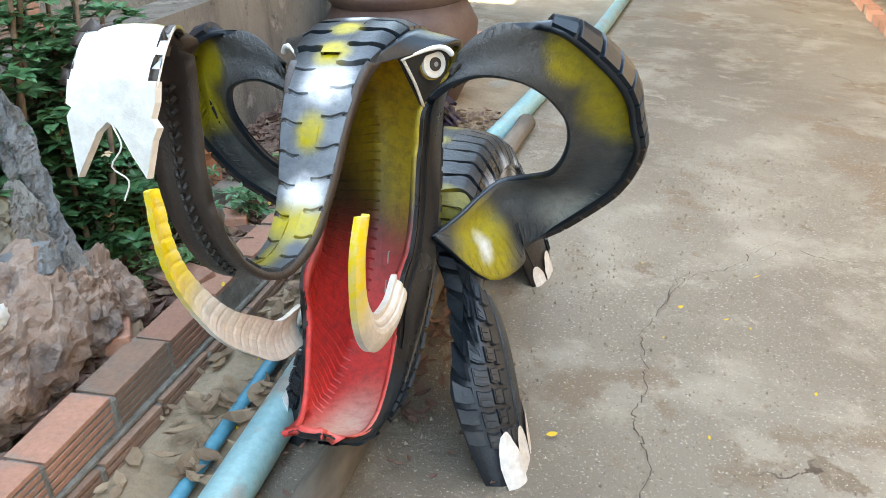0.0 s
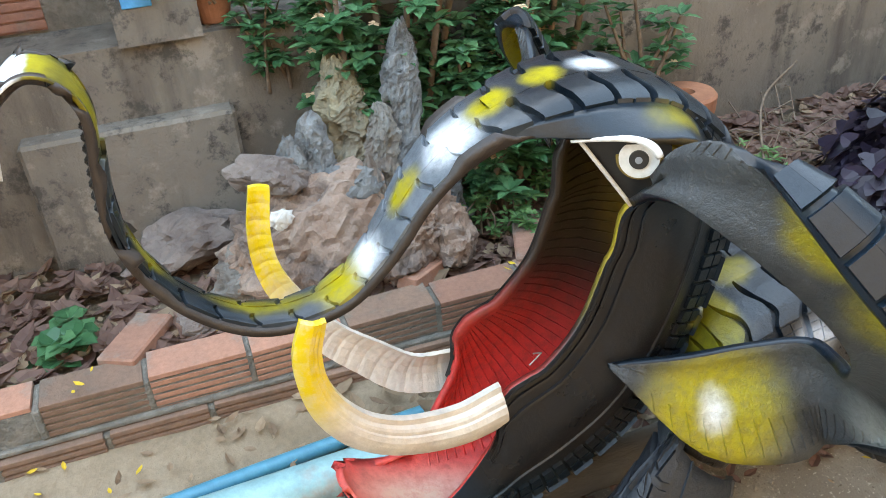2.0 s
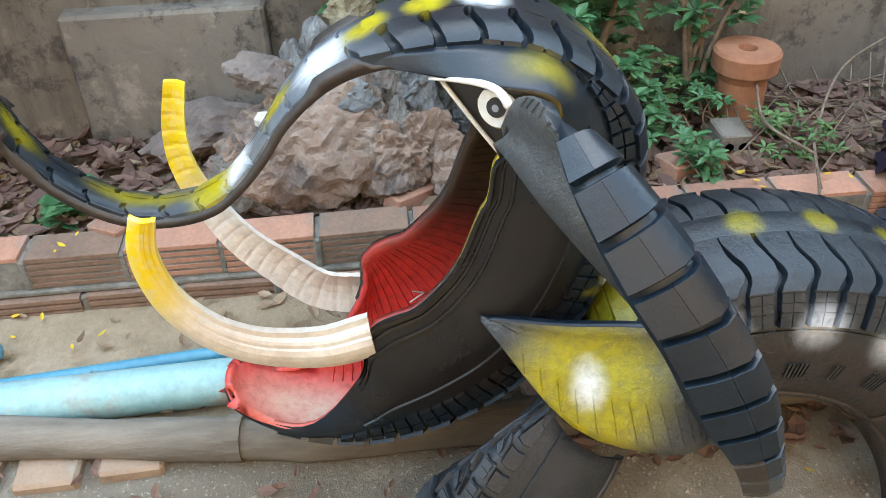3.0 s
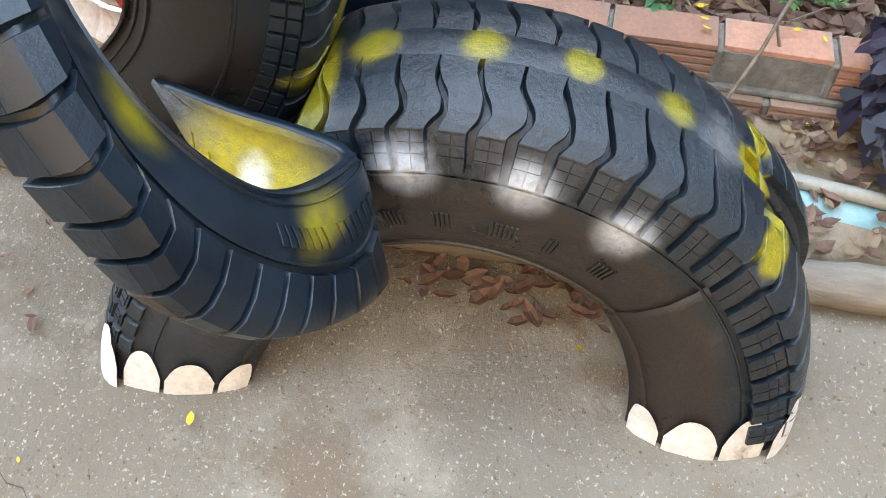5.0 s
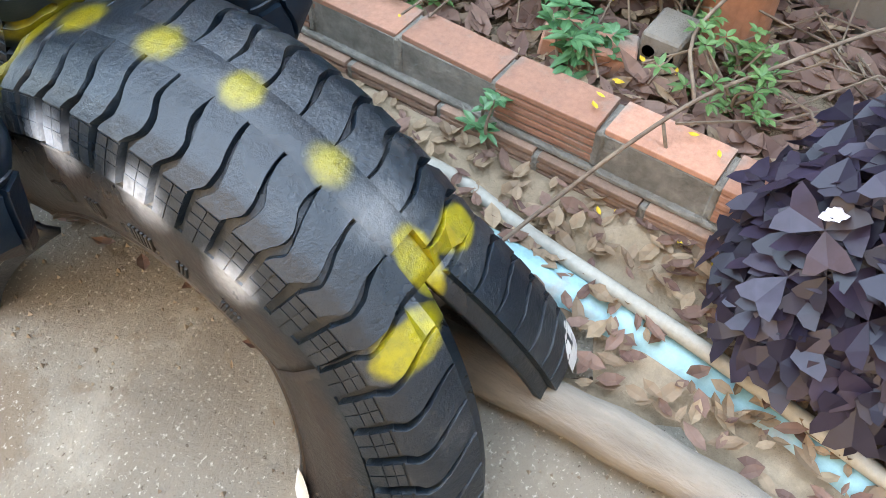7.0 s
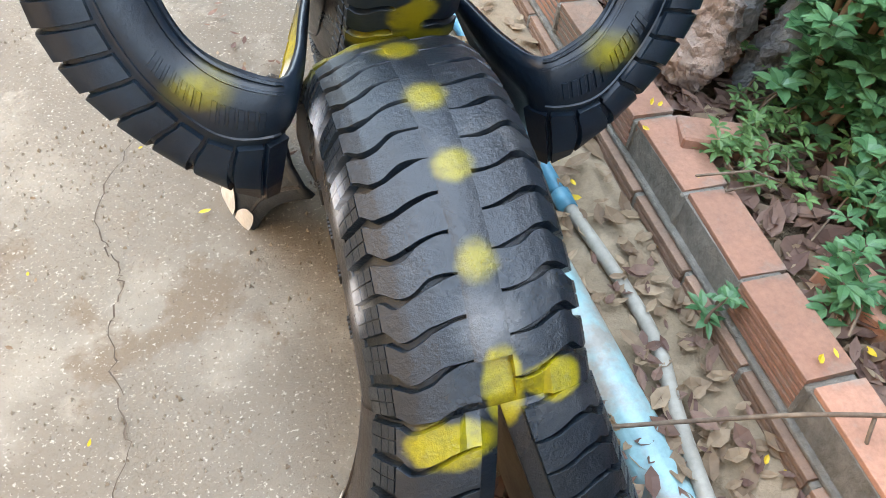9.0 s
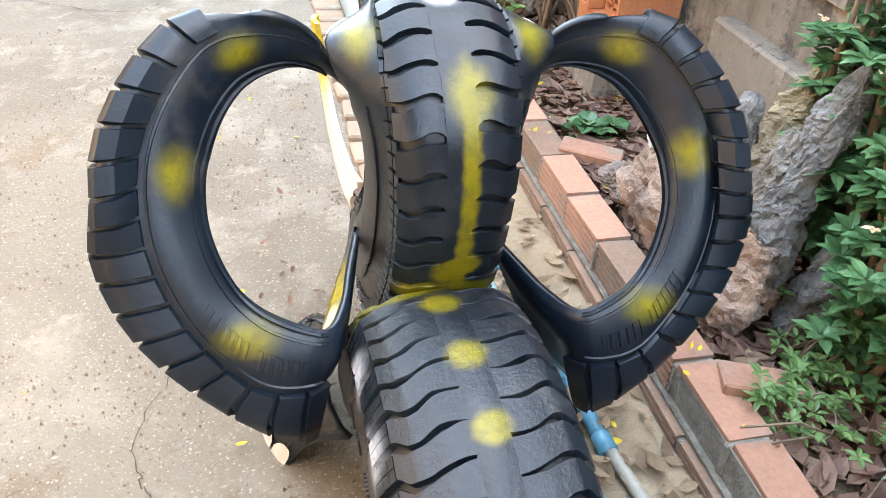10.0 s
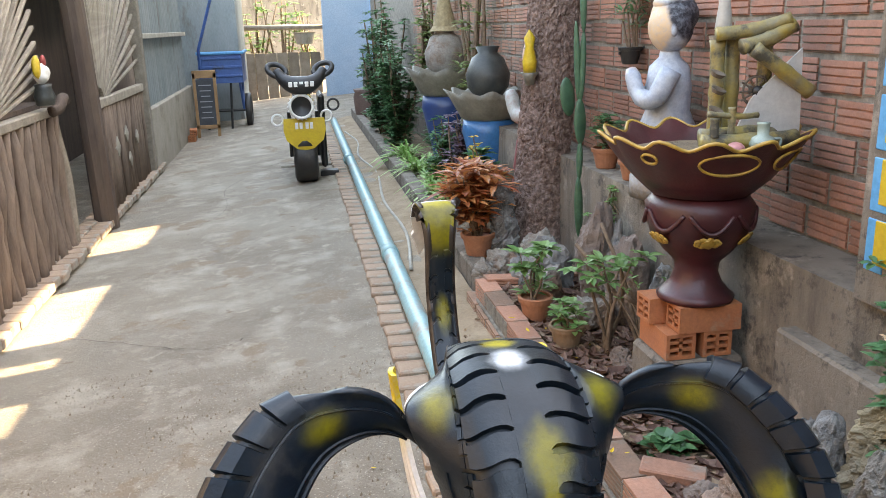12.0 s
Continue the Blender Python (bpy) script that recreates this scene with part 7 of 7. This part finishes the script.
for y in (0.0, 0.75):
    w_ = part("wheel", tyre_ring(0.22, 0.12, 0.2), M["rubber"], bike, "small tyre as a wheel", True)
    w_.matrix_local = pose(0, y, 0.22)
part("fender", tube_bm(catmull([(0, -0.16, 0.30), (0, -0.05, 0.46), (0, 0.15, 0.50), (0, 0.4, 0.48)], 4), 0.085, 14), M["black"], bike, smooth=True)
bm = bmesh.new()
SHIELD = [(-0.165, 0.10), (0.165, 0.10), (0.172, 0.0), (0.15, -0.08), (0.07, -0.15), (0.0, -0.165), (-0.07, -0.15), (-0.15, -0.08), (-0.172, 0.0)]
fa, fb = [[bm.verts.new((x, d - 0.5 * x * x, z)) for x, z in SHIELD] for d in (0.0, 0.02)]
bm.faces.new(fa)
bm.faces.new(fb[::-1])
for i in range(len(SHIELD)):
    j = (i + 1) % len(SHIELD)
    bm.faces.new((fa[i], fb[i], fb[j], fa[j]))
bmesh.ops.translate(bm, vec=(0.005, -0.205, 0.46), verts=bm.verts)
plate = part("front_plate", bm, M["yellow"], bike, "yellow shield-shaped plate")
for i in range(4):
    part("number_bar", box_bm((0.028, 0.006, 0.055), (-0.058 + i * 0.036 + (0.012 if i > 1 else 0), -0.217, 0.50), 0.002), M["white"], plate)
lamp = part("headlamp", lathe_bm([(0.0, 0.02), (0.07, 0.03), (0.085, 0.05), (0.10, 0.05), (0.105, 0.0), (0.09, -0.1), (0.0, -0.12)], 32), M["black"], bike, "black round headlamp", True)
lamp.matrix_local = pose(-0.01, -0.22, 0.66, 90, 0, 0)
part("lamp_ring", tube_bm([(0.092 * math.cos(t), 0.092 * math.sin(t), 0.05) for t in np.linspace(0, 6.283, 33)], 0.012, 8, False), M["white"], lamp, "white painted ring", True)
for k in range(20):
    t = 2 * math.pi * k / 20
    part("rim_tooth", box_bm((0.012, 0.012, 0.014), (0.106 * math.cos(t), 0.106 * math.sin(t), 0.045), 0.003), M["white"], lamp)
bar = part("handlebar", tube_bm(catmull([(-0.19, -0.17, 0.94), (-0.13, -0.22, 0.87), (-0.05, -0.245, 0.83), (0.05, -0.245, 0.83), (0.13, -0.22, 0.87), (0.19, -0.17, 0.94)], 5), [0.04 + 0.036 * math.sin(math.pi * i / 25) ** 2 for i in range(26)], 12), M["black"], bike, "cut black tyre as a handlebar", True)
for sx in (-1, 1):
    loop = [(sx * (0.185 + 0.075 * math.cos(t)), -0.15 + 0.05 * math.sin(t), 0.945 + 0.045 * math.sin(t) + 0.02 * math.cos(t)) for t in np.linspace(0, 2 * math.pi, 25)]
    part("grip_loop", tube_bm(loop, 0.022, 8, False), M["black"], bar, "loop of cut tyre as a grip", True)
part("side_panel", box_bm((0.05, 0.5, 0.62), (0.16, 0.25, 0.42), 0.02), M["black"], bike)
for i in range(5):
    part("letter_bar", box_bm((0.03, 0.006, 0.04), (-0.085 + i * 0.043, -0.318, 0.84), 0.003), M["white"], bar)
for x, z in ((-0.21, 0.55), (0.19, 0.57), (0.25, 0.66)):
    part("indicator", tube_bm([(x + 0.045 * math.cos(t), -0.18, z + 0.045 * math.sin(t)) for t in np.linspace(0, 6.283, 17)], 0.009, 6, False), M["white" if x < 0.2 else "black"], bike, "small round ring as an indicator", True)
part("tank", lathe_bm([(0.0, -0.3), (0.07, -0.25), (0.11, 0.0), (0.08, 0.25), (0.0, 0.3)], 20), M["yellow"], bike, "yellow tank", True).matrix_local = pose(0, 0.35, 0.62, 90, 0, 0)
part("seat", tube_bm(catmull([(0, 0.5, 0.62), (0, 0.75, 0.60), (0, 1.0, 0.70)], 5), 0.09, 12), M["black"], bike, smooth=True)
part("foot_peg", tube_bm([(-0.22, 0.25, 0.10), (0.22, 0.25, 0.10)], 0.014, 8), M["greypipe"], bike)
part("fork", tube_bm([(0.115, 0.0, 0.22), (0.115, -0.05, 0.6)], 0.016, 8), M["black"], bike)
part("fork", tube_bm([(-0.115, 0.0, 0.22), (-0.115, -0.05, 0.6)], 0.016, 8), M["black"], bike)
part("stand_foot", box_bm((0.16, 0.12, 0.06), (0.2, 0.2, 0.03), 0.01), M["black"], bike)

# ---- left side of the lane ----
LX = -1.76
lz = fall(LX)
step = thing("gate_step", "low worn brick step before the gates", "step", kind="structure")
for course, (x0, z0) in enumerate(((-1.74, lz + 0.02),)):
    y = 2.4
    while y < 8.3:
        lay(step, FLAT, (x0 + rnd.uniform(-0.01, 0.01), y, z0 + 0.03), (rnd.uniform(-2, 2), rnd.uniform(-2, 2), 90 + rnd.uniform(-3, 3)))
        ob = lay(step, FLAT, (x0 - 0.11 + rnd.uniform(-0.01, 0.01), y, z0 + 0.034), (rnd.uniform(-2, 2), rnd.uniform(-2, 2), 90 + rnd.uniform(-3, 3)))
        y += 0.128
r = random.Random(77)
low_fence = thing("branch_fence", "low fence of rough upright branches under a curved rail", "fence", at=(LX - 0.05, 0, lz))
y = 2.5
while y < 4.85:
    h = 0.93 + r.uniform(-0.03, 0.03)
    w = r.uniform(0.024, 0.040)
    path = catmull([(r.uniform(-0.02, 0.03), y, 0), (r.uniform(-0.02, 0.02), y + r.uniform(-0.03, 0.03), h * 0.35), (r.uniform(-0.02, 0.02), y + r.uniform(-0.03, 0.03), h * 0.7), (r.uniform(-0.01, 0.01), y, h)], 3)
    part("picket", tube_bm(path, [w * r.uniform(0.75, 1.2) for _ in path], 9), M["branchwood"], low_fence, smooth=True)
    y += w * 2 + r.uniform(0.03, 0.09)
part("rail", box_bm((0.07, 2.5, 0.055), (0, 3.68, 0.94), 0.008), M["paleplank"], low_fence, "pale weathered top rail")
part("end_board", tube_bm(catmull([(0.0, 4.92, 0.0), (0.0, 4.95, 0.5), (-0.01, 4.88, 0.8), (0.0, 4.8, 1.0)], 4), 0.045, 8), M["paleplank"], low_fence, smooth=True)


def sunburst(at, y0, y1, z0, z1, cy, cz, n, name_label):
    """A panel of slats fanning out from a low corner."""
    ob = thing("fan_panel", name_label, "gate panel", "fan panels", at=at)
    for k in range(n):
        a = radians(8 + 164 * k / (n - 1))
        d = Vector((0, math.cos(a), math.sin(a)))
        ts = []
        for lim, comp, base in ((y0, d.y, cy), (y1, d.y, cy), (z1, d.z, cz)):
            if abs(comp) > 1e-3 and (lim - base) / comp > 0:
                ts.append((lim - base) / comp)
        L = min(ts)
        p0, p1 = Vector((0, cy, cz)) + d * 0.10, Vector((0, cy, cz)) + d * L
        if (p1 - p0).length < 0.08:
            continue
        mid = (p0 + p1) / 2
        m = Matrix.Translation(mid) @ d.to_track_quat('Z', 'X').to_matrix().to_4x4()
        s = part("slat", box_bm((0.020, 0.026, (p1 - p0).length), (0, 0, 0), 0.003), M["paleplank"], ob)
        s.matrix_local = m
    return ob


sunburst((LX - 0.06, 0, lz), 2.6, 4.75, 1.0, 2.1, 3.6, 0.95, 44, "panel of pale wooden slats fanning out above the fence")
g = sunburst((LX, 0, lz), 5.75, 7.75, 0.92, 2.1, 6.0, 0.90, 40, "gate panel of pale wooden slats fanning out")
part("rail", box_bm((0.06, 2.0, 0.07), (0, 6.75, 0.89), 0.006), M["paleplank"], g, "pale weathered cross rail")
post = tagged(part("gate_post", tube_bm([(LX + 0.02, 5.62, lz - 0.03), (LX + 0.01, 5.55, 1.0), (LX, 5.45, 2.2)], [0.085, 0.08, 0.075], 10), M["darkwood"], None), "dark rough timber gate post", "post")
near_kerb = thing("lane_kerb", "single row of red bricks along the lane's side", "kerb", kind="structure")
for k in range(26):
    lay(near_kerb, BRICK, (-1.80 + rnd.uniform(-0.01, 0.01), -6.5 + k * 0.185, lz - 0.02), (0, 0, rnd.uniform(-2, 2)))
tagged(part("gate_post", box_bm((0.10, 0.12, 2.3), (LX, 7.85, 1.0), 0.008), M["paleplank"], None), "pale weathered timber gate post", "post")
lattice = thing("stick_gate", "lower gate half of upright sticks with diamond tiles", "gate", at=(LX, 0, lz))
y = 5.8
while y < 7.75:
    w = r.uniform(0.016, 0.03)
    part("stick", tube_bm([(r.uniform(-0.015, 0.015), y, 0.06), (r.uniform(-0.02, 0.02), y + r.uniform(-0.02, 0.02), 0.45), (0, y, 0.86)], w, 7), M["branchwood"], lattice, smooth=True)
    y += w * 2 + r.uniform(0.03, 0.09)
for y, z, s in ((6.25, 0.52, 0.12), (6.65, 0.58, 0.10), (6.7, 0.36, 0.09), (7.1, 0.5, 0.09)):
    part("diamond_tile", box_bm((0.012, s, s), (0, 0, 0), 0.002), M["plasterlight"], lattice, "pale square tile set on its corner").matrix_local = pose(0.035, y, z, 45, 0, 0)
rooster = thing("rooster_ornament", "white and yellow rooster ornament on the fence end", "ornament", at=(LX + 0.01, 4.55, lz + 1.0))
part("perch", lathe_bm([(0.0, 0), (0.05, 0.0), (0.06, 0.05), (0.045, 0.10), (0.05, 0.12), (0.0, 0.12)], 18), M["darkglaze"], rooster, smooth=True)
part("bird", rock_bm((0.04, 0.07, 0.05), 81, 3, 0, 0.7), M["white"], rooster, smooth=True).matrix_local = pose(0, 0, 0.18)
part("comb", rock_bm((0.015, 0.025, 0.03), 83, 3, 0, 0.7), M["redpaint"], rooster, smooth=True).matrix_local = pose(0, 0.07, 0.25)
part("tail", rock_bm((0.02, 0.03, 0.06), 85, 3, 0, 0.7), M["yellow"], rooster, smooth=True).matrix_local = pose(0, -0.08, 0.22)
part("scroll", tube_bm(catmull([(0.0, 0.1, -0.05), (0.03, 0.16, -0.03), (0.04, 0.22, 0.02), (0.04, 0.26, 0.0)], 4), 0.035, 8), M["darkwood"], rooster, smooth=True)

tin = thing("tin_fence", "grey-blue corrugated tin sheets above a low cement wall", "fence", kind="structure", at=(LX - 0.02, 0, 0))
bm = bmesh.new()
cols = []
for i in range(170):
    y = 7.95 + i * 0.02
    x = 0.014 * math.sin(i * 1.05)
    cols.append([bm.verts.new((x, y, z)) for z in (0.50, 1.15, 2.3)])
for p, q in zip(cols, cols[1:]):
    for k in range(2):
        bm.faces.new((p[k], q[k], q[k + 1], p[k + 1]))
part("sheet", bm, M["tin"], tin, smooth=True)
part("rail", box_bm((0.05, 3.4, 0.05), (0.05, 9.6, 1.22), 0.004), M["greypipe"], tin)
part("low_wall", box_bm((0.12, 3.6, 0.72), (0.0, 9.8, 0.16), 0.01), M["plasterlight"], tin)
brd = thing("blackboard", "small blackboard in a wooden frame leaning on the wall", "blackboard", at=(-1.46, 10.7, fall(-1.46)))
part("board", box_bm((0.24, 0.02, 0.60), (0, 0, 0.46), 0.002), M["slate"], brd)
for nm, sz, c in (("frame_side", (0.04, 0.03, 0.84), (-0.13, 0, 0.42)), ("frame_side", (0.04, 0.03, 0.84), (0.13, 0, 0.42)), ("frame_top", (0.30, 0.03, 0.10), (0, 0, 0.82)), ("frame_bottom", (0.30, 0.03, 0.05), (0, 0, 0.14))):
    part(nm, box_bm(sz, c, 0.004), M["framewood"], brd)
for i in range(7):
    part("chalk_bar", box_bm((0.16 - 0.02 * (i % 3), 0.002, 0.012), (0.0, -0.0115, 0.68 - i * 0.07)), M["chalk"], brd)
two = thing("brick_pair", "two red hollow bricks stacked by the wall", "bricks", at=(-1.66, 10.5, fall(-1.66)))
hollow_brick(two, (0, 0, 0), (0, 0, 90))
hollow_brick(two, (0.02, 0.01, 0.08), (0, 0, 95))
cart = thing("handcart", "blue painted handcart with a rubber wheel", "cart", at=(-1.30, 11.9, fall(-1.3)))
part("box", join(box_bm((0.58, 0.03, 0.40), (0, -0.45, 0.84)), box_bm((0.03, 0.9, 0.40), (-0.28, 0, 0.84)), box_bm((0.03, 0.9, 0.40), (0.28, 0, 0.84)), box_bm((0.56, 0.9, 0.03), (0, 0, 0.66))), M["bluepaint"], cart)
for z in (0.74, 0.86, 0.98):
    part("batten", box_bm((0.60, 0.025, 0.03), (0, -0.475, z), 0.004), M["bluepaint"], cart)
part("rim_rail", tube_bm([(-0.31, -0.48, 1.05), (0.31, -0.48, 1.05), (0.31, 0.45, 1.05)], 0.022, 8), M["bluepaintbright"], cart)
part("handle", tube_bm([(-0.28, -0.45, 0.66), (-0.26, -0.6, 1.1), (0.02, -0.7, 1.9)], 0.020, 8), M["bluepaint"], cart)
part("axle", tube_bm([(-0.30, -0.20, 0.24), (0.34, -0.20, 0.24)], 0.02, 8), M["black"], cart)
for x in (-0.20, 0.12):
    part("leg", tube_bm([(x, -0.40, 0.66), (x - 0.03, -0.46, 0.0)], 0.018, 7), M["black"], cart)
part("strut", tube_bm([(0.24, -0.40, 0.66), (0.26, -0.20, 0.24), (0.24, 0.30, 0.66)], 0.018, 7), M["bluepaint"], cart)
cw = part("wheel", tyre_ring(0.24, 0.15, 0.09), M["rubber"], cart, smooth=True)
cw.matrix_local = pose(0.33, -0.20, 0.24)
part("rim", tyre_ring(0.15, 0.03, 0.05), M["redpaint"], cw, "rusty red rim")

# end of the lane
end_wall = tagged(part("wall_end", box_bm((1.9, 0.12, 3.0), (1.22, 15.0, 1.4)), M["bluewall"], None), "pale blue painted wall closing the lane", "wall", kind="structure")
part("door_panel", box_bm((0.75, 0.03, 2.2), (1.5, 14.92, 1.05), 0.01), M["bluedoor"], end_wall, "brighter blue painted panel")
shed = tagged(part("wall_shed", box_bm((0.9, 2.0, 3.0), (-1.55, 13.6, 1.4)), M["tin"], None), "weathered grey shed wall at the lane's end", "wall", kind="structure")
bfence = thing("bamboo_fence", "tan board fence under a pale pole at the lane's end", "fence", kind="structure", at=(-0.5, 16.0, 0))
for i in range(7):
    part("board", box_bm((0.20, 0.02, 0.9), (-0.62 + i * 0.21, 0.01 * (i % 2), 0.35), 0.003), M["tanboard"], bfence)
part("pole", tube_bm([(-0.9, -0.05, 1.28), (1.0, -0.05, 1.26)], 0.05, 10), M["paleplank"], bfence, smooth=True)
for i, x in enumerate((-0.5, 0.0, 0.6)):
    shrub("shrub", "bright green plants growing behind the end fence", (-0.5 + x, 17.0, fall(-0.5 + x)), 6, 10, (0.5, 0.4), 1.95, (0.14, 0.05), M["freshleaf"], 90 + i, 8)
basin = tagged(part("basin", lathe_bm([(0.0, 0), (0.16, 0), (0.2, 0.2), (0.24, 0.22), (0.2, 0.22), (0.0, 0.2)], 20), M["plasterlight"], None), "pale basin hung on the end fence", "basin")
basin.matrix_world = pose(-0.05, 15.85, 0.95)
tagged(part("wall_left", box_bm((0.2, 24, 3.2), (-3.05, 6, 1.4)), M["darkwood"], None), "dark back wall of the yard behind the fence", "wall", kind="structure")
# awning out of view, added to keep skylight off the ground
tagged(part("shade_awning", box_bm((1.9, 5.4, 0.05), (-1.3, -3.9, 2.72)), M["tin"], None), "unseen tin awning added to dim the lane behind", "roof", kind="structure")
# invented wall beyond the view that takes skylight from the lane's left
tagged(part("shade_wall_left", box_bm((0.15, 10.2, 3.0), (-2.1, -2.9, 1.3)), M["plaster"], None), "unseen plain plaster wall added to close and dim the lane's side", "wall", kind="structure")
tagged(part("wall_far", box_bm((9, 0.2, 3.4), (-1.5, 20.0, 1.5)), M["plaster"], None), "pale wall beyond the end fence", "wall", kind="structure")
# roof above the view, added so the yard behind the fence stays dark
tagged(part("shade_roof_yard", box_bm((2.1, 10, 0.06), (-3.0, 8.4, 2.35)), M["tin"], None), "unseen tin roof added to darken the yard behind the fence", "roof", kind="structure")
tagged(part("wall_back", box_bm((9, 0.2, 3.6), (-1.5, -6.6, 1.6)), M["plaster"], None), "plain plaster wall closing the lane behind", "wall", kind="structure")
shelf = thing("yard_shelf", "dim shelf with green and blue crates behind the gate gap", "shelf", at=(-2.35, 5.3, lz))
for z in (0.15, 0.5, 0.9, 1.3):
    part("board", box_bm((0.4, 1.4, 0.03), (0, 0, z)), M["darkwood"], shelf)
for y, z, mm in ((-0.4, 0.27, "tealpipe"), (0.1, 0.62, "bluepaint"), (-0.2, 1.0, "plasterlight"), (0.4, 0.25, "plasterlight")):
    part("crate", box_bm((0.3, 0.34, 0.2), (0, y, z), 0.01), M[mm], shelf)
jar2 = thing("clay_jar", "large brown clay water jar beside the wall", "jar", at=(0.60, -1.75, 0.02))
part("body", lathe_bm([(0.0, 0), (0.22, 0), (0.30, 0.15), (0.33, 0.35), (0.28, 0.45), (0.0, 0.45)], 32), M["darkclay"], jar2, smooth=True)
part("rim", lathe_bm([(0.275, 0.44), (0.285, 0.455), (0.305, 0.48), (0.31, 0.505), (0.295, 0.515), (0.265, 0.505), (0.25, 0.46)], 32), M["darkclay"], jar2, "thick rolled rim", True)

# painted marks on the column, each as a yellow bar on a blue one
for i, z in enumerate(np.arange(0.76, 1.80, 0.135)):
    part("painted_mark", box_bm((0.005, 0.060, 0.118), (0.9295, 0.872, z - 0.004), 0.002), M["bluepaintbright"], column)
    part("painted_mark", box_bm((0.005, 0.052, 0.10), (0.9275, 0.848, z + 0.004), 0.002), M["yellow"], column)

# ---- bricks of the upper wall, last ----
WBRICK = brick_mesh("wall_brick", 0.176, 0.06, 0.088, 4)
WBRICK.materials[0] = M["wallbrick"]
row = 0
near, far = [], []
z = 0.628
while z < 1.66:
    y = -0.2 + (0.1 if row % 2 else 0)
    while y < 9.5:
        if not (0.68 < y < 0.99):
            (near if 0.99 <= y < 4.6 else far).append((1.172 + rnd.uniform(-0.003, 0.003), y + rnd.uniform(-0.004, 0.004), z + rnd.uniform(-0.003, 0.003)))
        y += 0.194
    z += 0.104
    row += 1
for x, y, z in near[:300]:
    lay(wall_up, WBRICK, (x, y, z), (0, 0, rnd.uniform(-0.6, 0.6)))
fv, ff = [], []
for x, y, z in far + near[300:]:
    o = len(fv)
    fv += [tuple(v.co + Vector((x, y, z))) for v in WBRICK.vertices]
    ff += [tuple(o + i for i in p.vertices) for p in WBRICK.polygons]
rest = mesh_ob("bricks", fv, ff, M["brick_rest"], False, wall_up)
tagged(rest, kind="stuff")
